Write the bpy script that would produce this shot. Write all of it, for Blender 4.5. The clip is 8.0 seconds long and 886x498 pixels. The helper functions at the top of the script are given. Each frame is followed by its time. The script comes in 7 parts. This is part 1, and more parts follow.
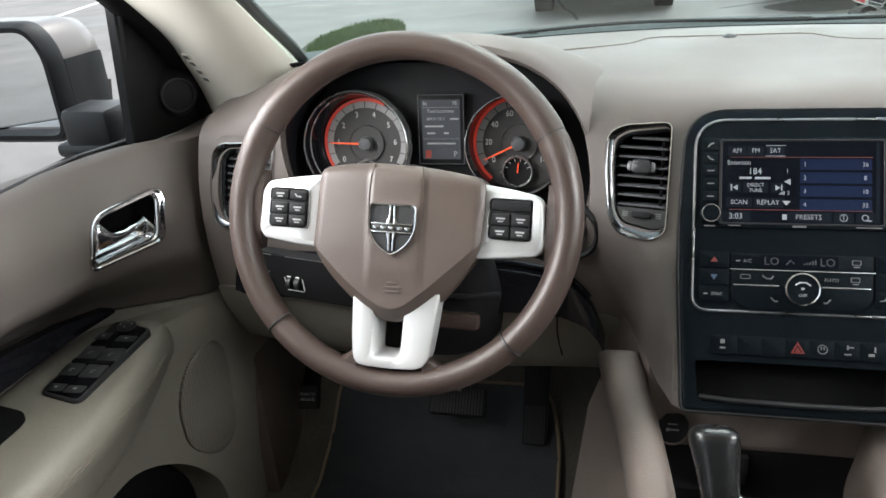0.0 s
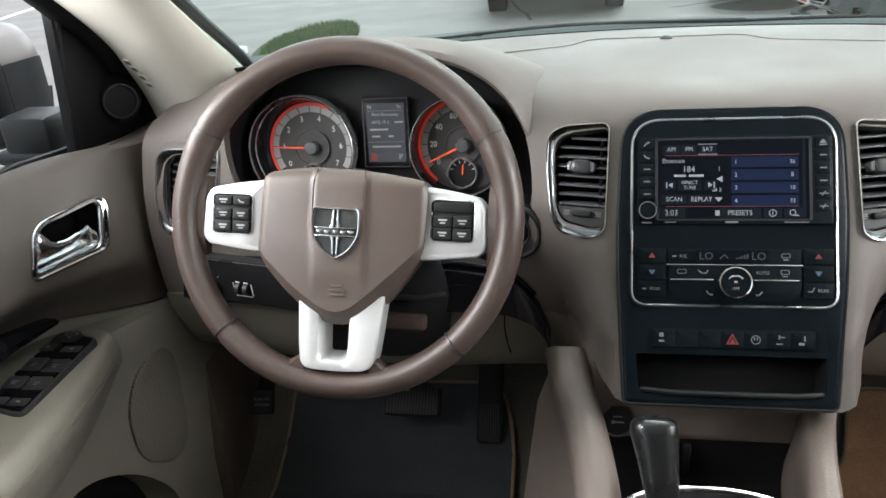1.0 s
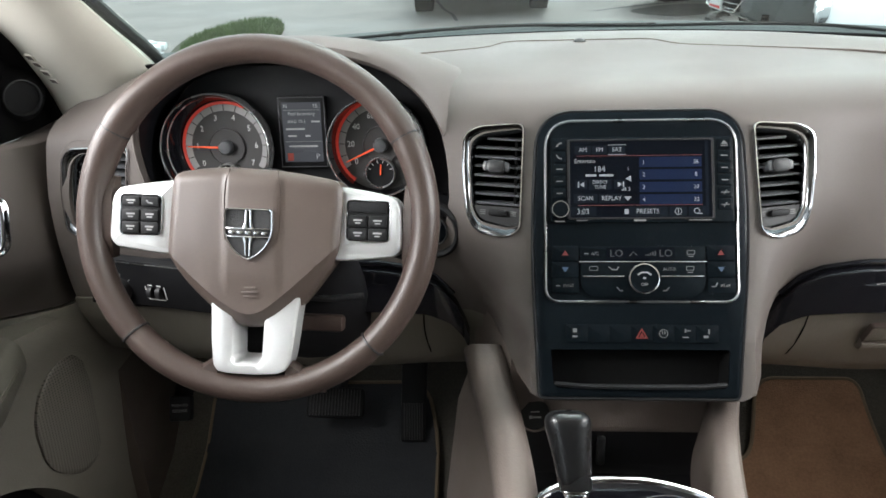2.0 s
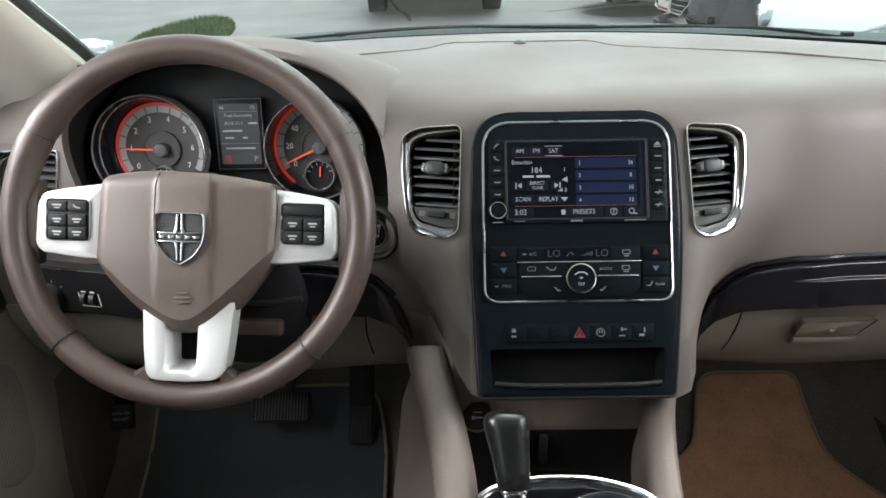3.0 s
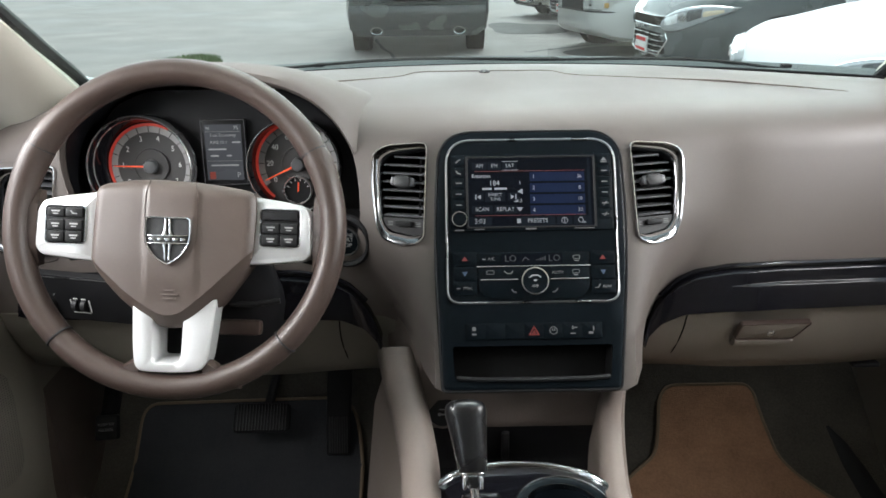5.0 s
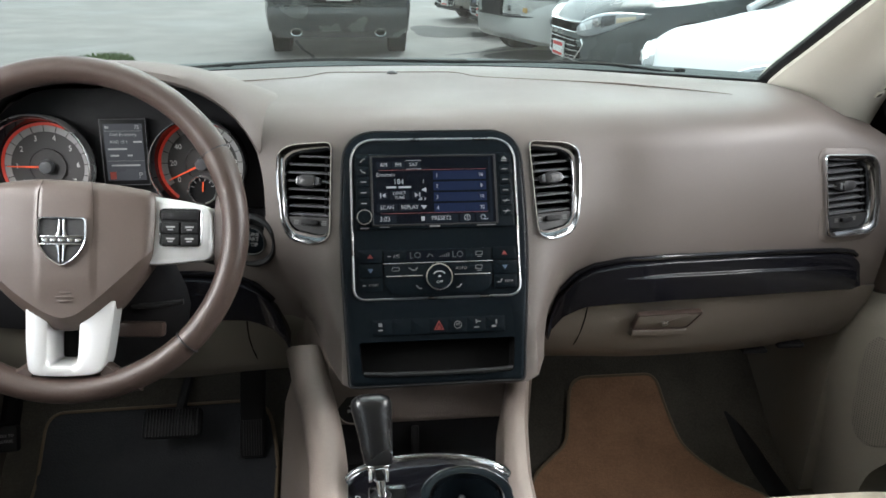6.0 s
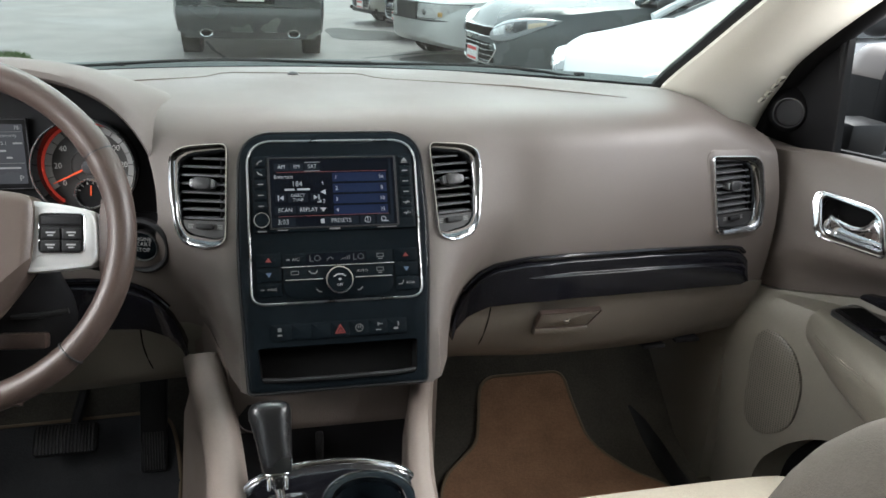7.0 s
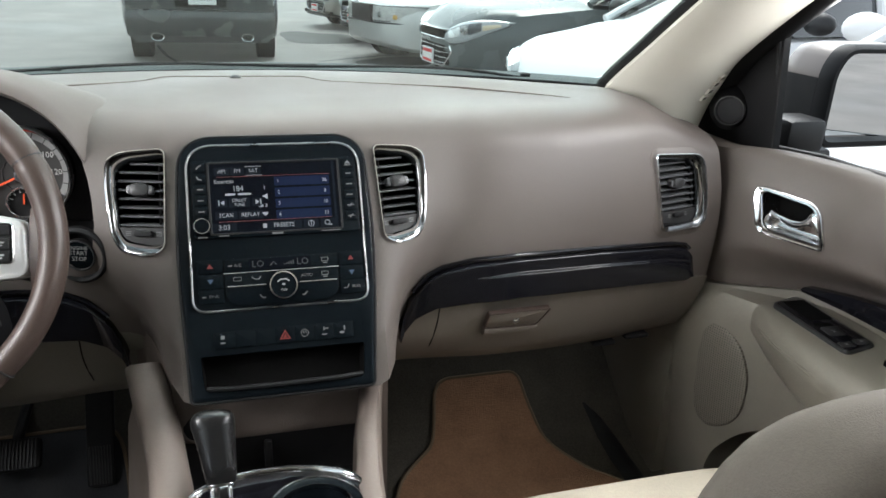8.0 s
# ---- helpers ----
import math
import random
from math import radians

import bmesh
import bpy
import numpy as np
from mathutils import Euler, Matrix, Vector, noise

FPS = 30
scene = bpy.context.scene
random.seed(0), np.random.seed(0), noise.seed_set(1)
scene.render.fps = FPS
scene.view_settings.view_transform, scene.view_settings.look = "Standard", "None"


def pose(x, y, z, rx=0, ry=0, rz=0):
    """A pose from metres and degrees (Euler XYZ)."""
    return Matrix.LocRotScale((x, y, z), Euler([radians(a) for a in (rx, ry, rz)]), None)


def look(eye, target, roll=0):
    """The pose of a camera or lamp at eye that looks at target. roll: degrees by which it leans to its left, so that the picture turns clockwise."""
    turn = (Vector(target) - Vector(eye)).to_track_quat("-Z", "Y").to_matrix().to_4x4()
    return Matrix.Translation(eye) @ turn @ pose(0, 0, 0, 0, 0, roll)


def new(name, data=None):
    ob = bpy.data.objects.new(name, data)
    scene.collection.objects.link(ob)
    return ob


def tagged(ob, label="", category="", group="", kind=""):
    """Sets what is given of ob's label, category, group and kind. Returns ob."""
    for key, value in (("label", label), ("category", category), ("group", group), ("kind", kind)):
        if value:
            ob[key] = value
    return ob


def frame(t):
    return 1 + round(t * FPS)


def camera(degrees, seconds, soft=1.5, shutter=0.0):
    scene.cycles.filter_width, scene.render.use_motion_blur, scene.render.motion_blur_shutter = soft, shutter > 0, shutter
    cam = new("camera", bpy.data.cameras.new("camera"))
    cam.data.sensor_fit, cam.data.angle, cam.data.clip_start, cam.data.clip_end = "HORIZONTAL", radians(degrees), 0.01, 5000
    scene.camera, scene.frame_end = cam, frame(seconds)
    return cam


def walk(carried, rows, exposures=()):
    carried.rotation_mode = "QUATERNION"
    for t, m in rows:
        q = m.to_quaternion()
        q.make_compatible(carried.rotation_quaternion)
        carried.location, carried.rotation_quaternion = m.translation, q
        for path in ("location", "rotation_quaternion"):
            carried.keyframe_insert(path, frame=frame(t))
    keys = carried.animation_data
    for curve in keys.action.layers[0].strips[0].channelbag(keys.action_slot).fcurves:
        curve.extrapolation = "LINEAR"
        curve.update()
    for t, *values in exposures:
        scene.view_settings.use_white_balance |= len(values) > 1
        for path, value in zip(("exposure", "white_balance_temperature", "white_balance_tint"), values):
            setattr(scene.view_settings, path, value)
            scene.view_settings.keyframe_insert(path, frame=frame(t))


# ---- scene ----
cam = camera(61.6, 8.0, soft=1.6)
PATH = [
    (0, (-0.181, 0.439, 1.363), (-0.606, 2.209, 0.535), -4.0),
    (0.5, (-0.172, 0.438, 1.364), (-0.515, 2.226, 0.537), -3.6),
    (1, (-0.164, 0.434, 1.367), (-0.485, 2.224, 0.533), -3.9),
    (1.5, (-0.159, 0.434, 1.367), (-0.403, 2.233, 0.528), -3.3),
    (1.7, (-0.155, 0.433, 1.367), (-0.344, 2.238, 0.527), -2.6),
    (2.8, (-0.139, 0.436, 1.368), (-0.191, 2.247, 0.521), -1.5),
    (3, (-0.132, 0.436, 1.368), (-0.151, 2.248, 0.522), -1.1),
    (3.5, (-0.125, 0.415, 1.37), (-0.118, 2.228, 0.524), -0.6),
    (4, (-0.122, 0.389, 1.37), (-0.123, 2.219, 0.563), -0.6),
    (4.2, (-0.122, 0.377, 1.372), (-0.128, 2.214, 0.581), -0.9),
    (5.3, (-0.104, 0.343, 1.364), (-0.046, 2.196, 0.613), -0.3),
    (5.5, (-0.101, 0.333, 1.371), (0.025, 2.183, 0.62), 0.4),
    (6, (-0.087, 0.338, 1.366), (0.131, 2.18, 0.618), 0.8),
    (6.5, (-0.074, 0.336, 1.366), (0.247, 2.165, 0.624), 1.7),
    (7, (-0.065, 0.336, 1.364), (0.365, 2.146, 0.63), 2.4),
    (7.5, (-0.061, 0.338, 1.36), (0.362, 2.151, 0.629), 2.1),
    (8, (-0.046, 0.334, 1.363), (0.484, 2.121, 0.639), 2.3),
]
walk(cam, [(t, look(eye, target, roll)) for t, eye, target, roll in PATH], exposures=[(0.0, 1.61), (4.0, 1.48), (8.0, 1.45)])

# ---- light: an overcast day ----
world = bpy.data.worlds.new("overcast_sky")
scene.world = world
world.use_nodes = True
wn = world.node_tree.nodes
sky = wn.new("ShaderNodeTexSky")
sky.sky_type, sky.sun_disc = "NISHITA", False
sky.sun_elevation, sky.sun_rotation = radians(52), radians(20)
sky.air_density, sky.dust_density, sky.ozone_density = 1.0, 2.0, 1.5
haze = wn.new("ShaderNodeHueSaturation")
haze.inputs["Saturation"].default_value = 0.20
world.node_tree.links.new(sky.outputs[0], haze.inputs["Color"])
cloud = wn.new("ShaderNodeMix")
cloud.data_type, cloud.blend_type = "RGBA", "MULTIPLY"
cloud.inputs[0].default_value, cloud.inputs[7].default_value = 1, (0.93, 1.0, 1.02, 1)
world.node_tree.links.new(haze.outputs[0], cloud.inputs[6])
world.node_tree.links.new(cloud.outputs[2], wn["Background"].inputs[0])
wn["Background"].inputs[1].default_value = 0.15
sun = new("sun", bpy.data.lights.new("sun", "SUN"))
sun.data.energy, sun.data.angle, sun.data.color = 0.6, radians(40), (1.0, 0.99, 0.96)
sun.matrix_world = look((2.0, 8.0, 12.0), (0, 1, 0))


def window_light(name, place, target, w, h, watts):
    """An area lamp added in a side window, on top of the sky's own light."""
    lamp = new(name, bpy.data.lights.new(name, "AREA"))
    lamp.data.shape, lamp.data.size, lamp.data.size_y, lamp.data.energy = "RECTANGLE", w, h, watts
    lamp.data.color, lamp.data.spread = (0.99, 0.985, 0.99), radians(152)
    lamp.matrix_world = look(place, target)


window_light("window_light_left", (-0.83, 0.92, 1.45), (0.0, 0.92, 1.42), 0.66, 0.33, 5.6)
window_light("window_light_right", (0.80, 0.92, 1.45), (0.0, 0.92, 1.42), 0.66, 0.33, 4.2)


# ---- materials ----
def mat(name, color, rough=0.6, metal=0.0, vary=0.12, grain=900.0, relief=0.15, stain=14.0, coat=0.0, spec=0.5, object_random=0.0, glow=0.0):
    """A surface with large stains and fine grain. grain and stain are in cycles a metre."""
    m = bpy.data.materials.new(name)
    m.use_nodes = True
    n, l = m.node_tree.nodes, m.node_tree.links
    b = n["Principled BSDF"]
    b.inputs["Roughness"].default_value, b.inputs["Metallic"].default_value = rough, metal
    b.inputs["Coat Weight"].default_value, b.inputs["Coat Roughness"].default_value = coat, 0.06
    b.inputs["Specular IOR Level"].default_value = spec
    b.inputs["Base Color"].default_value = (*color, 1)
    co = n.new("ShaderNodeTexCoord")
    if vary or object_random:
        big, fine = n.new("ShaderNodeTexNoise"), n.new("ShaderNodeTexNoise")
        big.inputs["Scale"].default_value, fine.inputs["Scale"].default_value = stain, grain * 0.5
        big.inputs["Detail"].default_value = 5
        add = n.new("ShaderNodeMath")
        add.operation = "ADD"
        l.new(co.outputs["Object"], big.inputs[0]), l.new(co.outputs["Object"], fine.inputs[0])
        l.new(big.outputs[0], add.inputs[0]), l.new(fine.outputs[0], add.inputs[1])
        rng = n.new("ShaderNodeMapRange")
        rng.inputs[1].default_value, rng.inputs[2].default_value = 0.6, 1.4
        rng.inputs[3].default_value, rng.inputs[4].default_value = 1 - vary, 1 + vary
        l.new(add.outputs[0], rng.inputs[0])
        mix = n.new("ShaderNodeMix")
        mix.data_type, mix.blend_type = "RGBA", "MULTIPLY"
        mix.inputs[0].default_value = 1
        mix.inputs[6].default_value = (*color, 1)
        l.new(rng.outputs[0], mix.inputs[7]), l.new(mix.outputs[2], b.inputs["Base Color"])
        rr = n.new("ShaderNodeMapRange")
        rr.inputs[1].default_value, rr.inputs[2].default_value = 0.35, 0.65
        rr.inputs[3].default_value, rr.inputs[4].default_value = max(rough - 0.07, 0.02), min(rough + 0.07, 1)
        l.new(big.outputs[0], rr.inputs[0]), l.new(rr.outputs[0], b.inputs["Roughness"])
    if relief:
        cell = n.new("ShaderNodeTexVoronoi")
        cell.inputs["Scale"].default_value = grain
        bump = n.new("ShaderNodeBump")
        bump.inputs["Strength"].default_value, bump.inputs["Distance"].default_value = relief, 0.5 / grain
        l.new(co.outputs["Object"], cell.inputs[0]), l.new(cell.outputs[0], bump.inputs["Height"])
        l.new(bump.outputs[0], b.inputs["Normal"])
    if glow:
        b.inputs["Emission Color"].default_value, b.inputs["Emission Strength"].default_value = (*color, 1), glow
    return m


TAUPE = mat("taupe_soft_vinyl", (0.098, 0.082, 0.074), 0.53, grain=1200, relief=0.2, vary=0.06, stain=6, spec=0.5)
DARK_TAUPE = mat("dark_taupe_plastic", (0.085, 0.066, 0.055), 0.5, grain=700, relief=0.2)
LEATHER = mat("brown_leather", (0.050, 0.0345, 0.029), 0.38, grain=1100, relief=0.18, vary=0.10, spec=0.36)
PAD = mat("airbag_vinyl", (0.074, 0.0545, 0.046), 0.45, grain=1300, relief=0.12, vary=0.06, stain=8)
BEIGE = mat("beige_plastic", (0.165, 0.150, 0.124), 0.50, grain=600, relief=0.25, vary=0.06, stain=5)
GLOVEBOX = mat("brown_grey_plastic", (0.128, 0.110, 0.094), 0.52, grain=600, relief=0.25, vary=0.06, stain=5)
CONSOLE = mat("brown_beige_plastic", (0.152, 0.123, 0.107), 0.5, grain=600, relief=0.25, vary=0.06, stain=5)
CREAM = mat("cream_pillar_cloth", (0.58, 0.555, 0.485), 0.8, grain=1400, relief=0.3, vary=0.05)
SEAT = mat("cream_leather", (0.55, 0.49, 0.40), 0.45, grain=420, relief=0.4, vary=0.08)
SEAT_BACK = mat("taupe_seat_cloth", (0.066, 0.057, 0.048), 0.8, grain=900, relief=0.3, vary=0.12, spec=0.2)
STITCH = mat("beige_thread", (0.15, 0.13, 0.105), 0.8, vary=0.1, relief=0)
CARPET = mat("taupe_carpet", (0.066, 0.060, 0.050), 0.97, grain=500, relief=0.9, vary=0.3, spec=0.1)
MAT_TAN = mat("tan_carpet_pile", (0.260, 0.148, 0.090), 0.97, grain=450, relief=1.0, vary=0.22, spec=0.1, stain=20)
MAT_BLACK = mat("black_rubber", (0.011, 0.0125, 0.016), 0.7, grain=300, relief=0.3, vary=0.25)
PIPING = mat("tan_binding", (0.15, 0.11, 0.07), 0.9, grain=900, relief=0.4)
BLACK = mat("black_matt_plastic", (0.008, 0.008, 0.009), 0.55, grain=900, relief=0.2, spec=0.25)
# near-black that puts the shade of recesses and gaps into the colour
VOID = mat("recess_shade_black", (0.005, 0.005, 0.005), 0.9, vary=0.1, relief=0, spec=0.05)
GREY_BLACK = mat("charcoal_plastic", (0.022, 0.022, 0.023), 0.45, grain=900, relief=0.2, spec=0.35)
SLAT = mat("grey_vent_plastic", (0.085, 0.087, 0.092), 0.32, grain=900, relief=0.15)
PIANO = mat("gloss_black_lacquer", (0.006, 0.006, 0.008), 0.10, vary=0.08, relief=0, coat=0.12, spec=0.32)
SATIN = mat("satin_black_panel", (0.0042, 0.0062, 0.0080), 0.2, vary=0.08, grain=900, relief=0.05, spec=0.07)
HAZARD = mat("dull_red_print", (0.115, 0.012, 0.010), 0.5, vary=0.05, relief=0, glow=0.015)
BAND = mat("smoked_chrome", (0.17, 0.175, 0.18), 0.14, 1.0, vary=0.05, relief=0)
FRAME = mat("dark_chrome", (0.52, 0.53, 0.54), 0.2, 1.0, vary=0.05, relief=0)
CHROME = mat("chrome", (0.82, 0.82, 0.82), 0.09, 1.0, vary=0.05, relief=0)
SILVER = mat("satin_silver_paint", (0.66, 0.66, 0.66), 0.36, 0.5, vary=0.04, grain=2000, relief=0.03)
STEEL = mat("brushed_steel", (0.4, 0.4, 0.4), 0.3, 1.0, vary=0.1, relief=0.05)
RED = mat("red_print", (0.60, 0.05, 0.03), 0.5, vary=0.05, relief=0, glow=0.06)
NEEDLE = mat("orange_needle", (0.85, 0.10, 0.03), 0.4, vary=0, relief=0, glow=0.1)
WHITE_INK = mat("white_print", (0.27, 0.27, 0.27), 0.6, vary=0, relief=0)
DIM_INK = mat("grey_print", (0.125, 0.125, 0.125), 0.6, vary=0, relief=0)
BLUE_INK = mat("blue_print", (0.030, 0.056, 0.096), 0.6, vary=0, relief=0)
FAINT_INK = mat("faint_print", (0.028, 0.030, 0.032), 0.6, vary=0, relief=0)
LINING = mat("cluster_lining", (0.0062, 0.0064, 0.0078), 0.45, grain=900, relief=0.2, spec=0.25)
RING = mat("polished_ring", (0.62, 0.62, 0.62), 0.24, 0.85, vary=0.04, relief=0)
NUMERAL = mat("backlit_numerals", (0.60, 0.60, 0.58), 0.6, vary=0, relief=0, glow=0.05)
DIAL = mat("charcoal_dial", (0.045, 0.042, 0.042), 0.55, grain=2500, relief=0.1)
DIAL_RING = mat("silver_dial_ring", (0.33, 0.325, 0.32), 0.45, 0.1, grain=2500, relief=0.1)
LCD = mat("lit_screen_black", (0.0018, 0.0024, 0.0038), 0.12, vary=0.05, relief=0, glow=0.4, spec=0.06)
LCD_BLUE = mat("lit_screen_blue", (0.0055, 0.0085, 0.020), 0.15, vary=0.05, relief=0, glow=0.30, spec=0.06)
LCD_GREY = mat("lit_screen_grey", (0.0045, 0.006, 0.0085), 0.15, vary=0.05, relief=0, glow=0.30, spec=0.06)
TRIP = mat("trip_screen_grey", (0.030, 0.032, 0.036), 0.25, vary=0.05, relief=0, glow=0.45, spec=0.12)
MESH_DARK = mat("dark_badge_mesh", (0.014, 0.014, 0.015), 0.45, vary=0.1, grain=900, relief=1.0, spec=0.3)
PULL = mat("polished_dark_chrome", (0.62, 0.62, 0.63), 0.10, 1.0, vary=0.05, relief=0)
LCD_TEXT = mat("lit_letters", (0.17, 0.18, 0.195), 0.5, vary=0, relief=0, glow=0.09)
RUBBER = mat("tyre_rubber", (0.018, 0.018, 0.018), 0.85, grain=200, relief=0.4)
MIRROR = mat("mirror_glass", (0.88, 0.9, 0.9), 0.01, 1.0, vary=0, relief=0)
BODY_GREY = mat("taupe_car_paint", (0.115, 0.096, 0.088), 0.36, 0.3, vary=0.03, grain=3000, relief=0.02, coat=0.25)



def dotted(name, color, pitch):
    """Plastic pierced by rows of small round holes; pitch in metres."""
    m = mat(name, color, 0.5, vary=0.06, grain=600, relief=0, stain=5)
    n, l = m.node_tree.nodes, m.node_tree.links
    b = n["Principled BSDF"]
    co, sep = n.new("ShaderNodeTexCoord"), n.new("ShaderNodeSeparateXYZ")
    l.new(co.outputs["Object"], sep.inputs[0])
    waves = []
    for axis in (0, 1):
        k, w = n.new("ShaderNodeMath"), n.new("ShaderNodeMath")
        k.operation, k.inputs[1].default_value = "MULTIPLY", 2 * math.pi / pitch
        w.operation = "SINE"
        l.new(sep.outputs[axis], k.inputs[0]), l.new(k.outputs[0], w.inputs[0])
        waves.append(w)
    both = n.new("ShaderNodeMath")
    both.operation = "ADD"
    l.new(waves[0].outputs[0], both.inputs[0]), l.new(waves[1].outputs[0], both.inputs[1])
    hole = n.new("ShaderNodeMapRange")
    hole.inputs[1].default_value, hole.inputs[2].default_value, hole.inputs[3].default_value, hole.inputs[4].default_value = 0.5, 1.1, 1.0, 0.35
    l.new(both.outputs[0], hole.inputs[0])
    mix = n.new("ShaderNodeMix")
    mix.data_type, mix.blend_type = "RGBA", "MULTIPLY"
    mix.inputs[0].default_value = 1
    l.new(b.inputs["Base Color"].links[0].from_socket, mix.inputs[6]), l.new(hole.outputs[0], mix.inputs[7])
    l.new(mix.outputs[2], b.inputs["Base Color"])
    bump = n.new("ShaderNodeBump")
    bump.inputs["Strength"].default_value, bump.inputs["Distance"].default_value = 0.5, 0.0008
    l.new(hole.outputs[0], bump.inputs["Height"]), l.new(bump.outputs[0], b.inputs["Normal"])
    return m


GRILLE = dotted("beige_pierced_plastic", (0.150, 0.135, 0.112), 0.0042)


def glass(name, tint=(0.95, 0.97, 0.96), rough=0.0):
    m = bpy.data.materials.new(name)
    m.use_nodes = True
    b = m.node_tree.nodes["Principled BSDF"]
    b.inputs["Base Color"].default_value = (*tint, 1)
    b.inputs["Roughness"].default_value, b.inputs["IOR"].default_value = rough, 1.45
    b.inputs["Transmission Weight"].default_value = 1
    return m


GLASS = glass("clear_glass")
SCREEN_GLASS = glass("green_tinted_glass", (0.85, 0.965, 0.93))


# ---- helpers for meshes ----
def part(name, bm, material, parent=None, label="", smooth=True, at=None):
    """Links a bmesh as one mesh object under a thing or a part."""
    bmesh.ops.recalc_face_normals(bm, faces=bm.faces)
    me = bpy.data.meshes.new(name)
    bm.to_mesh(me)
    bm.free()
    if smooth and len(me.polygons):
        me.shade_smooth()
        me.set_sharp_from_angle(angle=radians(38))
    if material:
        me.materials.append(material)
    ob = new(name, me)
    ob.parent = parent
    if at is not None:
        ob.matrix_basis = at
    return tagged(ob, label)


def thing(name, label, category, at=None, group="", kind=""):
    ob = new(name)
    ob.empty_display_size = 0.05
    if at is not None:
        ob.matrix_basis = at
    return tagged(ob, label, category, group, kind)


def basis(origin, right, up):
    """A pose whose x runs right, y runs up and z faces the viewer."""
    r = Vector(right).normalized()
    u = Vector(up)
    u = (u - r * u.dot(r)).normalized()
    n = r.cross(u)
    return Matrix(((r.x, u.x, n.x, origin[0]), (r.y, u.y, n.y, origin[1]), (r.z, u.z, n.z, origin[2]), (0, 0, 0, 1)))


def loft(sections, closed=True, caps=True, ring=False):
    """A skin over sections of equally many points. ring: the last joins the first."""
    bm = bmesh.new()
    vs = [[bm.verts.new(p) for p in s] for s in sections]
    k = len(vs[0])
    pairs = list(zip(vs, vs[1:])) + ([(vs[-1], vs[0])] if ring else [])
    for a, b in pairs:
        for i in range(k if closed else k - 1):
            j = (i + 1) % k
            bm.faces.new((a[i], a[j], b[j], b[i]))
    if caps and not ring:
        bm.faces.new(list(reversed(vs[0])))
        bm.faces.new(vs[-1])
    return bm


def rpoly(corners, seg=5):
    """A closed outline from corners (x, y, radius), with the corners rounded."""
    out = []
    k = len(corners)
    for i, (x, y, r) in enumerate(corners):
        p = Vector((x, y))
        a = Vector(corners[i - 1][:2]) - p
        b = Vector(corners[(i + 1) % k][:2]) - p
        r = min(r, a.length * 0.49, b.length * 0.49)
        if r < 1e-5:
            out.append(p)
            continue
        p0, p1 = p + a.normalized() * r, p + b.normalized() * r
        for q in range(seg + 1):
            t = q / seg
            out.append(p0 * (1 - t) ** 2 + p * 2 * t * (1 - t) + p1 * t * t)
    return out


def rrect(w, h, r, cx=0, cy=0, seg=4):
    return rpoly([(cx - w / 2, cy - h / 2, r), (cx + w / 2, cy - h / 2, r), (cx + w / 2, cy + h / 2, r), (cx - w / 2, cy + h / 2, r)], seg)


def circle(r, cx=0, cy=0, seg=32, ry=None):
    ry = ry or r
    return [Vector((cx + r * math.cos(2 * math.pi * i / seg), cy + ry * math.sin(2 * math.pi * i / seg))) for i in range(seg)]


def offset(outline, d):
    """The outline moved outwards by d (the outline runs counter-clockwise)."""
    k, out = len(outline), []
    for i, p in enumerate(outline):
        t = outline[(i + 1) % k] - outline[i - 1]
        if t.length < 1e-9:
            out.append(p.copy())
            continue
        t.normalize()
        out.append(p + Vector((t.y, -t.x)) * d)
    return out


def lay(outline, z, bend=None):
    return [Vector((p.x, p.y, z + (bend(p.x, p.y) if bend else 0))) for p in outline]


def plate(outline, z0, z1, edge=0.0, bend=None):
    """A solid plate with rounded upper edge."""
    s = [lay(outline, z0, bend)]
    if edge:
        s += [lay(outline, z1 - edge, bend), lay(offset(outline, -edge * 0.3), z1 - edge * 0.3, bend), lay(offset(outline, -edge), z1, bend)]
    else:
        s += [lay(outline, z1, bend)]
    return loft(s)


def ring_plate(outer, inner, z0, z1, edge=0.001, bend=None):
    """A flat ring with rounded edges between two outlines of equally many points."""
    s = [lay(outer, z0, bend), lay(outer, z1 - edge, bend), lay(offset(outer, -edge), z1, bend), lay(offset(inner, edge), z1, bend), lay(inner, z1 - edge, bend), lay(inner, z0, bend)]
    return loft(s, ring=True, caps=False)


def rbox(w, d, h, r=0.003, at=(0, 0, 0), seg=2):
    """A box with rounded edges, centred at a place."""
    bm = bmesh.new()
    bmesh.ops.create_cube(bm, size=1, matrix=Matrix.LocRotScale(at, None, (w, d, h)))
    if r:
        bmesh.ops.bevel(bm, geom=bm.edges[:], offset=min(r, w * 0.45, d * 0.45, h * 0.45), segments=seg, affect="EDGES", profile=0.5)
    return bm


def turned(profile, seg=32):
    """A turned body from (radius, height) pairs, about z."""
    return loft([[Vector((r * math.cos(2 * math.pi * i / seg), r * math.sin(2 * math.pi * i / seg), z)) for i in range(seg)] for r, z in profile])


def tube(path, radius, seg=8, closed=False, flat=1.0):
    """A round bar along a path of places; radius is a number or one for each place."""
    path = [Vector(p) for p in path]
    k = len(path)
    out, side = [], None
    for i, p in enumerate(path):
        t = (path[(i + 1) % k] - path[i - 1]) if closed else (path[min(i + 1, k - 1)] - path[max(i - 1, 0)])
        t.normalize()
        if side is None:
            side = t.orthogonal().normalized()
        side = (side - t * side.dot(t)).normalized()
        up = t.cross(side)
        r = radius[i] if isinstance(radius, (list, tuple)) else radius
        out.append([p + side * r * math.cos(2 * math.pi * j / seg) + up * r * flat * math.sin(2 * math.pi * j / seg) for j in range(seg)])
    return loft(out, ring=closed, caps=not closed)


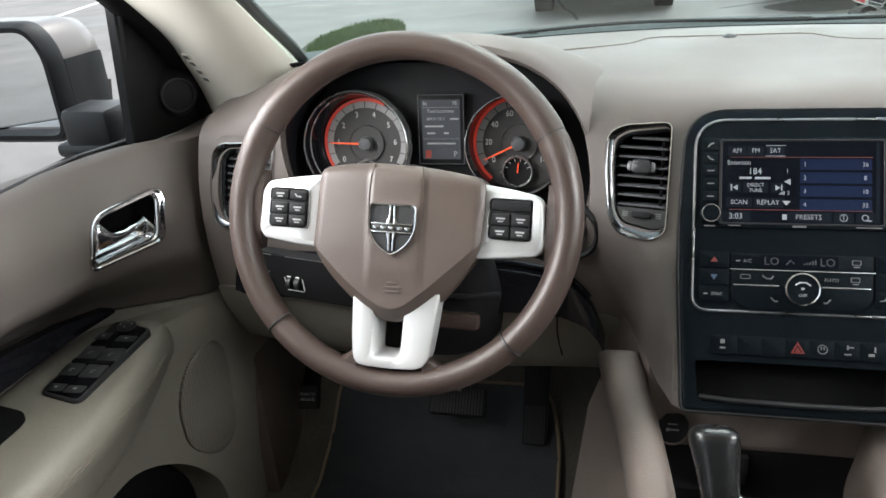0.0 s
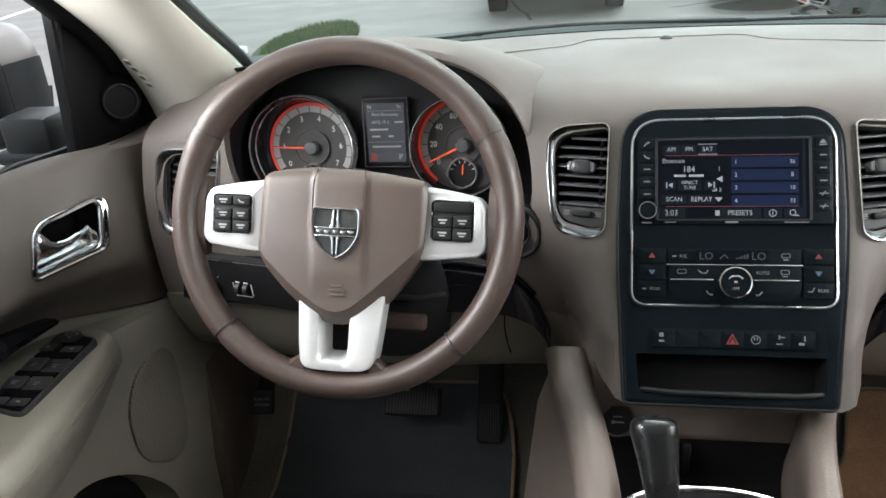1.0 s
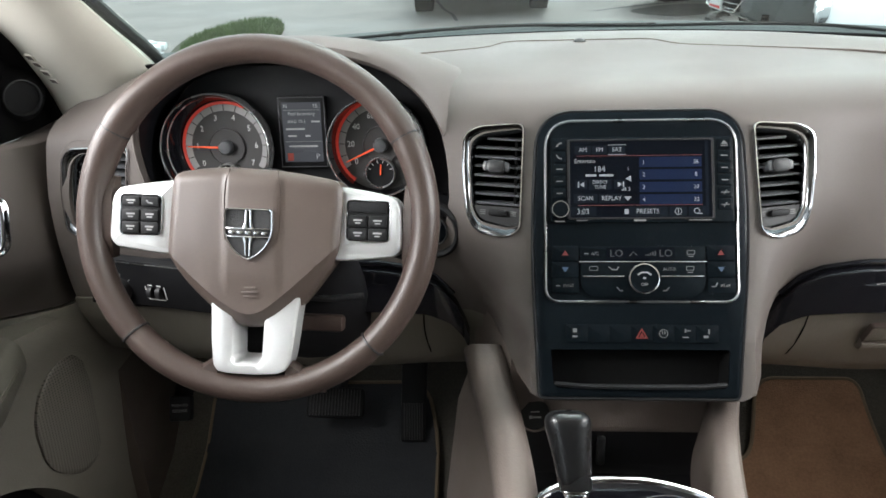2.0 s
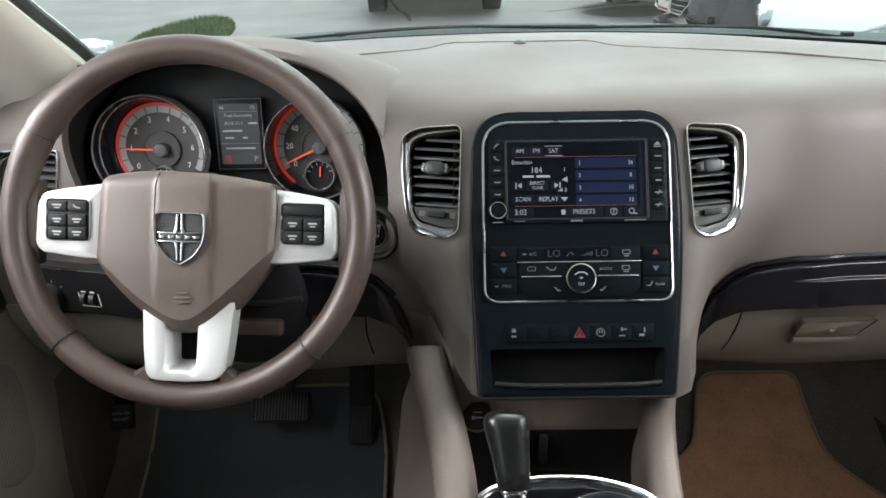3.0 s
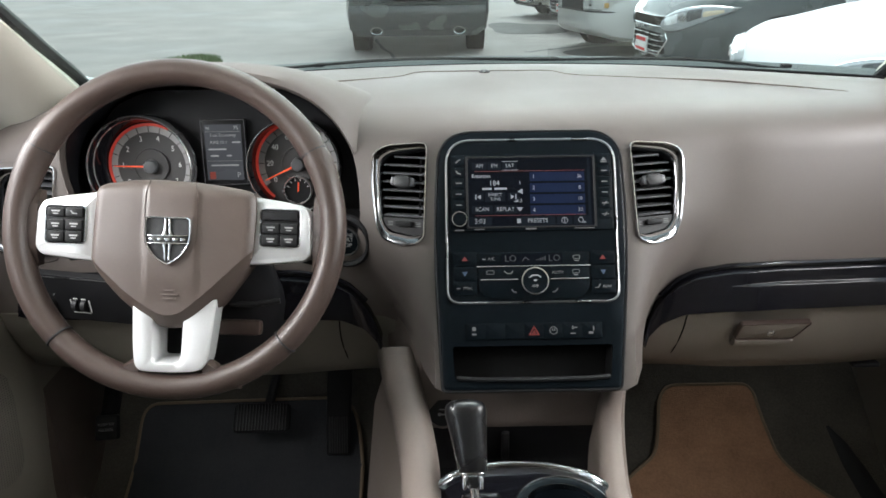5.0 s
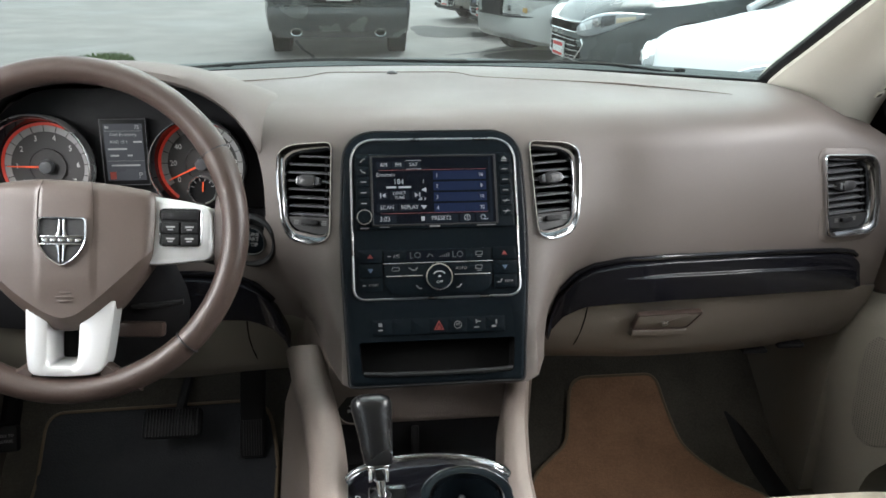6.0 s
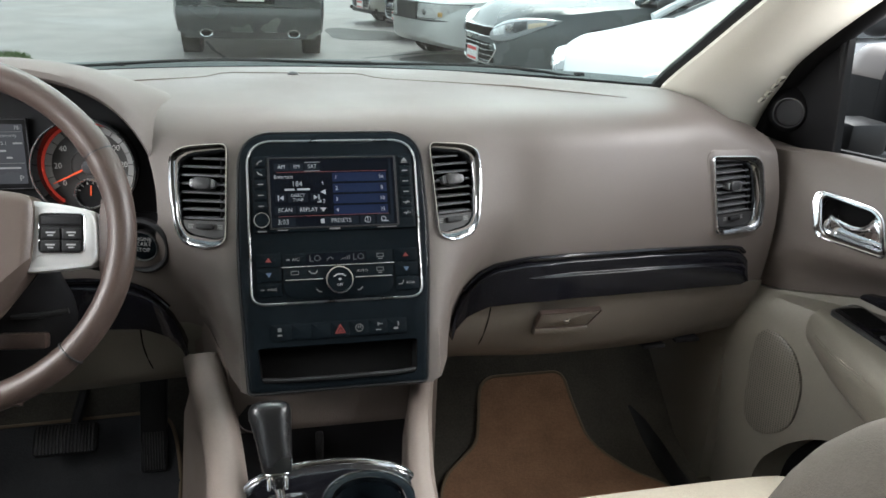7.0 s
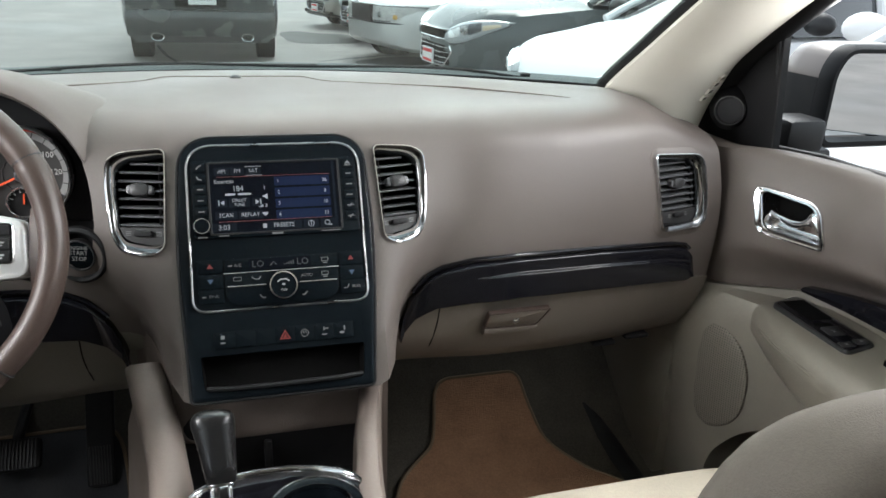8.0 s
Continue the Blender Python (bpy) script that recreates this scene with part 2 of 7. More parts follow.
def bezier(pts, n=24):
    """A smooth line through a few places (Catmull-Rom)."""
    pts = [Vector(p) for p in pts]
    q = [pts[0] * 2 - pts[1]] + pts + [pts[-1] * 2 - pts[-2]]
    out = []
    for i in range(len(pts) - 1):
        a, b, c, d = q[i:i + 4]
        m = max(2, n // (len(pts) - 1))
        for j in range(m):
            t = j / m
            out.append(0.5 * (2 * b + (c - a) * t + (2 * a - 5 * b + 4 * c - d) * t * t + (3 * b - a - 3 * c + d) * t ** 3))
    return out + [pts[-1]]


def words(text, size, x=0, y=0, z=0, align="CENTER", wide=1.0, thick=0.0001):
    """Letters of the built-in font as a bmesh, lying in the x-y plane."""
    cu = bpy.data.curves.new("letters", "FONT")
    cu.body, cu.size, cu.align_x, cu.align_y, cu.extrude, cu.resolution_u = text, size, align, "CENTER", thick, 2
    ob = new("letters", cu)
    me = bpy.data.meshes.new_from_object(ob.evaluated_get(bpy.context.evaluated_depsgraph_get()))
    bm = bmesh.new()
    bm.from_mesh(me)
    bmesh.ops.transform(bm, matrix=Matrix.LocRotScale((x, y, z), None, (wide, 1, 1)), verts=bm.verts)
    bpy.data.objects.remove(ob), bpy.data.curves.remove(cu), bpy.data.meshes.remove(me)
    return bm


def flat(outline, z):
    bm = bmesh.new()
    bm.faces.new([bm.verts.new((p[0], p[1], z)) for p in outline])
    return bm


def join(*bms):
    """Several bmeshes as one."""
    out = bmesh.new()
    for b in bms:
        me = bpy.data.meshes.new("joined")
        b.to_mesh(me)
        b.free()
        out.from_mesh(me)
        bpy.data.meshes.remove(me)
    return out


def moved(bm, m):
    bmesh.ops.transform(bm, matrix=m, verts=bm.verts)
    return bm


def cushion_plate(outline, z0, height, edge, step=0.005, creases=()):
    """A solid over an outline whose top follows height(x, y) and rounds off within edge(x, y) of the outline."""
    bm = bmesh.new()
    bm.faces.new([bm.verts.new((p.x, p.y, 0)) for p in outline])
    xs_, ys_ = [p.x for p in outline], [p.y for p in outline]
    for axis, lo, hi in ((0, min(xs_), max(xs_)), (1, min(ys_), max(ys_))):
        for c in np.arange(lo + step * 0.5, hi, step):
            co = (c, 0, 0) if axis == 0 else (0, c, 0)
            bmesh.ops.bisect_plane(bm, geom=bm.verts[:] + bm.edges[:] + bm.faces[:], plane_co=co, plane_no=(1, 0, 0) if axis == 0 else (0, 1, 0))
    for p, q in zip(creases, creases[1:]):
        if (q - p).length > 1e-5:
            bmesh.ops.bisect_plane(bm, geom=bm.verts[:] + bm.edges[:] + bm.faces[:], plane_co=(p.x, p.y, 0), plane_no=(p.y - q.y, q.x - p.x, 0))
    a = np.array([(p.x, p.y) for p in outline])
    b = np.roll(a, -1, axis=0)
    ab = b - a
    for v in bm.verts:
        q = np.array((v.co.x, v.co.y))
        t = np.clip(((q - a) * ab).sum(1) / np.maximum((ab * ab).sum(1), 1e-12), 0, 1)
        d = float(np.sqrt((((a + ab * t[:, None]) - q) ** 2).sum(1)).min())
        e = edge(v.co.x, v.co.y)
        k = max(0.0, 1 - d / e)
        v.co.z = height(v.co.x, v.co.y) - e * 0.55 * k * k
    out = bmesh.ops.extrude_edge_only(bm, edges=[e_ for e_ in bm.edges if e_.is_boundary])
    for v in out["geom"]:
        if isinstance(v, bmesh.types.BMVert):
            v.co.z = z0
    return bm


def carve(ob, cutters):
    """Cuts the cutters out of a mesh for good, and removes them."""
    for c in cutters:
        md = ob.modifiers.new("cut", "BOOLEAN")
        md.object, md.operation, md.solver = c, "DIFFERENCE", "EXACT"
    bpy.context.view_layer.update()
    me = bpy.data.meshes.new_from_object(ob.evaluated_get(bpy.context.evaluated_depsgraph_get()))
    ob.modifiers.clear()
    ob.data = me
    me.shade_smooth()
    me.set_sharp_from_angle(angle=radians(38))
    for c in cutters:
        bpy.data.objects.remove(c)


def smooth(a, b, v):
    t = min(max((v - a) / (b - a), 0), 1)
    return t * t * (3 - 2 * t)


# ---- plan of the cabin ----
MID = -0.015                     # the middle of the cabin
DASH_END, DOOR = 0.688, 0.785    # half widths
STACK_TILT, WHEEL_TILT = radians(29), radians(23)
STACK = basis((0, 1.090, 0.965), (1, 0, 0), (0, math.sin(STACK_TILT), math.cos(STACK_TILT)))
WHEEL = basis((-0.371, 1.062, 1.105), (1, 0, 0), (0, math.sin(WHEEL_TILT), math.cos(WHEEL_TILT))) @ pose(0, 0, 0, 0, 0, -2.5)


def stack_y(z):
    return 1.090 + math.tan(STACK_TILT) * (z - 0.965)


def side_y(x, z):
    """Where the face of the dashboard stands beside the centre stack."""
    d = max(0, abs(x - MID) - 0.28)
    return 1.178 + 0.23 * d * d / (d + 0.06) + (0.5 * max(0, z - 1.0) ** 1.5 if z > 1.0 else 0.9 * (1.0 - z) ** 2)


def face_y(x, z):
    w = 1 - smooth(0.112, 0.157 + 0.09 * smooth(0.93, 1.08, z), abs(x))
    return stack_y(z) * w + side_y(x, z) * (1 - w) + 0.004


def top_y(x):
    """The foot of the windscreen."""
    return 1.60 - 0.58 * (x - MID) ** 2


def on_face(x, z, out=0.0):
    """A pose on the face of the dashboard: x right, y up along it, z out of it."""
    e = 0.004
    p = Vector((x, face_y(x, z), z))
    r = Vector((2 * e, face_y(x + e, z) - face_y(x - e, z), 0))
    u = Vector((0, face_y(x, z + e) - face_y(x, z - e), 2 * e))
    m = basis(p, r, u)
    return m @ Matrix.Translation((0, 0, out))


# ---- shell of the car ----
def structure(name, bm, material, label, category="structure", smooth_it=True):
    return tagged(part(name, bm, material, None, "", smooth_it), label, category, "", "structure")


floor_bm = loft([[Vector((x, y, z)) for y, z in ((-1.6, 0.47), (1.36, 0.47), (1.44, 0.50), (1.72, 0.72), (1.80, 0.95), (1.84, 0.95), (1.78, 0.66), (1.40, 0.42), (-1.6, 0.42))] for x in np.linspace(MID - 0.86, MID + 0.86, 9)])
structure("floor", floor_bm, CARPET, "dark taupe carpet on the cabin floor and toe board", "floor")
structure("wall_front", rbox(1.6, 0.03, 0.56, 0.005, (MID, 1.82, 0.80)), VOID, "dark bulkhead behind the dashboard", "bulkhead")
structure("ceiling", loft([[Vector((MID + x, y, 1.66 - 0.05 * (x / 0.7) ** 2 - 0.10 * max(0, y - 0.3) ** 2 + o)) for x in np.linspace(-0.70, 0.70, 15)] + [Vector((MID + x, y, 1.70 + o)) for x in np.linspace(0.70, -0.70, 15)] for y, o in ((-1.6, -0.03), (-0.9, 0), (0.2, 0), (0.70, -0.02), (0.78, -0.04))]), CREAM, "cream cloth headlining under the roof", "ceiling")
# the rear walls are unseen, added to close the cabin for bounce and reflections
structure("wall_rear", rbox(1.7, 0.05, 1.25, 0.01, (MID, -1.62, 1.05)), DARK_TAUPE, "unseen plain dark wall added behind the seats", "wall")
for s, side in ((-1, "left"), (1, "right")):
    structure("wall_" + side, rbox(0.04, 3.3, 0.62, 0.01, (MID + s * 0.93, -0.02, 0.76)), BODY_GREY, "metallic taupe outer door skin", "wall")
    structure("pillar_rear_" + side, tube([(MID + s * 0.80, -0.25, 0.5), (MID + s * 0.80, -0.25, 1.12), (MID + s * 0.70, -0.28, 1.64)], 0.06, 10), CREAM, "cream trimmed door pillar behind the front seats", "pillar")
    structure("wall_rear_" + side, rbox(0.03, 1.36, 0.66, 0.01, (MID + s * 0.80, -0.93, 1.34)), DARK_TAUPE, "unseen dark side wall added behind the doors", "wall")
    structure("pillar_tail_" + side, tube([(MID + s * 0.80, -1.5, 0.5), (MID + s * 0.80, -1.5, 1.12), (MID + s * 0.68, -1.35, 1.62)], 0.10, 10), CREAM, "cream trimmed rear corner pillar", "pillar")
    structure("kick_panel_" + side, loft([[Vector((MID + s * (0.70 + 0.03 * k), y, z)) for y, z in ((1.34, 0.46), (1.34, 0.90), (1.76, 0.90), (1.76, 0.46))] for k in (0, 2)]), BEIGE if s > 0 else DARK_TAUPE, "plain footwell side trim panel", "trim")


def windscreen_point(u, v):
    """u from -1 to 1 across, v from 0 at the foot to 1 at the roof."""
    w = 0.63 * (1 - 0.13 * v)
    x = -0.033 + u * w
    y0 = top_y(x) + 0.03
    return Vector((x, y0 + (0.79 - 0.10 * u * u - y0) * v, 1.180 + 0.435 * v + 0.035 * math.sin(math.pi * v)))


sheet = [[windscreen_point(u, v) for u in np.linspace(-1, 1, 21)] for v in np.linspace(0, 1, 13)]
pane = loft([r + [p + Vector((0, 0.003, 0.004)) for p in reversed(r)] for r in sheet])
ws = structure("window_1", pane, SCREEN_GLASS, "clear curved windscreen glass", "windscreen")
ws.visible_shadow = False
tint = [[windscreen_point(u, v) + Vector((0, -0.002, -0.003)) for v in (0.0, 0.005, 0.010)] for u in np.linspace(-1, 1, 31)]
structure("windscreen_border", loft([r + [p + Vector((0, 0.001, 0.0015)) for p in reversed(r)] for r in tint]), BLACK, "black printed border along the windscreen foot", "trim")


def pillar_lines(s):
    c = -0.033
    inner = [(c + s * 0.590, 1.490, 1.105), (c + s * 0.577, 1.440, 1.172), (c + s * 0.580, 1.310, 1.262), (c + s * 0.570, 1.10, 1.39), (c + s * 0.52, 0.76, 1.59)]
    outer = [(MID + s * 0.720, 1.450, 1.030), (MID + s * 0.735, 1.430, 1.100), (MID + s * 0.745, 1.395, 1.185), (MID + s * 0.745, 1.29, 1.285), (MID + s * 0.70, 0.76, 1.60)]
    return inner, outer


def front_pillar(s):
    inner, outer = pillar_lines(s)
    a, b = bezier(inner, 30), bezier(outer, 30)
    rows = []
    for p, q in zip(a, b):
        row = []
        for t in np.linspace(0, 1, 9):
            v = p.lerp(q, t)
            v += Vector((-s * 0.022, -0.030, 0.0)) * math.sin(math.pi * t) ** 0.8
            row.append(v)
        row += [q + Vector((s * 0.02, 0.05, 0.02)), p + Vector((s * 0.02, 0.05, 0.02))]
        rows.append(row)
    t = thing("front_pillar", "cream cloth trimmed front roof pillar with demister slots", "pillar", group="front pillars", kind="structure")
    part("trim", loft(rows), CREAM, t)
    part("seal", tube([p + Vector((s * 0.004, 0.018, 0.008)) for p in a], 0.0095, 8), BLACK, t, "black windscreen seal")
    # demister slots at the foot
    n = Vector((s * 0.41, -0.75, -0.52))
    for x, y, z in ((0.716, 1.391, 1.170), (0.719, 1.383, 1.182), (0.722, 1.374, 1.195), (0.726, 1.368, 1.205)):
        up = Vector((s * 0.01, -0.021, 0.034))
        m = basis((MID + s * x, y, z), up.cross(n), up)
        slot = part("slot", ring_plate(rrect(0.0170, 0.0098, 0.002), rrect(0.0140, 0.0074, 0.0015), -0.004, 0.0026, 0.0005), CREAM, t, "", True, m)
        part("slot_floor", plate(rrect(0.0142, 0.0076, 0.0015), -0.004, 0.0019), DARK_TAUPE, slot)
    return t


front_pillar(-1), front_pillar(1)

# ---- dashboard ----
dash = thing("dashboard", "taupe soft-touch dashboard with beige lower half and gloss black trim", "dashboard", Matrix.Translation((MID, 1.4, 0.9)))
DASH_IN = Matrix.Translation((-MID, -1.4, -0.9))


def low_z(x):
    return 0.940 - 0.036 * min(1, max(0, (0.178 - abs(x)) / 0.080)) - 0.11 * max(0, abs(x - MID) - 0.36)


def end_drop(x):
    """How the top of the dashboard sinks towards its ends."""
    return 1 - 0.05 * smooth(0.22, 0.55, x - MID) - 0.38 * smooth(0.53, 0.70, abs(x - MID))


def dash_section(x):
    pts = []
    z0 = low_z(x)
    zs = np.linspace(z0, 1.146, 22)
    pts += [(face_y(x, z), z) for z in zs]
    y = face_y(x, 1.146)
    b = max(top_y(x) + 0.01, y + 0.14)
    g = b - y - 0.04
    pts += [(y + 0.0055, 1.157), (y + 0.0135, 1.167), (y + 0.025, 1.176), (y + 0.040, 1.183), (y + 0.058, 1.1875), (y + 0.040 + 0.25 * g, 1.191), (y + 0.040 + 0.5 * g, 1.194), (y + 0.040 + 0.75 * g, 1.1935), (b, 1.184), (b + 0.05, 1.165), (b + 0.05, 1.05), (b, z0 + 0.05), (y + 0.06, z0 + 0.012)]
    k = end_drop(x)
    return [Vector((x, p, q if q < 1.05 else 1.05 + (q - 1.05) * k)) for p, q in pts]


xs = np.concatenate([np.linspace(MID - DASH_END, -0.26, 22), np.linspace(-0.25, 0.25, 41), np.linspace(0.26, MID + DASH_END, 22)])
upper = part("upper_panel", loft([dash_section(x) for x in xs]), TAUPE, dash, "taupe soft vinyl with fine grain", True, DASH_IN)

def area(o):
    return sum(o[i - 1].x * o[i].y - o[i].x * o[i - 1].y for i in range(len(o)))


def ccw(o):
    return o if area(o) > 0 else list(reversed(o))


def dash_face(x, z):
    """The face of the dashboard, which grows lower towards its ends."""
    k = end_drop(x)
    return face_y(x, z if z < 1.05 else 1.05 + (z - 1.05) / k)


def face_depth(m):
    """How far the dashboard's face stands out of the plane of a pose."""
    n = m.to_3x3() @ Vector((0, 0, 1))

    def depth(u, v):
        w = 0.0
        for _ in range(6):
            p = m @ Vector((u, v, w))
            w -= (p.y - dash_face(p.x, p.z)) / n.y
        return w
    return depth


def mirrored(o):
    return [(-x, y, r) for x, y, r in reversed(o)]


# outlines of the vents: the bezel and the opening in it
INNER_BEZEL = [(0.030, 0.0625, 0.010), (0.0375, -0.0525, 0.014), (0.018, -0.0605, 0.02), (-0.013, -0.056, 0.02), (-0.024, -0.038, 0.02), (-0.0325, 0.012, 0.04), (-0.0335, 0.046, 0.016), (-0.018, 0.056, 0.02)]
INNER_HOLE = [(0.0275, 0.054, 0.006), (0.034, -0.044, 0.006), (0.024, -0.0475, 0.01), (-0.0085, -0.0425, 0.014), (-0.0165, -0.030, 0.012), (-0.0225, 0.015, 0.03), (-0.0232, 0.039, 0.010), (-0.011, 0.047, 0.015)]
OUTER_BEZEL = [(-0.0660, 0.0650, 0.009), (-0.0565, -0.0460, 0.012), (-0.046, -0.0520, 0.008), (0.020, -0.0530, 0.016), (0.0345, -0.045, 0.016), (0.0395, -0.005, 0.04), (0.0340, 0.046, 0.018), (0.020, 0.0585, 0.016)]
OUTER_HOLE = [(-0.0585, 0.0560, 0.005), (-0.0500, -0.037, 0.006), (-0.043, -0.0425, 0.006), (0.012, -0.0435, 0.010), (0.0225, -0.036, 0.010), (0.0255, -0.005, 0.03), (0.0215, 0.038, 0.012), (0.010, 0.0490, 0.010)]
VENTS = [(basis((-0.1525, 1.177, 1.101), (0.974, -0.225, 0), (0.096, 0.416, 0.904)), INNER_BEZEL, INNER_HOLE, "beside the radio"),
         (basis((0.1505, 1.177, 1.099), (0.974, 0.225, 0), (-0.096, 0.416, 0.904)), mirrored(INNER_BEZEL), mirrored(INNER_HOLE), "beside the radio"),
         (basis((0.603, 1.258, 1.052), (0.971, 0.24, 0), (-0.05, 0.203, 0.978)), OUTER_BEZEL, OUTER_HOLE, "by the passenger door"),
         (basis((-0.645, 1.264, 1.054), (0.971, -0.24, 0), (0.05, 0.203, 0.978)), mirrored(OUTER_BEZEL), mirrored(OUTER_HOLE), "by the driver's door")]
START = on_face(-0.217, 1.041)


def cutter(bm, m):
    ob = part("cutter", bm, None)
    ob.matrix_world = m
    return ob


HOOD_X, HOOD_Z = -0.374, 1.075


def arch(a, top, y, k=28):
    """An arched line over the instruments."""
    out = []
    for i in range(k + 1):
        t = math.pi * (i / k)
        c, s = math.cos(t), math.sin(t)
        out.append(Vector((HOOD_X - a * math.copysign(abs(c) ** 0.72, c), y, HOOD_Z + (top - HOOD_Z) * s ** 0.77)))
    return out


cavity = loft([[Vector((p.x, y, p.z)) for p in arch(0.1765, 1.229, y)] + [Vector((HOOD_X + 0.168, y, 1.03)), Vector((HOOD_X - 0.168, y, 1.03))] for y in (1.10, 1.30)])
carve(upper, [cutter(plate(offset(ccw(rpoly(hole)), 0.002), -0.06, 0.05), m) for m, bezel, hole, near in VENTS] + [
    cutter(cavity, Matrix.Identity(4)),
    cutter(plate(rpoly([(-0.10, 0.222, 0.03), (-0.10, -0.058, 0.01), (0.096, -0.058, 0.01), (0.10, 0.222, 0.03)]), -0.05, 0.05), STACK)])

# hood over the instruments
hood_rows = []
for y, a, top in ((1.206, 0.1760, 1.2285), (1.199, 0.1772, 1.231), (1.197, 0.1785, 1.234), (1.200, 0.1810, 1.240), (1.212, 0.187, 1.2450), (1.235, 0.199, 1.245), (1.27, 0.218, 1.238), (1.31, 0.243, 1.223), (1.36, 0.272, 1.200), (1.42, 0.300, 1.170)):
    hood_rows.append([Vector((p.x, y + 0.35 * max(0, 1.16 - p.z), p.z)) for p in arch(a, top, y)])
hood_bm = loft(hood_rows, closed=False, caps=False)
part("instrument_hood", hood_bm, TAUPE, dash, "arched taupe hood over the instruments", True, DASH_IN)
liner_rows = [[Vector((p.x, y + (0.35 * max(0, 1.16 - p.z) if y < 1.25 else 0), p.z)) for p in arch(a, top, y)] for y, a, top in ((1.2055, 0.1755, 1.2280), (1.24, 0.1740, 1.2250), (1.31, 0.1720, 1.220))]
part("hood_lining", loft(liner_rows, closed=False, caps=False), LINING, dash, "black lining under the hood", True, DASH_IN)


# lower dashboard
def lower_section(x):
    y = side_y(x, 0.94) + 0.006
    d = 0.11 * max(0, abs(x - MID) - 0.36)
    e = 0.032 * smooth(0.15, 0.60, abs(x - MID))
    return [Vector((x, p, q)) for p, q in ((y + 0.03, 0.948 - d), (y - 0.002, 0.945 - d), (y, 0.936 - d), (y + 0.003, 0.915 - d * 0.8), (y + 0.012, 0.885 - d * 0.5), (y + 0.030, 0.855 - e * 0.7), (y + 0.055, 0.830 - e), (y + 0.085, 0.818 - e), (1.55, 0.81 - e), (1.55, 0.90))]


part("lower_panel", loft([lower_section(x) for x in np.linspace(MID - DASH_END, MID, 30)]), BEIGE, dash, "beige lower panel with knee bolster", True, DASH_IN)
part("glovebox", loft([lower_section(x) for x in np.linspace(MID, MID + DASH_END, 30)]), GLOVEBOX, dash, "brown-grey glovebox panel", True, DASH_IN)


STRIP_STEPS = [0, 0.02, 0.04, 0.07, 0.10, 0.16, 0.25, 0.35, 0.45, 0.55, 0.62, 0.65, 0.658, 0.665, 0.672, 0.68, 0.688, 0.695, 0.702, 0.71, 0.74, 0.80, 0.87, 0.92, 0.95, 0.965, 0.98, 0.99, 1.0]


def trim_strip(s):
    """The gloss black strip that sweeps up from the centre stack."""
    rows = []
    n = 70
    for i in range(n):
        t = i / (n - 1)
        x = 0.148 + 0.481 * t
        top = float(np.interp(x, (0.148, 0.163, 0.184, 0.205, 0.25, 0.312, 0.44, 0.582, 0.612, 0.624, 0.629), (0.915, 0.956, 0.980, 0.991, 0.998, 0.998, 0.989, 0.975, 0.968, 0.955, 0.935)))
        bot = float(np.interp(x, (0.148, 0.156, 0.169, 0.195, 0.25, 0.323, 0.464, 0.615, 0.629), (0.900, 0.909, 0.926, 0.938, 0.941, 0.940, 0.928, 0.913, 0.920)))
        row = []
        ledge = 0.0042 * smooth(0.235, 0.30, x) * (1 - 0.8 * smooth(0.56, 0.62, x))
        for v in STRIP_STEPS:
            z = bot + (top - bot) * v
            w = 0.0105 * (1 - (1 - smooth(-0.10, 0.10, v)) ** 2) * (1 - smooth(0.955, 1.03, v)) - ledge * smooth(0.655, 0.705, v) + 0.007 * (1 - v) * smooth(0.0, 0.10, v)
            row.append(Vector((s * x + (MID * 2 if s < 0 else 0), face_y(s * x, z) - w - 0.001, z)))
        row += [p + Vector((0, 0.012, 0)) for p in reversed(row)]
        rows.append(row)
    return loft(rows)


def strip_bead(s):
    """A thin bead along the strip's upper edge."""
    xs_ = np.linspace(0.166, 0.618, 46)
    zs_ = [float(np.interp(x, (0.163, 0.184, 0.205, 0.25, 0.312, 0.44, 0.582, 0.612, 0.624), (0.958, 0.983, 0.994, 1.0015, 1.0015, 0.9925, 0.9785, 0.972, 0.958))) for x in xs_]
    return tube([(s * x + (MID * 2 if s < 0 else 0), face_y(s * x, z) - 0.0035, z + 0.002) for x, z in zip(xs_, zs_)], 0.0030, 8)


part("strip_bead", strip_bead(1), PIANO, dash, "thin gloss black bead over the strip", True, DASH_IN)
part("strip_bead", strip_bead(-1), PIANO, dash, "thin gloss black bead over the strip", True, DASH_IN)
part("trim_strip", trim_strip(1), PIANO, dash, "gloss black lacquered strip", True, DASH_IN)
part("trim_strip", trim_strip(-1), PIANO, dash, "gloss black lacquered strip", True, DASH_IN)

# glovebox lid with its latch, cut lines
def lower_pose(x, z, out=0.0):
    y = side_y(x, 0.94) + 0.006 + 0.012 + (0.885 - z) * 0.55
    m = basis((x, y, z), (1, (side_y(x + 0.01, 0.94) - side_y(x - 0.01, 0.94)) / 0.02, 0), (0, -0.5, 1))
    return m @ Matrix.Translation((0, 0, out))


recess = ccw(rpoly([(-0.0545, 0.0400, 0.004), (-0.0540, 0.0090, 0.003), (0.0340, -0.0055, 0.008), (0.0475, 0.0290, 0.004)]))
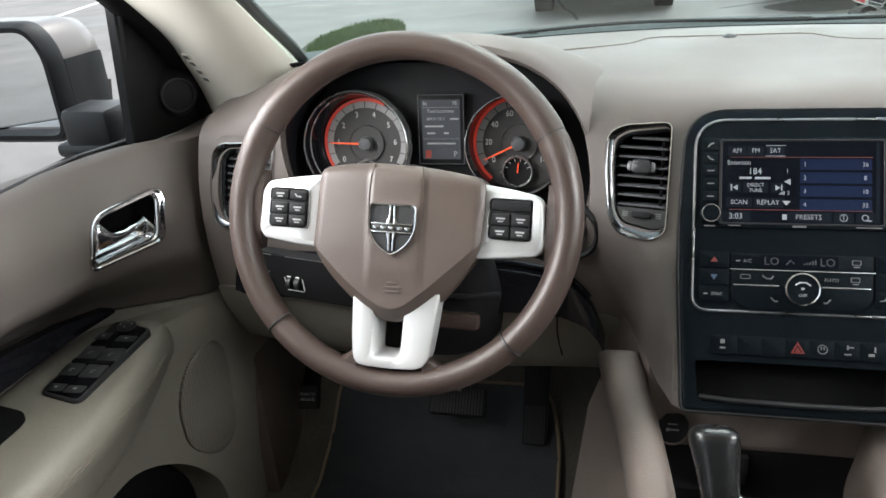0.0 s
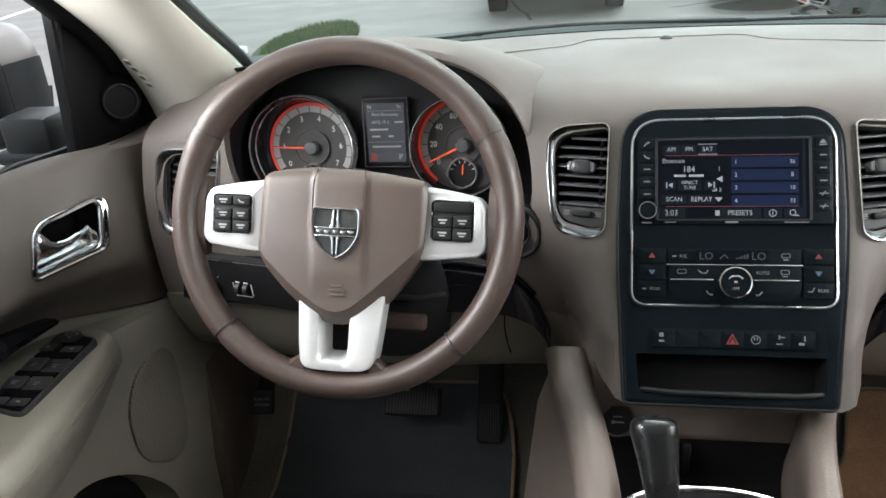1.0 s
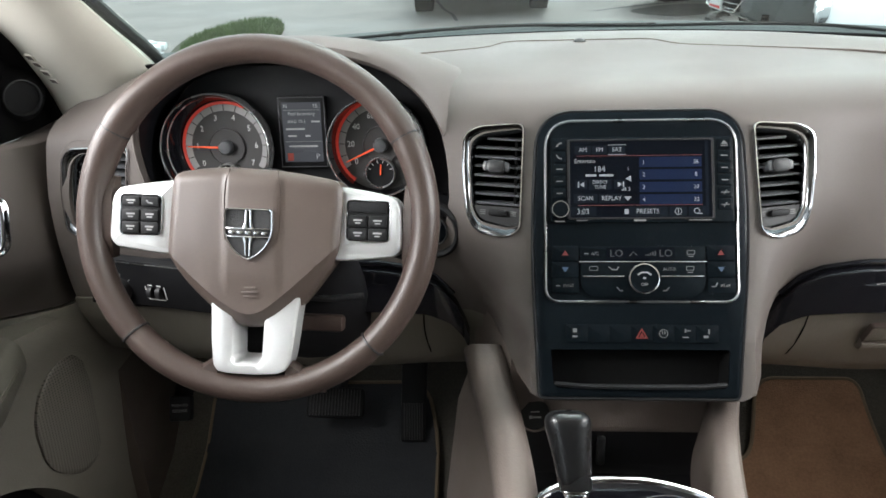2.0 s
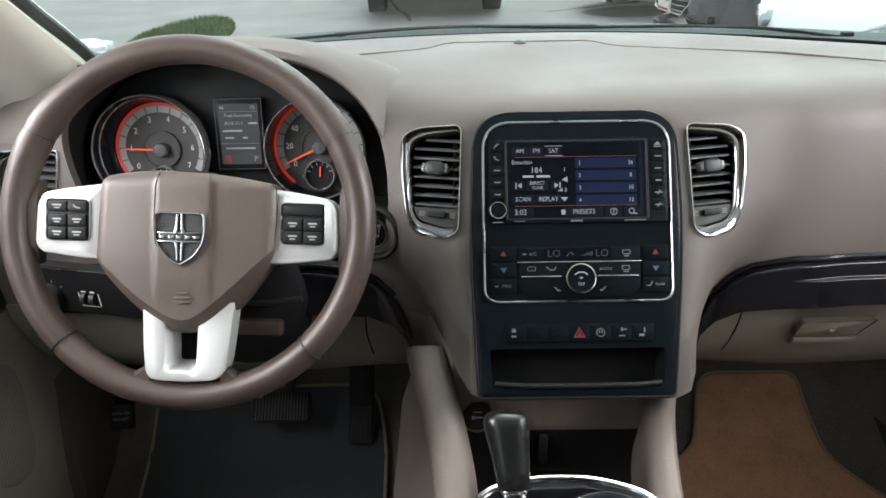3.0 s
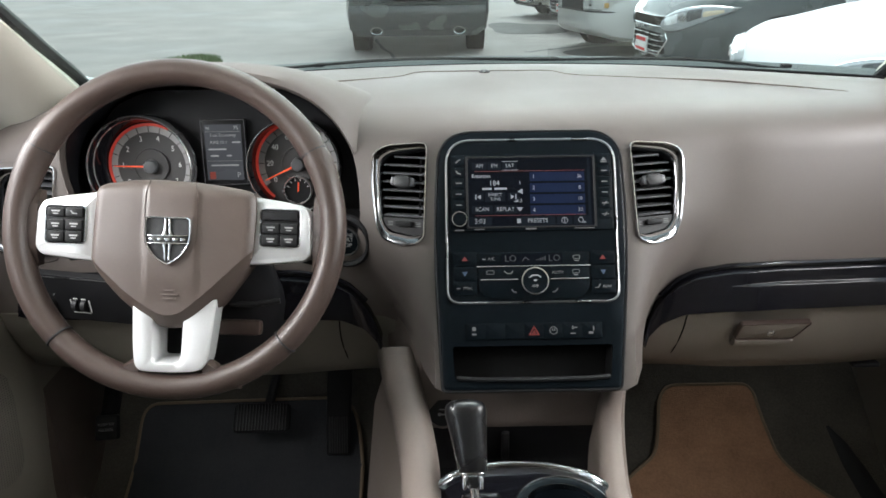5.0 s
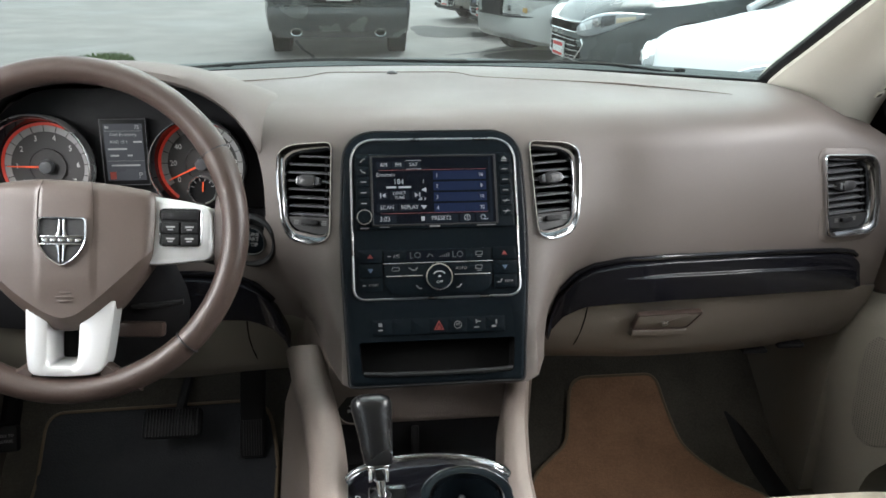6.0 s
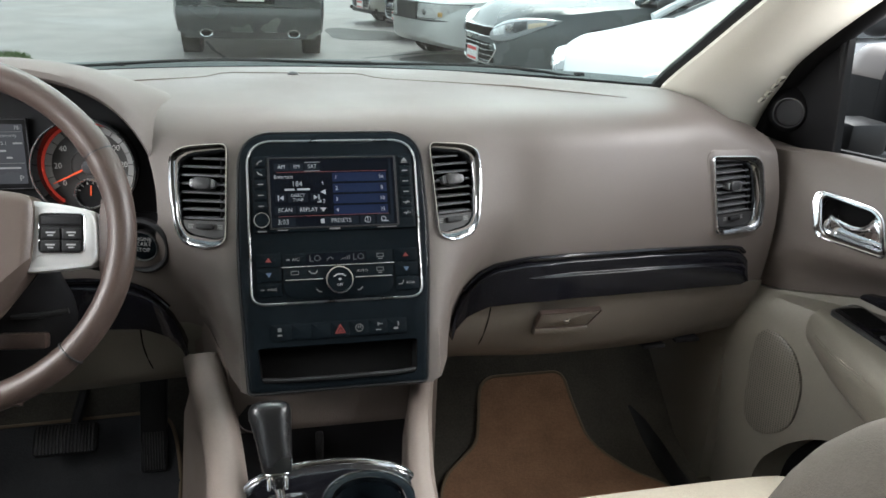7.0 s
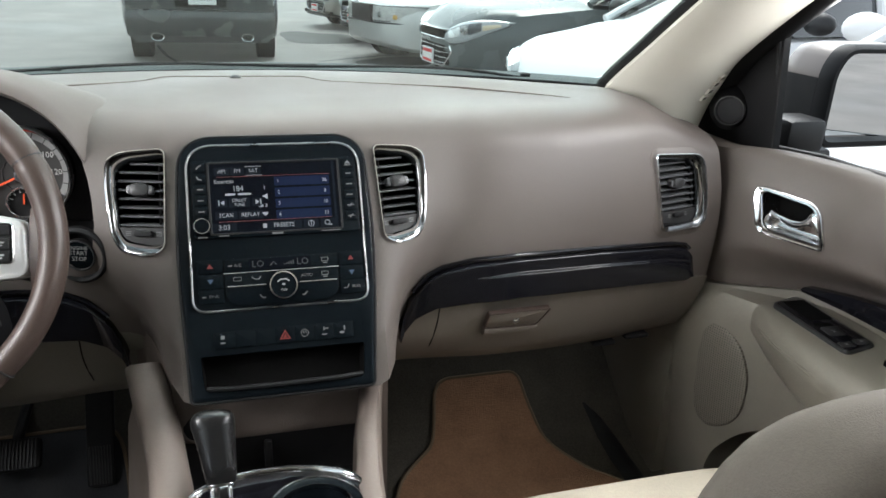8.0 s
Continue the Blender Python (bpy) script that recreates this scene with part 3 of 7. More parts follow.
latch = part("glovebox_latch", join(plate(offset(recess, -0.0016), -0.006, 0.0012, 0.0015),
    loft([[Vector((x, y0 + 0.004 - 0.163 * (x + 0.05), z)) for y0, z in ((0.004, -0.005), (0.003, 0.0022), (-0.002, 0.0036), (-0.008, 0.0026), (-0.011, -0.004))] for x in np.linspace(-0.053, 0.036, 12)])), GLOVEBOX, dash, "brown-grey scooped latch of the glovebox lid", True, DASH_IN @ lower_pose(0.322, 0.890, 0.003))
part("latch_gap", ring_plate(offset(recess, 0.0006), offset(recess, -0.0012), -0.005, 0.0016, 0.0003), LEATHER, latch, "dark gap round the latch")
part("lock", turned([(0.005, 0), (0.005, 0.002), (0.003, 0.003)], 16), STEEL, latch, "small round lock", True, Matrix.Translation((-0.006, 0.0150, 0.0008)))


def groove(path, r=0.0010):
    return tube(path, r, 6)


def low_line(pts):
    out = []
    for x, z in pts:
        y = side_y(x, 0.94) + 0.006
        y += float(np.interp(0.936 - z, [0, 0.021, 0.051, 0.081, 0.106, 0.118], [0, 0.003, 0.012, 0.03, 0.055, 0.085]))
        out.append((x, y - 0.0002, z))
    return out


part("lid_gap", groove(bezier(low_line([(0.206, 0.936), (0.204, 0.905), (0.200, 0.870), (0.196, 0.832)]))), VOID, dash, "", True, DASH_IN)
part("lid_gap", groove(bezier(low_line([(0.668, 0.88), (0.66, 0.86), (0.645, 0.845), (0.62, 0.83)]))), VOID, dash, "", True, DASH_IN)
part("lid_gap", groove(bezier(low_line([(-0.232, 0.936), (-0.232, 0.905), (-0.228, 0.870), (-0.224, 0.832)]))), VOID, dash, "", True, DASH_IN)

for x, w, z in ((0.518, 0.040, 0.791), (0.576, 0.044, 0.798)):
    part("lid_hinge", rbox(w, 0.024, 0.007, 0.003, (x, 1.300, z)), BLACK, dash, "black hinge under the glovebox", True, DASH_IN)

# seam along the top pad
def top_line(x, y):
    k = end_drop(x)
    return (x, y, 1.05 + (1.1938 - 1.05) * k)


seam_pts = [(-0.42, 1.320), (-0.27, 1.388), (-0.172, 1.424), (-0.155, 1.436), (-0.136, 1.466), (-0.118, 1.474), (0.050, 1.472), (0.066, 1.465), (0.082, 1.436), (0.098, 1.423), (0.28, 1.369), (0.37, 1.328), (0.42, 1.302)]
part("pad_seam", tube([top_line(*p) for p in seam_pts], [0.0013] * (len(seam_pts) - 2) + [0.0011, 0.0004], 6), DARK_TAUPE, dash, "dark seam along the top pad", True, DASH_IN)
# light sensor on the top pad
sensor = thing("light_sensor", "small round dark light sensor on the dashboard top", "sensor", Matrix.Translation((-0.034, 1.461, 1.193)))
part("dome", turned([(0.0085, 0), (0.0082, 0.002), (0.0056, 0.0042), (0.0015, 0.0052)], 20), GREY_BLACK, sensor)
part("collar", turned([(0.0108, -0.001), (0.0108, 0.0008), (0.0085, 0.0012)], 20), DARK_TAUPE, sensor)


# ---- air vents ----
def air_vent(at, bezel, hole, near, slats=8):
    t = thing("air_vent", "chrome-framed air vent with dark slats " + near, "air vent", at, "dashboard air vents")
    outer, inner = rpoly(bezel), rpoly(hole)
    if area(outer) < 0:
        outer, inner = list(reversed(outer)), list(reversed(inner))
    follow = face_depth(at)
    flat_face = "door" in near
    bend = (lambda u, v: 0.004) if flat_face else follow
    if flat_face:
        part("surround", loft([lay(offset(outer, 0.012), -0.003, follow), lay(offset(outer, 0.007), 0.0015, lambda u, v: 0.55 * follow(u, v)), lay(offset(outer, 0.002), 0.0020, lambda u, v: 0.15 * follow(u, v)), lay(offset(outer, -0.001), 0.003), lay(offset(outer, -0.001), -0.012)], caps=False), TAUPE, t, "raised taupe surround")
    between = lambda f: [p.lerp(q, f) for p, q in zip(outer, inner)]
    part("bezel_lip", loft([lay(offset(outer, 0.0008), -0.004, bend), lay(offset(outer, 0.0005), 0.0025, bend), lay(offset(outer, -0.0004), 0.0040, bend), lay(offset(outer, -0.0016), 0.0040, bend), lay(offset(outer, -0.0022), 0.0020, bend), lay(offset(outer, -0.0022), -0.004, bend)], ring=True, caps=False), PULL, t, "bright chrome lip")
    part("bezel_band", loft([lay(offset(outer, -0.0021), -0.006, bend), lay(offset(outer, -0.0021), 0.0024, bend), lay(between(0.55), 0.0012, bend), lay(between(0.9), -0.0035, bend), lay(inner, -0.0060, bend), lay(inner, -0.020)], ring=True, caps=False), BAND, t, "smoked chrome band")
    x0, x1 = min(p.x for p in inner), max(p.x for p in inner)
    y0, y1 = min(p.y for p in inner), max(p.y for p in inner)
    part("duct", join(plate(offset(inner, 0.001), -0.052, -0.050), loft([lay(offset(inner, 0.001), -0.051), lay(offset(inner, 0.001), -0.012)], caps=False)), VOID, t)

    def span(y):
        """The vent's left and right edge at a height."""
        xs_ = []
        k = len(inner)
        for i in range(k):
            a, b = inner[i], inner[(i + 1) % k]
            if (a.y - y) * (b.y - y) <= 0 and abs(a.y - b.y) > 1e-9:
                xs_.append(a.x + (b.x - a.x) * (y - a.y) / (b.y - a.y))
        return (min(xs_), max(xs_)) if len(xs_) > 1 else None
    base = y0 + (y1 - y0) * 0.20
    h = base - y0
    low = []
    for f in np.linspace(0.0, 1, 7):
        sp = span(y0 + h * (0.02 + 0.96 * f))
        if sp:
            low.append((sp, y0 + h * (0.02 + 0.96 * f)))
    outl = [Vector((sp[1], y)) for sp, y in low] + [Vector((sp[0], y)) for sp, y in reversed(low)]
    part("foot_plate", plate(ccw(outl), -0.014, -0.0045), GREY_BLACK, t, "charcoal plate with a small thumbwheel")
    sp = span(base - h * 0.35)
    cx = (sp[0] + sp[1]) / 2
    part("thumbwheel", plate(rrect(0.020, 0.0065, 0.003, cx, base - h * 0.35), -0.006, 0.0005, 0.001), BLACK, t)
    for d in (-1, 1):
        part("mark", join(*[rbox(0.006, 0.0010, 0.0004, 0, (cx + d * 0.0165, base - h * 0.35 + q * 0.002, -0.0042)) for q in (-1, 0, 1)]), DIM_INK, t)
    for i in range(slats):
        y = base + (y1 - base) * (i + 0.45) / (slats + 0.15)
        sp = span(y)
        if not sp:
            continue
        w = sp[1] - sp[0] - 0.003
        blade = [(-0.0105, -0.0010), (0.0085, -0.0013), (0.0105, -0.0006), (0.0105, 0.0006), (0.0085, 0.0014), (-0.0105, 0.0010)]
        bm = loft([[Vector((x, b, a)) for a, b in blade] for x in (-w / 2, w / 2)])
        part("slat", bm, SLAT, t, "", True, Matrix.Translation(((sp[0] + sp[1]) / 2, y, -0.0165)) @ pose(0, 0, 0, 13))
    inner_side = 1 if sum(p.x for p in outer) < 0 else -1
    rail = [(span(y)[1] - 0.006 if inner_side > 0 else span(y)[0] + 0.006, y) for y in np.linspace(base + 0.003, y1 - 0.008, 6) if span(y)]
    part("slat_rail", tube([(x, y, -0.009) for x, y in rail], 0.0018, 6), VOID, t, "dark rail that links the slats")
    cy = base + (y1 - base) * 0.52
    sp = span(cy)
    cx = (sp[0] + sp[1]) / 2
    knob = part("knob", plate(rrect(0.020, 0.0145, 0.006, cx, cy), -0.010, 0.003, 0.0025), GREY_BLACK, t)
    for d in (-1, 1):
        part("knob_wing", plate(rrect(0.006, 0.010, 0.003, cx + d * 0.0110, cy), -0.010, 0.0005, 0.001), SLAT, knob, "grey wing of the knob")
    return t


for vent in VENTS:
    air_vent(*vent)

# ---- start button ----
start = thing("start_button", "round black engine start button with a ring bezel", "button", START)
part("housing", loft([lay(circle(r), z) for r, z in ((0.033, -0.004), (0.033, 0.003), (0.030, 0.006), (0.027, 0.004), (0.0245, -0.004), (0.020, -0.004))], caps=True), BLACK, start)
part("button_ring", loft([lay(circle(r), z) for r, z in ((0.0185, -0.004), (0.0185, 0.003), (0.0175, 0.004), (0.0165, 0.003), (0.0165, -0.004))], ring=True, caps=False), GREY_BLACK, start)
part("button", plate(circle(0.0165), -0.004, 0.002, 0.001), SATIN, start)
part("lettering", join(words("ENGINE", 0.0062, 0, 0.0085, 0.0022), words("START", 0.0070, 0, 0.0025, 0.0022), words("STOP", 0.0070, 0, -0.0045, 0.0022)), WHITE_INK, start)

# ---- centre stack ----
stack = thing("centre_stack", "gloss black centre stack with a thin silver frame", "console panel", STACK)
stack_out = ccw(rpoly([(-0.104, 0.226, 0.034), (-0.111, 0.10, 0.2), (-0.104, -0.064, 0.006), (0.094, -0.064, 0.006), (0.108, 0.10, 0.2), (0.103, 0.226, 0.034)], 8))
stack_out = [Vector((p.x, p.y + 0.006 * (1 - (p.x / 0.1) ** 2) * (1 if p.y > 0.15 else 0))) for p in stack_out]
face_in = ccw(rpoly([(-0.096, 0.216, 0.026), (-0.097, 0.034, 0.014), (0.095, 0.034, 0.014), (0.096, 0.216, 0.026)], 8))
face_in = [Vector((p.x, p.y + 0.005 * (1 - (p.x / 0.1) ** 2) * (1 if p.y > 0.15 else -0.6))) for p in face_in]
CUBBY = ccw(rpoly([(-0.093, -0.015, 0.004), (-0.090, -0.054, 0.008), (0.083, -0.054, 0.008), (0.086, -0.015, 0.004)]))
outer_plate = part("surround", plate(stack_out, -0.034, 0.005, 0.004), SATIN, stack)
carve(outer_plate, [cutter(plate(CUBBY, -0.028, 0.05), STACK)])
part("outer_edge", loft([lay(offset(stack_out, d), z) for d, z in ((0.0022, -0.006), (0.0022, 0.002), (0.0010, 0.0036), (-0.0006, 0.0030), (-0.0006, -0.006))], ring=True, caps=False), BLACK, stack, "black outer edge")
part("silver_frame", loft([lay(offset(face_in, d), z) for d, z in ((0.0018, 0.004), (0.0016, 0.0058), (0.0008, 0.0070), (-0.0002, 0.0072), (-0.0010, 0.0064), (-0.0012, 0.004))], ring=True, caps=False), STEEL, stack, "thin satin silver frame")
part("face", plate(offset(face_in, -0.001), 0.0, 0.0056), SATIN, stack)
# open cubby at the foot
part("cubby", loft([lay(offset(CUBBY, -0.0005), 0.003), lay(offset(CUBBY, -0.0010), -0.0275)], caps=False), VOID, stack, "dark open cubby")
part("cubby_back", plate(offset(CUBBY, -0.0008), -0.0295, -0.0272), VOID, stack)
part("cubby_lip", tube([(-0.088, -0.050, 0.003), (-0.062, -0.0515, 0.008), (0.0, -0.052, 0.009), (0.058, -0.0515, 0.008), (0.081, -0.050, 0.003)], 0.0026, 8), BLACK, stack, "rounded lip of the cubby")

# ---- radio ----
radio = thing("radio", "black touch-screen car radio with side buttons, switched on", "radio", STACK @ Matrix.Translation((0, 0.157, 0.0062)))
part("fascia", plate(rrect(0.183, 0.088, 0.003), -0.001, 0.003, 0.001), SATIN, radio)
screen = part("screen", plate(rrect(0.143, 0.0795, 0.002, -0.001, 0.0005), 0.002, 0.0034), LCD, radio, "lit touch screen showing a radio menu")
part("screen_rim", ring_plate(rrect(0.147, 0.0825, 0.002, -0.001, 0.0005), rrect(0.142, 0.0785, 0.002, -0.001, 0.0005), 0.002, 0.0042, 0.0005), BLACK, screen, "black rim round the screen")


def scr(px, py):
    """A place on the screen from shares of its width and height, from the top left."""
    return -0.0715 - 0.001 + 0.141 * px, 0.0395 - 0.0775 * py


def key(px, py, w, h, material):
    x, y = scr(px, py)
    part("screen_key", plate(rrect(0.141 * w, 0.0775 * h, 0.0008, x + 0.0705 * w, y - 0.03875 * h), 0.0034, 0.0037), material, screen)


for i in range(4):
    key(0.50, 0.215 + 0.165 * i, 0.44, 0.135, LCD_BLUE)
for a, w in ((0.04, 0.115), (0.165, 0.105), (0.285, 0.115)):
    key(a, 0.06, w, 0.115, LCD_GREY)
for a, b, w, h in ((0.04, 0.515, 0.085, 0.12), (0.14, 0.505, 0.16, 0.14), (0.32, 0.515, 0.085, 0.12), (0.03, 0.70, 0.17, 0.12), (0.21, 0.70, 0.19, 0.12), (0.0, 0.87, 0.19, 0.125), (0.42, 0.87, 0.275, 0.125), (0.71, 0.87, 0.12, 0.125), (0.845, 0.87, 0.12, 0.125)):
    key(a, b, w, h, LCD_GREY)


def label_on(text, px, py, size, align="CENTER", z=0.0039):
    x, y = scr(px, py)
    return words(text, size * 0.88, x, y, z, align, 0.92)


part("screen_text", join(label_on("AM", 0.098, 0.115, 0.0072), label_on("FM", 0.218, 0.115, 0.0072), label_on("SAT", 0.343, 0.115, 0.0072),
    label_on("Entertain", 0.035, 0.265, 0.0072, "LEFT"), label_on("184", 0.215, 0.375, 0.0100), label_on("DIRECT", 0.22, 0.545, 0.0056), label_on("TUNE", 0.22, 0.61, 0.0056),
    label_on("SCAN", 0.115, 0.76, 0.0074), label_on("REPLAY", 0.30, 0.76, 0.0074), label_on("3:03", 0.095, 0.935, 0.0092), label_on("PRESETS", 0.555, 0.935, 0.0078),
    *[label_on(str(i + 1), 0.53, 0.285 + 0.165 * i, 0.0068) for i in range(4)], *[label_on(v, 0.90, 0.285 + 0.165 * i, 0.0068) for i, v in enumerate(("36", "8", "10", "32"))],
    *[rbox(w, 0.0022, 0.0002, 0, (*[c + d for c, d in zip(scr(0.215, 0.455), (o, 0))], 0.0039)) for o, w in ((-0.0085, 0.011), (0.007, 0.014))],
    words("I", 0.0070, *scr(0.77, 0.935), 0.0039), words("1", 0.0058, *scr(0.42, 0.37), 0.0039), words("3", 0.0058, *scr(0.425, 0.64), 0.0039)), LCD_TEXT, screen, "pale screen lettering")
tri = lambda cx, cy, w, h: flat([(cx - w / 2, cy + h / 2), (cx, cy - h / 2), (cx + w / 2, cy + h / 2)], 0.0039)
for icon in (tri(*scr(0.415, 0.765), 0.0075, 0.0045), rbox(0.0012, 0.006, 0.0002, 0, (*scr(0.065, 0.575), 0.0039)), rbox(0.0012, 0.006, 0.0002, 0, (*scr(0.385, 0.575), 0.0039)),
    flat([(scr(0.075, 0)[0], scr(0, 0.575)[1]), (scr(0.105, 0)[0], scr(0, 0.54)[1]), (scr(0.105, 0)[0], scr(0, 0.61)[1])], 0.0039), flat([(scr(0.375, 0)[0], scr(0, 0.575)[1]), (scr(0.345, 0)[0], scr(0, 0.54)[1]), (scr(0.345, 0)[0], scr(0, 0.61)[1])], 0.0039),
    ring_plate(circle(0.0036, *scr(0.77, 0.935), 20), circle(0.0030, *scr(0.77, 0.935), 20), 0.0037, 0.0040, 0.0001), ring_plate(circle(0.0030, *scr(0.90, 0.93), 20), circle(0.0023, *scr(0.90, 0.93), 20), 0.0037, 0.0040, 0.0001),
    rbox(0.004, 0.001, 0.0003, 0, (scr(0.925, 0)[0], scr(0, 0.965)[1], 0.0039)), flat([(scr(0.40, 0)[0], scr(0, 0.50)[1]), (scr(0.44, 0)[0], scr(0, 0.46)[1]), (scr(0.44, 0)[0], scr(0, 0.54)[1])], 0.0039), rbox(0.004, 0.005, 0.0002, 0, (*scr(0.405, 0.935), 0.0039)),
    *[rbox(0.0012, 0.0012 + 0.001 * i, 0.0002, 0, (scr(0.375 + 0.012 * i, 0)[0], scr(0, 0.65)[1] + 0.0005 * i, 0.0039)) for i in range(3)]):
    part("screen_icon", icon, LCD_TEXT, screen)
part("screen_line", join(rbox(0.125, 0.0005, 0.0002, 0, (*scr(0.50, 0.195), 0.0038)), rbox(0.125, 0.0005, 0.0002, 0, (*scr(0.50, 0.85), 0.0038))), mat("dim_red_line", (0.075, 0.010, 0.009), 0.5, vary=0, relief=0, glow=0.05), screen, "thin red divider lines")
for w, h, px, py in ((0.018, 0.0005, 0.343, 0.05), (0.018, 0.0005, 0.343, 0.18), (0.0030, 0.077, 0.975, 0.5)):
    part("screen_edge", rbox(w, h, 0.0003, 0, (*scr(px, py), 0.0038)), LCD_GREY if h > 0.01 else LCD_TEXT, screen)
for s in (-1, 1):
    for i in range(5 if s < 0 else 6):
        y = 0.036 - 0.0125 * i
        b = part("radio_button", plate(rrect(0.0135, 0.0105, 0.001, s * 0.0825, y), 0.002, 0.0044, 0.0008), SATIN, radio)
        shape = rbox(0.0065, 0.0011, 0.0002, 0, (s * 0.0825, y, 0.0046))
        if i == 0 and s > 0:
            shape = join(flat([(0.0790, y - 0.001), (0.0860, y - 0.001), (0.0825, y + 0.003)], 0.0046), rbox(0.007, 0.0009, 0.0002, 0, (0.0825, y - 0.0025, 0.0046)))
        elif i == 1 and s < 0:
            shape = tube([(-0.0855, y + 0.002, 0.0046), (-0.0835, y - 0.001, 0.0046), (-0.0800, y - 0.002, 0.0046)], 0.0008, 6)
        elif i == 0:
            shape = tube([(-0.0855, y - 0.002, 0.0046), (-0.0825, y + 0.0015, 0.0046), (-0.0800, y + 0.002, 0.0046)], 0.0007, 6)
        elif i > 3 and s > 0:
            shape = join(tube([(0.0785, y, 0.0046), (0.0865, y, 0.0046)], 0.0005, 6), tube([(0.081, y - 0.0022, 0.0046), (0.084, y + 0.0022, 0.0046)], 0.0005, 6))
        part("mark", shape, DIM_INK, b)
vol = part("volume_knob", turned([(0.0098, 0.002), (0.0096, 0.010), (0.0088, 0.012), (0.0060, 0.0125), (0.001, 0.0118)], 28), SATIN, radio, "round volume knob with a bright rim", True, Matrix.Translation((-0.0825, -0.031, 0)))
part("knob_rim", loft([lay(circle(r, 0, 0, 28), z) for r, z in ((0.0090, 0.0112), (0.0086, 0.0124), (0.0078, 0.0124), (0.0076, 0.0115))], ring=True, caps=False), FRAME, vol)
for mark in (rbox(0.011, 0.0010, 0.0003, 0, (-0.060, -0.0418, 0.0032)), rbox(0.022, 0.0009, 0.0003, 0, (0.058, -0.0418, 0.0032)), rbox(0.012, 0.0020, 0.0003, 0, (-0.002, -0.0418, 0.0032)), rbox(0.010, 0.0014, 0.0003, 0, (-0.0825, -0.0425, 0.0032))):
    part("fascia_mark", mark, DIM_INK, radio)

# ---- climate control ----
clim = thing("climate_control", "black climate control panel with a round central knob", "climate control", STACK @ Matrix.Translation((0, 0.062, 0.0058)))
for s in (-1, 1):
    for i in range(3):
        y = 0.020 - 0.0165 * i
        b = part("side_button", plate(rrect(0.027, 0.0155, 0.0015, s * 0.0775, y), -0.001, 0.0022, 0.0006), SATIN, clim)
        if i < 2:
            d = 1 if i == 0 else -1
            part("arrow", flat([(s * 0.0775 - 0.0034, y - d * 0.0022), (s * 0.0775 + 0.0034, y - d * 0.0022), (s * 0.0775, y + d * 0.0030)], 0.0025), HAZARD if i == 0 else BLUE_INK, b, "red arrow" if i == 0 else "blue arrow")
        elif s < 0:
            part("mark", join(words("SYNC", 0.0042, s * 0.0775 + 0.003, y, 0.0024), rbox(0.004, 0.0012, 0.0002, 0, (s * 0.0775 - 0.0075, y, 0.0024))), DIM_INK, b)
        else:
            part("mark", join(words("REAR", 0.0042, s * 0.0775 + 0.004, y, 0.0024), tube([(s * 0.0775 - 0.010, y - 0.001, 0.0024), (s * 0.0775 - 0.006, y - 0.001, 0.0024), (s * 0.0775 - 0.004, y + 0.003, 0.0024)], 0.0005, 6)), DIM_INK, b)
part("display_field", plate(rrect(0.124, 0.0150, 0.0012, 0, 0.0195), -0.001, 0.0022, 0.0006), SATIN, clim)
part("key_field", plate(ccw(rpoly([(-0.062, 0.0105, 0.001), (-0.062, -0.016, 0.008), (-0.050, -0.0255, 0.008), (0.050, -0.0255, 0.008), (0.062, -0.016, 0.008), (0.062, 0.0105, 0.001)])), -0.001, 0.0022, 0.0006), SATIN, clim)
part("display", plate(rrect(0.068, 0.0120, 0.001, -0.002, 0.0195), 0.0022, 0.0028), LCD, clim, "dim climate display")
part("display_text", join(words("LO", 0.0105, -0.026, 0.0195, 0.003), words("LO", 0.0105, 0.023, 0.0195, 0.003), *[rbox(0.0014, 0.001 + 0.0009 * i, 0.0002, 0, (0.003 + 0.0024 * i, 0.0178 + 0.00045 * i, 0.003)) for i in range(5)], tube([(-0.013, 0.017, 0.003), (-0.009, 0.021, 0.003), (-0.006, 0.018, 0.003)], 0.0006, 6)), FAINT_INK, clim)
for sign in (words("A/C", 0.0048, -0.0475, 0.0195, 0.0024), rbox(0.004, 0.0012, 0.0002, 0, (-0.056, 0.0195, 0.0024)), words("AUTO", 0.0046, 0.0265, 0.0035, 0.0024),
    ring_plate(rrect(0.009, 0.0045, 0.0018, -0.049, 0.0045), rrect(0.0078, 0.0034, 0.0012, -0.049, 0.0045), 0.0022, 0.0025, 0.0001), tube([(-0.034, 0.006, 0.0024), (-0.030, 0.003, 0.0024), (-0.026, 0.003, 0.0024), (-0.024, 0.006, 0.0024)], 0.0006, 6),
    ring_plate(rrect(0.008, 0.0045, 0.0010, 0.048, 0.0205), rrect(0.0068, 0.0034, 0.0006, 0.048, 0.0205), 0.0022, 0.0025, 0.0001), rbox(0.005, 0.001, 0.0002, 0, (0.048, 0.0165, 0.0024)),
    ring_plate(rrect(0.008, 0.0045, 0.0010, 0.047, 0.0045), rrect(0.0068, 0.0034, 0.0006, 0.047, 0.0045), 0.0022, 0.0025, 0.0001), rbox(0.005, 0.001, 0.0002, 0, (0.047, 0.0005, 0.0024)),
    tube([(-0.026, -0.0145, 0.0024), (-0.023, -0.018, 0.0024), (-0.020, -0.018, 0.0024)], 0.0008, 6), tube([(0.026, -0.0145, 0.0024), (0.023, -0.018, 0.0024), (0.020, -0.018, 0.0024)], 0.0008, 6)):
    part("print", sign, DIM_INK, clim)
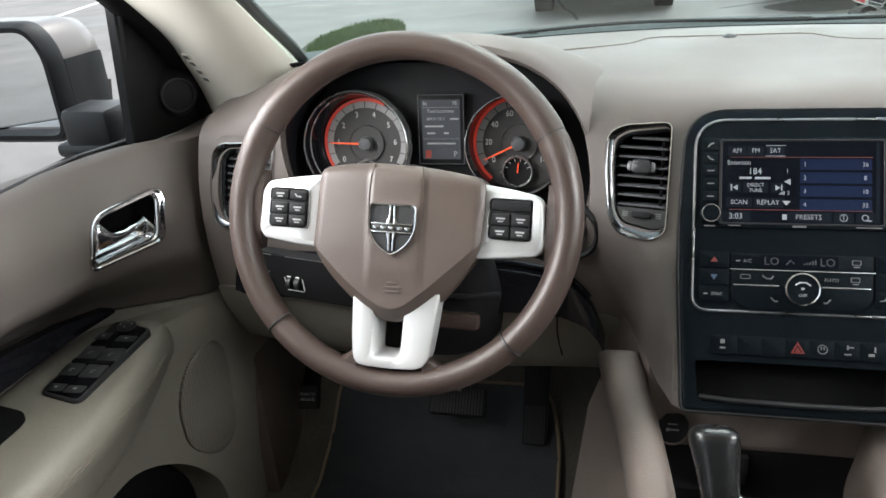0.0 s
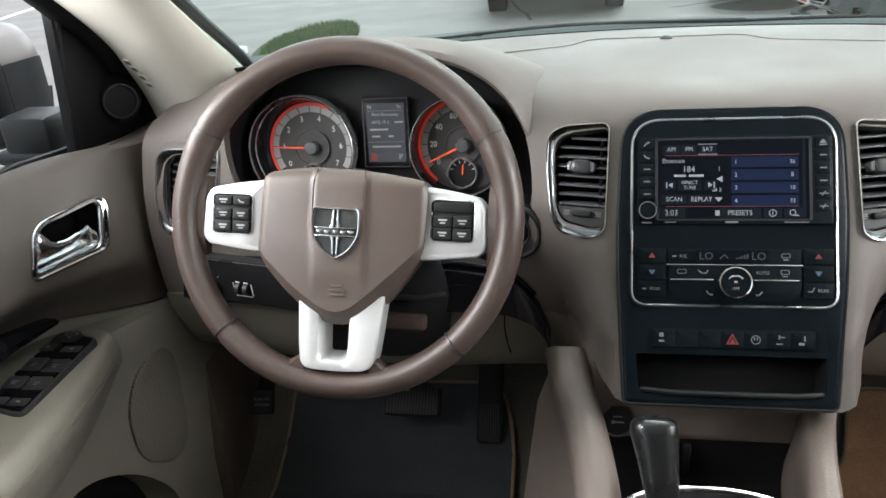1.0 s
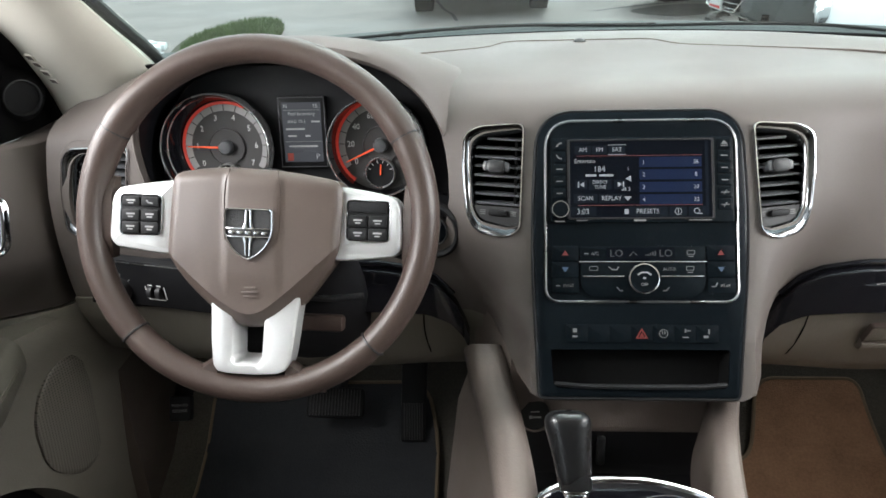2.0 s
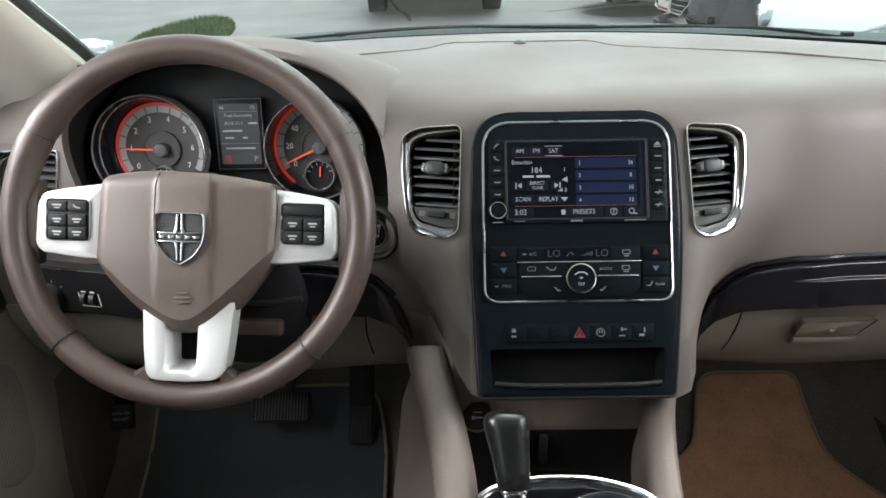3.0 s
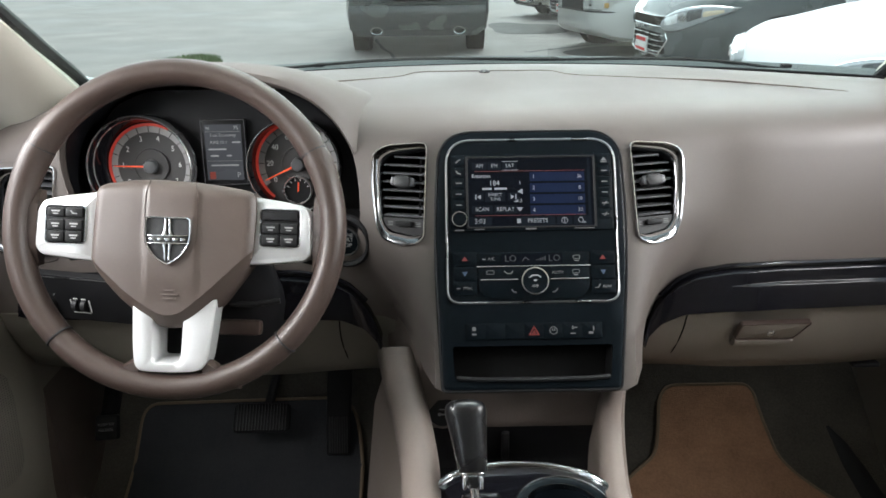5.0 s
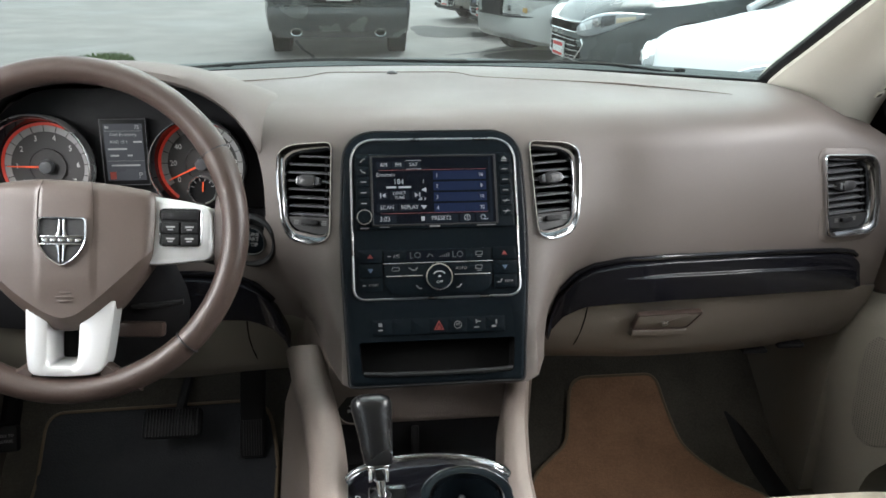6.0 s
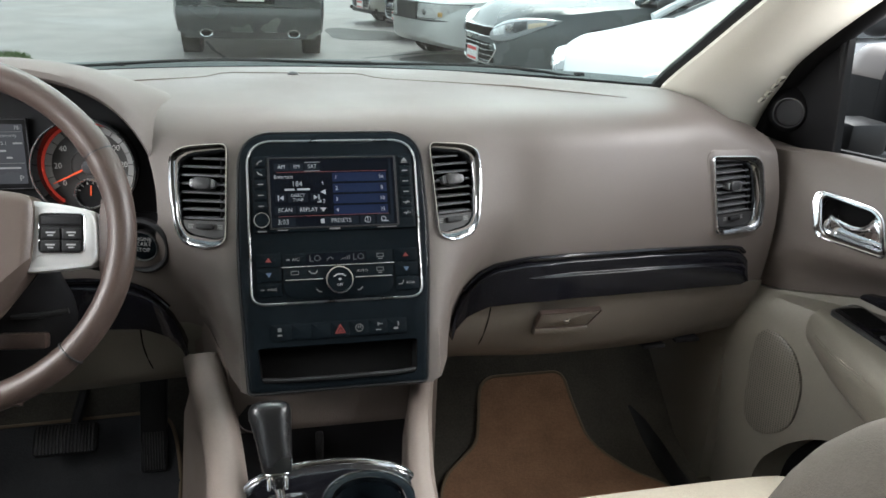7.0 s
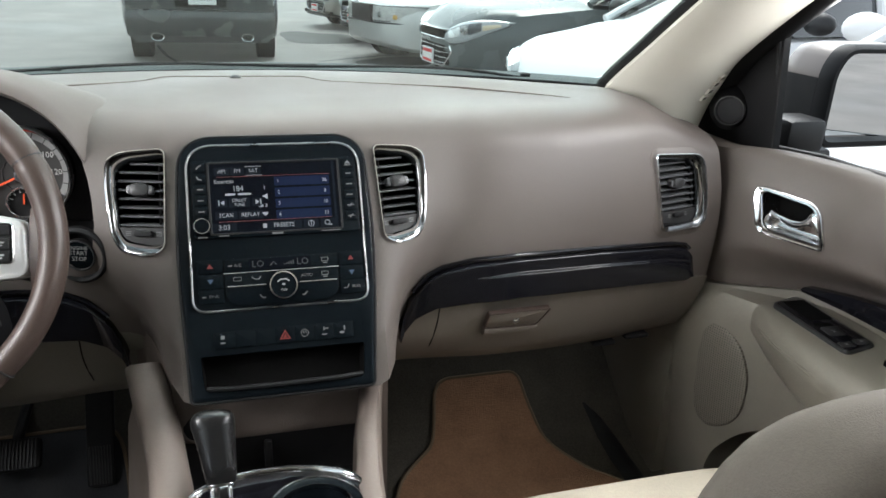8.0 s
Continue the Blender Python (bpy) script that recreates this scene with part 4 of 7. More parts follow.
part("bright_line", join(rbox(0.127, 0.0010, 0.0012, 0.0003, (0, 0.0112, 0.0024)), rbox(0.042, 0.0012, 0.0012, 0.0003, (-0.039, -0.0035, 0.0024)), rbox(0.042, 0.0012, 0.0012, 0.0003, (0.039, -0.0035, 0.0024))), CHROME, clim, "thin chrome lines")
knob = part("knob", turned([(0.0158, 0.0), (0.0158, 0.008), (0.0145, 0.0095), (0.0120, 0.0095), (0.001, 0.0090)], 36), SATIN, clim, "round knob with a chrome rim", True, Matrix.Translation((0, -0.006, 0.001)))
part("knob_rim", loft([lay(circle(r, 0, 0, 36), z) for r, z in ((0.0158, 0.0075), (0.0152, 0.0098), (0.0140, 0.0100), (0.0136, 0.0090))], ring=True, caps=False), CHROME, knob)
part("mark", join(words("OFF", 0.0042, 0, -0.006, 0.0096), tube([(-0.0065, 0.0035, 0.0098), (-0.003, 0.0060, 0.0098), (0.003, 0.0060, 0.0098), (0.0065, 0.0035, 0.0098)], 0.0008, 6), rbox(0.003, 0.002, 0.0003, 0, (0, 0.0005, 0.0096))), WHITE_INK, knob)

# ---- switch row ----
row = thing("switch_row", "row of black push switches with a red hazard triangle", "switch panel", STACK @ Matrix.Translation((-0.002, 0.001, 0.0062)))
part("plate", plate(rrect(0.152, 0.0185, 0.0015), -0.001, 0.0012, 0.0004), SATIN, row)
for i in range(7):
    part("switch", plate(rrect(0.0210, 0.0165, 0.0006, -0.064 + 0.0213 * i, 0), 0.001, 0.0018, 0.0003), SATIN, row)
part("hazard_mark", join(ring_plate([Vector(p) for p in ((-0.0062, -0.005), (0.0062, -0.005), (0.0, 0.0060))], [Vector(p) for p in ((-0.0038, -0.0036), (0.0038, -0.0036), (0.0, 0.0030))], 0.0018, 0.0022, 0.0001), flat([(-0.0026, -0.0033), (0.0026, -0.0033), (0, 0.0014)], 0.0021)), HAZARD, row, "red hazard triangle", False)
for x, y, w, h in ((-0.0665, 0.003, 0.004, 0.004), (-0.0665, -0.003, 0.005, 0.0018), (0.043, 0.003, 0.0015, 0.004), (0.046, 0.003, 0.004, 0.0012), (0.043, -0.0035, 0.006, 0.0012), (0.063, -0.003, 0.005, 0.0024), (0.066, 0.002, 0.0014, 0.005), (0.0203, 0.001, 0.001, 0.003), (0.0228, 0.001, 0.001, 0.003)):
    part("switch_mark", rbox(w, h, 0.0003, 0, (x, y, 0.0020)), DIM_INK, row)
part("switch_mark", ring_plate(circle(0.0044, 0.0215, 0, 20), circle(0.0037, 0.0215, 0, 20), 0.0018, 0.0022, 0.0001), DIM_INK, row)

# ---- instrument cluster ----
GAUGE = basis((-0.378, 1.268, 1.110), (1, 0, 0), (0, 0.16, 1))
cluster = thing("instrument_cluster", "black instrument cluster with two round chrome-ringed gauges", "instrument panel", GAUGE)
part("back_plate", plate(ccw(rpoly([(-0.182, -0.07, 0.02), (0.190, -0.07, 0.02), (0.180, 0.025, 0.05), (0.115, 0.096, 0.08), (-0.110, 0.096, 0.08), (-0.172, 0.025, 0.05)])), -0.012, -0.004), LINING, cluster)
part("foot_panel", plate(ccw(rpoly([(-0.180, -0.115, 0.02), (0.186, -0.115, 0.02), (0.180, -0.055, 0.02), (-0.180, -0.055, 0.02)])), -0.010, 0.000), LINING, cluster)


def polar(r, a, cx=0, cy=0):
    return Vector((cx + r * math.cos(radians(a)), cy + r * math.sin(radians(a))))


def band(r0, r1, a0, a1, z, n=40, cx=0, cy=0):
    pts = [polar(r1, a0 + (a1 - a0) * i / n, cx, cy) for i in range(n + 1)] + [polar(r0, a1 + (a0 - a1) * i / n, cx, cy) for i in range(n + 1)]
    return plate(ccw(pts), z - 0.0004, z)


def gauge(name, x, label, numbers, first, last, needle_at, unit, off, k):
    """A round dial: first and last are the angles of its first and last number."""
    g = part(name, loft([lay(circle(r * k, off, 0, 56), z) for r, z in ((0.0640, 0.006), (0.0645, 0.026), (0.0642, 0.0284), (0.0634, 0.0290), (0.0628, 0.0280), (0.0626, 0.0240))], ring=True, caps=False), RING, cluster, label, True, Matrix.Translation((x, 0.003, 0)))
    if k == 1:
        part("inner_ring", loft([lay(circle(r, 0.8 * off, 0, 56), z) for r, z in ((0.0606, 0.0170), (0.0604, 0.0205), (0.0598, 0.0210), (0.0592, 0.0180))], ring=True, caps=False), RING, g, "thin inner chrome ring")
    part("cone", loft([lay(circle(r, d * off, 0, 56), z) for r, z, d in ((0.0616 * k, 0.0262, 1), (0.0312 * k + 0.0268, 0.013, 0.6), (0.0535, -0.002, 0), (0.0560, -0.004, 0), (0.0625 * k, 0.020, 1))], ring=True, caps=False), PIANO, g, "gloss black inner cone")
    part("dial", plate(circle(0.0545, 0, 0, 56), -0.004, 0.0), DIAL, g, "charcoal dial")
    part("dial_ring", band(0.0425, 0.0500, first, last, 0.0008), DIAL_RING, g, "silver scale ring")
    part("red_ring", band(0.0502, 0.0537, 232, 62, 0.0014), RED, g, "glowing red ring")
    part("hub_disc", loft([lay(circle(r, 0, 0, 40), z) for r, z in ((0.0222, 0.0005), (0.0218, 0.0026), (0.0210, 0.0028), (0.0204, 0.0014), (0.002, 0.0014))], caps=True), DIAL, g)
    n = len(numbers)
    ticks = []
    for i in range((n - 1) * 2 + 1):
        a = first + (last - first) * i / ((n - 1) * 2)
        ticks.append(moved(rbox(0.0075, 0.0008, 0.0004, 0, (0, 0, 0)), Matrix.Translation((*polar(0.0462, a), 0.0014)) @ pose(0, 0, 0, 0, 0, a)))
    part("tick_marks", join(*ticks), BLACK, g)
    part("numerals", join(*[words(v, 0.0098, *polar(0.0355, first + (last - first) * i / (n - 1)), 0.001, "CENTER", 0.9) for i, v in enumerate(numbers) if v]), NUMERAL, g)
    part("unit", words(unit, 0.0050, -0.0175, -0.0345, 0.001), WHITE_INK, g)
    nd = part("needle", plate([Vector(p) for p in ((0, -0.0013), (0.045, -0.0006), (0.045, 0.0006), (0, 0.0013))], 0.0062, 0.0074), NEEDLE, g, "orange needle", True, pose(0, 0, 0, 0, 0, needle_at))
    part("needle_cap", turned([(0.0086, 0.002), (0.0084, 0.0080), (0.0070, 0.0098), (0.001, 0.0106)], 28), SLAT, g, "grey domed cap")
    return g


tacho = gauge("tachometer", -0.087, "chrome-ringed tachometer glowing red", ["0", "1", "2", "3", "4", "5", "6", "7"], 213, -33, 178, "RPM", -0.006, 1)
speedo = gauge("speedometer", 0.0970, "chrome-ringed speedometer glowing red", ["0", "20", "40", "60", "80", "100", "120", "140"], 213, -33, 205, "MPH", -0.002, 0.89)
for gx, gy, who in ((0.0, -0.037, tacho), (-0.0015, -0.0325, speedo)):
    part("small_gauge", loft([lay(circle(r, gx, gy, 36), z) for r, z in ((0.0182, 0.001), (0.0180, 0.0075), (0.0171, 0.0085), (0.0162, 0.0075), (0.0160, 0.001))], ring=True, caps=False), RING, who, "small chrome-ringed gauge")
    part("small_dial", plate(circle(0.0164, gx, gy, 36), 0.0005, 0.0035), BLACK, who)
    part("small_ticks", join(*[moved(rbox(0.0035, 0.0008, 0.0003, 0), Matrix.Translation((*polar(0.0135, 20 + 28 * i, gx, gy), 0.0038)) @ pose(0, 0, 0, 0, 0, 20 + 28 * i)) for i in range(6)]), NUMERAL, who)
    part("small_needle", moved(rbox(0.012, 0.0014, 0.001, 0, (0.004, 0, 0)), Matrix.Translation((gx, gy, 0.005)) @ pose(0, 0, 0, 0, 0, 85)), NEEDLE, who)
disp = part("display", plate(rrect(0.056, 0.083, 0.002, 0, 0.012), 0.001, 0.006, 0.001), BLACK, cluster, "dim grey trip display", True, Matrix.Translation((0.0065, 0.0075, 0)))
part("display_frame", ring_plate(rrect(0.0545, 0.0810, 0.001, 0, 0.012), rrect(0.0530, 0.0795, 0.001, 0, 0.012), 0.005, 0.0066, 0.0002), SLAT, disp)
part("display_glass", plate(rrect(0.0455, 0.069, 0.001, 0, 0.012), 0.005, 0.0066), TRIP, disp)
part("display_text", join(words("N", 0.0060, -0.0185, 0.042, 0.0068), words("75", 0.0062, 0.0165, 0.042, 0.0068), words("Fuel Economy", 0.0056, 0, 0.0335, 0.0068), words("AVG 15.1", 0.0054, -0.006, 0.0245, 0.0068), *[rbox(w, 0.0020, 0.0002, 0, (x, y, 0.0067)) for x, y, w in ((0.016, 0.0245, 0.010), (-0.008, 0.016, 0.022), (-0.012, 0.008, 0.010), (0.006, 0.008, 0.006), (0.0, -0.004, 0.034))], words("P", 0.0095, 0.0165, -0.0165, 0.0068)), WHITE_INK, disp)
part("display_line", rbox(0.043, 0.0006, 0.0002, 0, (0, 0.0378, 0.0068)), DIM_INK, disp)
part("display_line", rbox(0.043, 0.0006, 0.0002, 0, (0, 0.0015, 0.0068)), DIM_INK, disp)
part("display_lamp", rbox(0.007, 0.009, 0.0002, 0, (-0.016, -0.0165, 0.0068)), mat("dull_red_lamp", (0.18, 0.03, 0.02), 0.5, vary=0, relief=0, glow=0.15), disp)

# ---- steering wheel ----
wheel = thing("steering_wheel", "taupe leather steering wheel with satin silver spokes", "steering wheel", WHEEL)
RIM = 0.1585
SEAMS = (150.5, 30.5, 224.5, 315.5)
rim_rows, n = [], 144
for i in range(n):
    a = 360 * i / n
    near = min(min(abs(a - q), 360 - abs(a - q)) for q in SEAMS)
    r = 0.0140 + 0.0012 * math.exp(-((a - 150) / 14) ** 2) + 0.0012 * math.exp(-((a - 30) / 14) ** 2) - 0.0012 * math.exp(-(near / 0.9) ** 2)
    c = Vector((*polar(RIM, a), 0))
    d = Vector((*polar(1, a), 0))
    rim_rows.append([c + d * r * 0.95 * math.cos(2 * math.pi * j / 14) + Vector((0, 0, r * 1.12 * math.sin(2 * math.pi * j / 14))) for j in range(14)])
part("rim", loft(rim_rows, ring=True, caps=False), LEATHER, wheel, "smooth taupe leather rim")
for a in SEAMS:
    m = Matrix.Translation((*polar(RIM, a), 0)) @ pose(0, 0, 0, 90, 0, a)
    part("seam", loft([lay(circle(r, 0, 0, 18, r * 1.13), z) for r, z in ((0.0130, -0.0011), (0.0143, -0.0007), (0.0143, 0.0007), (0.0130, 0.0011))]), GREY_BLACK, wheel, "", True, m)
# leather that runs from the rim to the spokes
for s in (-1, 1):
    part("rim_root", loft([[Vector((s * x, y + dy, z + dz)) for dy, dz in ((-h, 0.002), (-h * 0.5, 0.010), (h * 0.5, 0.010), (h, 0.002), (h, -0.008), (-h, -0.008))] for x, y, h, z in ((0.138, -0.002, 0.038, -0.006), (0.144, -0.002, 0.040, -0.005), (0.151, -0.002, 0.048, -0.004), (0.158, 0, 0.054, -0.005))]), LEATHER, wheel)
pad_out = ccw(rpoly([(0.0830, 0.0375, 0.010), (0.0840, 0.0150, 0.03), (0.0812, -0.0300, 0.012), (0.0620, -0.0575, 0.04), (0.0440, -0.0815, 0.02), (0.0230, -0.0960, 0.015), (0.0064, -0.1000, 0.02), (-0.0120, -0.0995, 0.015), (-0.0300, -0.0898, 0.02), (-0.0600, -0.0630, 0.04), (-0.0770, -0.0400, 0.012), (-0.0742, 0.0100, 0.03), (-0.0725, 0.0405, 0.010), (-0.0300, 0.0478, 0.05), (0.0380, 0.0448, 0.05)], 7))
cx0 = 0.004


# the cover's front face, inside its bevelled lower flanks
pad_face = [Vector((p.x, p.y)) for p in rpoly([(-0.30, 0.20, 0), (-0.30, 0.1685, 0), (-0.0330, -0.0705, 0.03), (0.0040, -0.0910, 0.03), (0.0345, -0.0665, 0.03), (0.30, 0.1900, 0), (0.30, 0.20, 0)], 6) if p.y < 0.195]


def past_face(x, y):
    """How far a place lies below the front face's lower edge."""
    p = Vector((x, y))
    best, side_ = 1.0, 0.0
    for a, b in zip(pad_face, pad_face[1:]):
        d = b - a
        k = min(max((p - a).dot(d) / max(d.length_squared, 1e-12), 0), 1)
        gap = (p - a - d * k).length
        if gap < best:
            best, side_ = gap, d.x * (p.y - a.y) - d.y * (p.x - a.x)
    return best if side_ < 0 else 0.0


def pad_height(x, y):
    u = abs(x - cx0)
    bevel = past_face(x, y)
    panel = 0.0022 * (1 - smooth(0.0240, 0.0268, u)) * smooth(-0.075, -0.045, y)
    return 0.0250 - 0.75 * u * u - 0.9 * max(0, y - 0.03) ** 2 / 0.05 - 0.05 * max(0, -0.03 - y) - 1.05 * bevel + panel


def domed(outline, z0, z1, edge, bulge, rings=9):
    """A cushion: the outline filled towards its middle, over a height field."""
    c = Vector((sum(p.x for p in outline) / len(outline), sum(p.y for p in outline) / len(outline)))
    s = [lay(outline, z0), [Vector((p.x, p.y, z1 - edge + bulge(p.x, p.y))) for p in outline]]
    inner_ = offset(outline, -edge)
    s.append([Vector((p.x, p.y, z1 - edge * 0.3 + bulge(p.x, p.y))) for p in offset(outline, -edge * 0.3)])
    for k in range(rings):
        f = k / rings
        s.append([Vector((q.x, q.y, z1 + bulge(q.x, q.y))) for q in (p.lerp(c, f) for p in inner_)])
    bm = loft(s, caps=False)
    bm.faces.new([bm.verts.new(v) for v in lay(outline, z0)])
    top = bm.verts.new((c.x, c.y, z1 + bulge(c.x, c.y)))
    bmesh.ops.remove_doubles(bm, verts=bm.verts, dist=1e-6)
    return bm


pad_dense = []
for i, p in enumerate(pad_out):
    q = pad_out[(i + 1) % len(pad_out)]
    k = max(1, int((q - p).length / 0.006))
    pad_dense += [p.lerp(q, j / k) for j in range(k)]
part("airbag_cover", cushion_plate(pad_dense, -0.020, pad_height, lambda x, y: 0.007 - 0.003 * smooth(0.02, 0.06, -y), 0.0028, pad_face), PAD, wheel, "padded taupe airbag cover")
# emblem: a plain shield with a cross
SHIELD = [(-0.0215, 0.0205, 0.004), (0.0215, 0.0205, 0.004), (0.0222, -0.004, 0.012), (0.0120, -0.0190, 0.012), (0, -0.0258, 0.003), (-0.0120, -0.0190, 0.012), (-0.0222, -0.004, 0.012)]
sh = ccw(rpoly(SHIELD))
emb = part("emblem", plate(sh, -0.003, 0.0006), MESH_DARK, wheel, "chrome shield badge on a dark mesh ground", True, Matrix.Translation((cx0 - 0.0015, -0.0105, 0.0284)))
part("badge_rim", loft([lay([p * k for p in sh], z) for k, z in ((1.03, -0.003), (1.03, 0.0016), (1.0, 0.0028), (0.955, 0.0026), (0.925, 0.0012), (0.925, 0.0)) ], ring=True, caps=False), PULL, emb, "polished rim")
for d in (-1, 1):
    part("badge_cross", plate(ccw([Vector((d * x, y)) for x, y in ((0.0008, 0.0190), (0.0030, 0.0190), (0.0034, 0.0080), (0.0052, 0.0030), (0.0012, 0.0030))]), 0.0, 0.0020, 0.0004), PULL, emb)
    part("badge_cross", plate(ccw([Vector((d * x, y)) for x, y in ((0.0012, -0.0055), (0.0052, -0.0055), (0.0034, -0.0105), (0.0026, -0.0215), (0.0008, -0.0215))]), 0.0, 0.0020, 0.0004), PULL, emb)
    part("badge_band", rbox(0.0385, 0.0012, 0.0022, 0.0004, (0, -0.0012 + d * 0.0037, 0.0012)), PULL, emb, "thin chrome edge of the band")
part("badge_field", rbox(0.0375, 0.0062, 0.0016, 0.0004, (0, -0.0012, 0.0006)), GREY_BLACK, emb, "plain dark band")
for k in range(5):
    part("badge_mark", rbox(0.0050, 0.0026, 0.0008, 0.0003, (-0.0150 + 0.0075 * k, -0.0012, 0.0016)), PULL, emb, "small chrome oblong")
for d in (-1, 1):
    part("pad_seam", tube([(cx0 + d * x, y, pad_height(cx0 + d * x, y) + 0.0001) for x, y in ((0.0222, 0.0455), (0.0246, 0.034), (0.0254, 0.022), (0.0256, 0.006), (0.0252, -0.008), (0.0240, -0.020))], [0.0006, 0.0006, 0.0006, 0.0006, 0.0005, 0.0002], 6), LEATHER, wheel, "dark seam in the cover")
# warning relief on the cover
part("relief_mark", join(rbox(0.002, 0.010, 0.0006, 0.0002, (cx0, -0.050, 0)), rbox(0.010, 0.0016, 0.0006, 0.0002, (cx0, -0.0615, 0)), rbox(0.016, 0.0016, 0.0006, 0.0002, (cx0, -0.0655, 0)), rbox(0.013, 0.0016, 0.0006, 0.0002, (cx0, -0.0695, 0))), PAD, wheel, "faint moulded warning marks", True, Matrix.Translation((0, 0, 0.0248)))


def spoke_side(s):
    o = ccw(rpoly([(s * 0.068, 0.0350, 0.002), (s * 0.107, 0.0300, 0.03), (s * 0.1310, 0.0255, 0.010), (s * 0.1370, 0.0160, 0.010), (s * 0.1390, -0.0215, 0.010), (s * 0.1325, -0.0295, 0.012), (s * 0.0900, -0.0345, 0.02), (s * 0.068, -0.0350, 0.002)], 6))
    sp = part("spoke", plate(o, -0.016, 0.0115, 0.004, lambda x, y: -0.10 * max(0, abs(x) - 0.08) ** 2 / 0.06), SILVER, wheel, "satin silver spoke")
    cx, cy = (-0.1050, 0.0010) if s < 0 else (0.1072, 0.0028)
    sw = part("switch_pad", plate(rrect(0.0385, 0.0360, 0.004, cx, cy), 0.006, 0.0118, 0.001), BLACK, wheel, "black switch pad")
    part("pad_rim", ring_plate(rrect(0.0405, 0.0380, 0.005, cx, cy), rrect(0.0380, 0.0355, 0.004, cx, cy), 0.006, 0.0128, 0.0006), FRAME, sw)
    pair = [(cx + d * 0.0090, cy + y, 0.0165, 0.0105) for y in (-0.0005, -0.0120) for d in (-1, 1)]
    cells = ([(cx - 0.0090, cy + 0.0120, 0.0168, 0.0088), (cx + 0.0090, cy + 0.0120, 0.0168, 0.0088)] if s < 0 else [(cx, cy + 0.0120, 0.0350, 0.0090)]) + pair
    for i, (x, y, w, h) in enumerate(cells):
        b = part("button", plate(rrect(w, h, 0.0018, x, y), 0.011, 0.0142, 0.0010), BLACK, sw)
        if w < 0.03:
            part("mark", join(rbox(0.008, 0.0015, 0.0003, 0, (x, y + 0.001, 0.0143)), rbox(0.005, 0.0012, 0.0003, 0, (x, y - 0.0016, 0.0143))), WHITE_INK, b) if i != 1 or s > 0 else part("mark", tube([(x - 0.003, y + 0.0015, 0.0143), (x - 0.001, y - 0.001, 0.0143), (x + 0.003, y - 0.0015, 0.0143)], 0.0007, 6), WHITE_INK, b)
    return sp


spoke_side(-1), spoke_side(1)
def evenly(pts, n):
    """n places at even steps along a line of places."""
    pts = [Vector(q) for q in pts]
    run = np.concatenate([[0], np.cumsum([(b - a).length for a, b in zip(pts, pts[1:])])])
    return [Vector([float(np.interp(v, run, [q[i] for q in pts])) for i in range(2)]) for v in np.linspace(0, run[-1], n)]


spoke_out = evenly([(-0.0365, -0.070), (-0.0355, -0.112), (-0.0338, -0.1320), (-0.0322, -0.1378), (-0.0280, -0.1415), (-0.0200, -0.1428), (0.0041, -0.1432), (0.0270, -0.1418), (0.0338, -0.1390), (0.0378, -0.1330), (0.0398, -0.1260), (0.0425, -0.105), (0.0465, -0.070)], 60)
spoke_in = evenly([(-0.0158, -0.070), (-0.0156, -0.110), (-0.0154, -0.1300), (-0.0140, -0.1330), (-0.0110, -0.1338), (0.0080, -0.1338), (0.0112, -0.1328), (0.0126, -0.1300), (0.0136, -0.110), (0.0145, -0.070)], 60)
SLOT_MID = Vector((-0.001, -0.105))
rows_ = []
for q, r in zip(spoke_out, spoke_in):
    deep = r + Vector(((SLOT_MID.x - r.x) * 0.42, max(0, -0.112 - r.y) * 0.30))
    rows_.append([Vector((v.x, v.y, z)) for v, z in ((q, -0.014), (q, 0.0108), (q.lerp(r, 0.04), 0.0121), (q.lerp(r, 0.10), 0.0125), (q.lerp(r, 0.90), 0.0125), (q.lerp(r, 0.98), 0.0119), (r.lerp(deep, 0.1), 0.0095), (deep, -0.013))])
lower_spoke = part("lower_spoke", loft(rows_), SILVER, wheel, "satin silver split lower spoke")
# leather that swells up beside the lower spoke
for d, x in ((-1, -0.0345), (1, 0.0375)):
    part("rim_root", loft([[Vector((x + d * a, y, z)) for y, z in ((-0.1600, -0.004), (-0.1560, 0.0085), (top - 0.004, 0.0080), (top, 0.0020), (top - 0.001, -0.008), (-0.160, -0.008))] for a, top in ((-0.004, -0.1290), (0.003, -0.1310), (0.008, -0.1345), (0.015, -0.1385), (0.024, -0.1425), (0.032, -0.1450))]), LEATHER, wheel)
slot = ccw([q.copy() for q in spoke_in])
part("slot_back", plate(offset(slot, 0.002), -0.0155, -0.0135), VOID, lower_spoke)

# ---- steering column ----
col = thing("steering_column", "charcoal steering column shroud with black stalks", "steering column", WHEEL @ Matrix.Translation((0.004, 0, -0.03)))
part("shroud", loft([[Vector((x * w, (y * w * 0.85) - 0.02 - 0.03 * k, -0.03 - 0.045 * k)) for x, y in [(math.cos(2 * math.pi * i / 20) * 0.075, math.sin(2 * math.pi * i / 20) * 0.062) for i in range(20)]] for k, w in ((0, 0.9), (1, 1.0), (2, 1.05), (3, 1.05))]), BLACK, col)
part("boss", turned([(0.045, -0.03), (0.05, 0.01), (0.04, 0.02)], 24), BLACK, col)
for s in (-1, 1):
    part("stalk", tube([(s * 0.05, -0.015, -0.03), (s * 0.10, -0.020, -0.028), (s * 0.135, -0.026, -0.022)], [0.009, 0.008, 0.0105], 10), BLACK, col)
part("tilt_lever_plate", rbox(0.048, 0.017, 0.02, 0.004, (0.041, -0.106, -0.058)), LEATHER, col, "brown lower piece of the shroud")
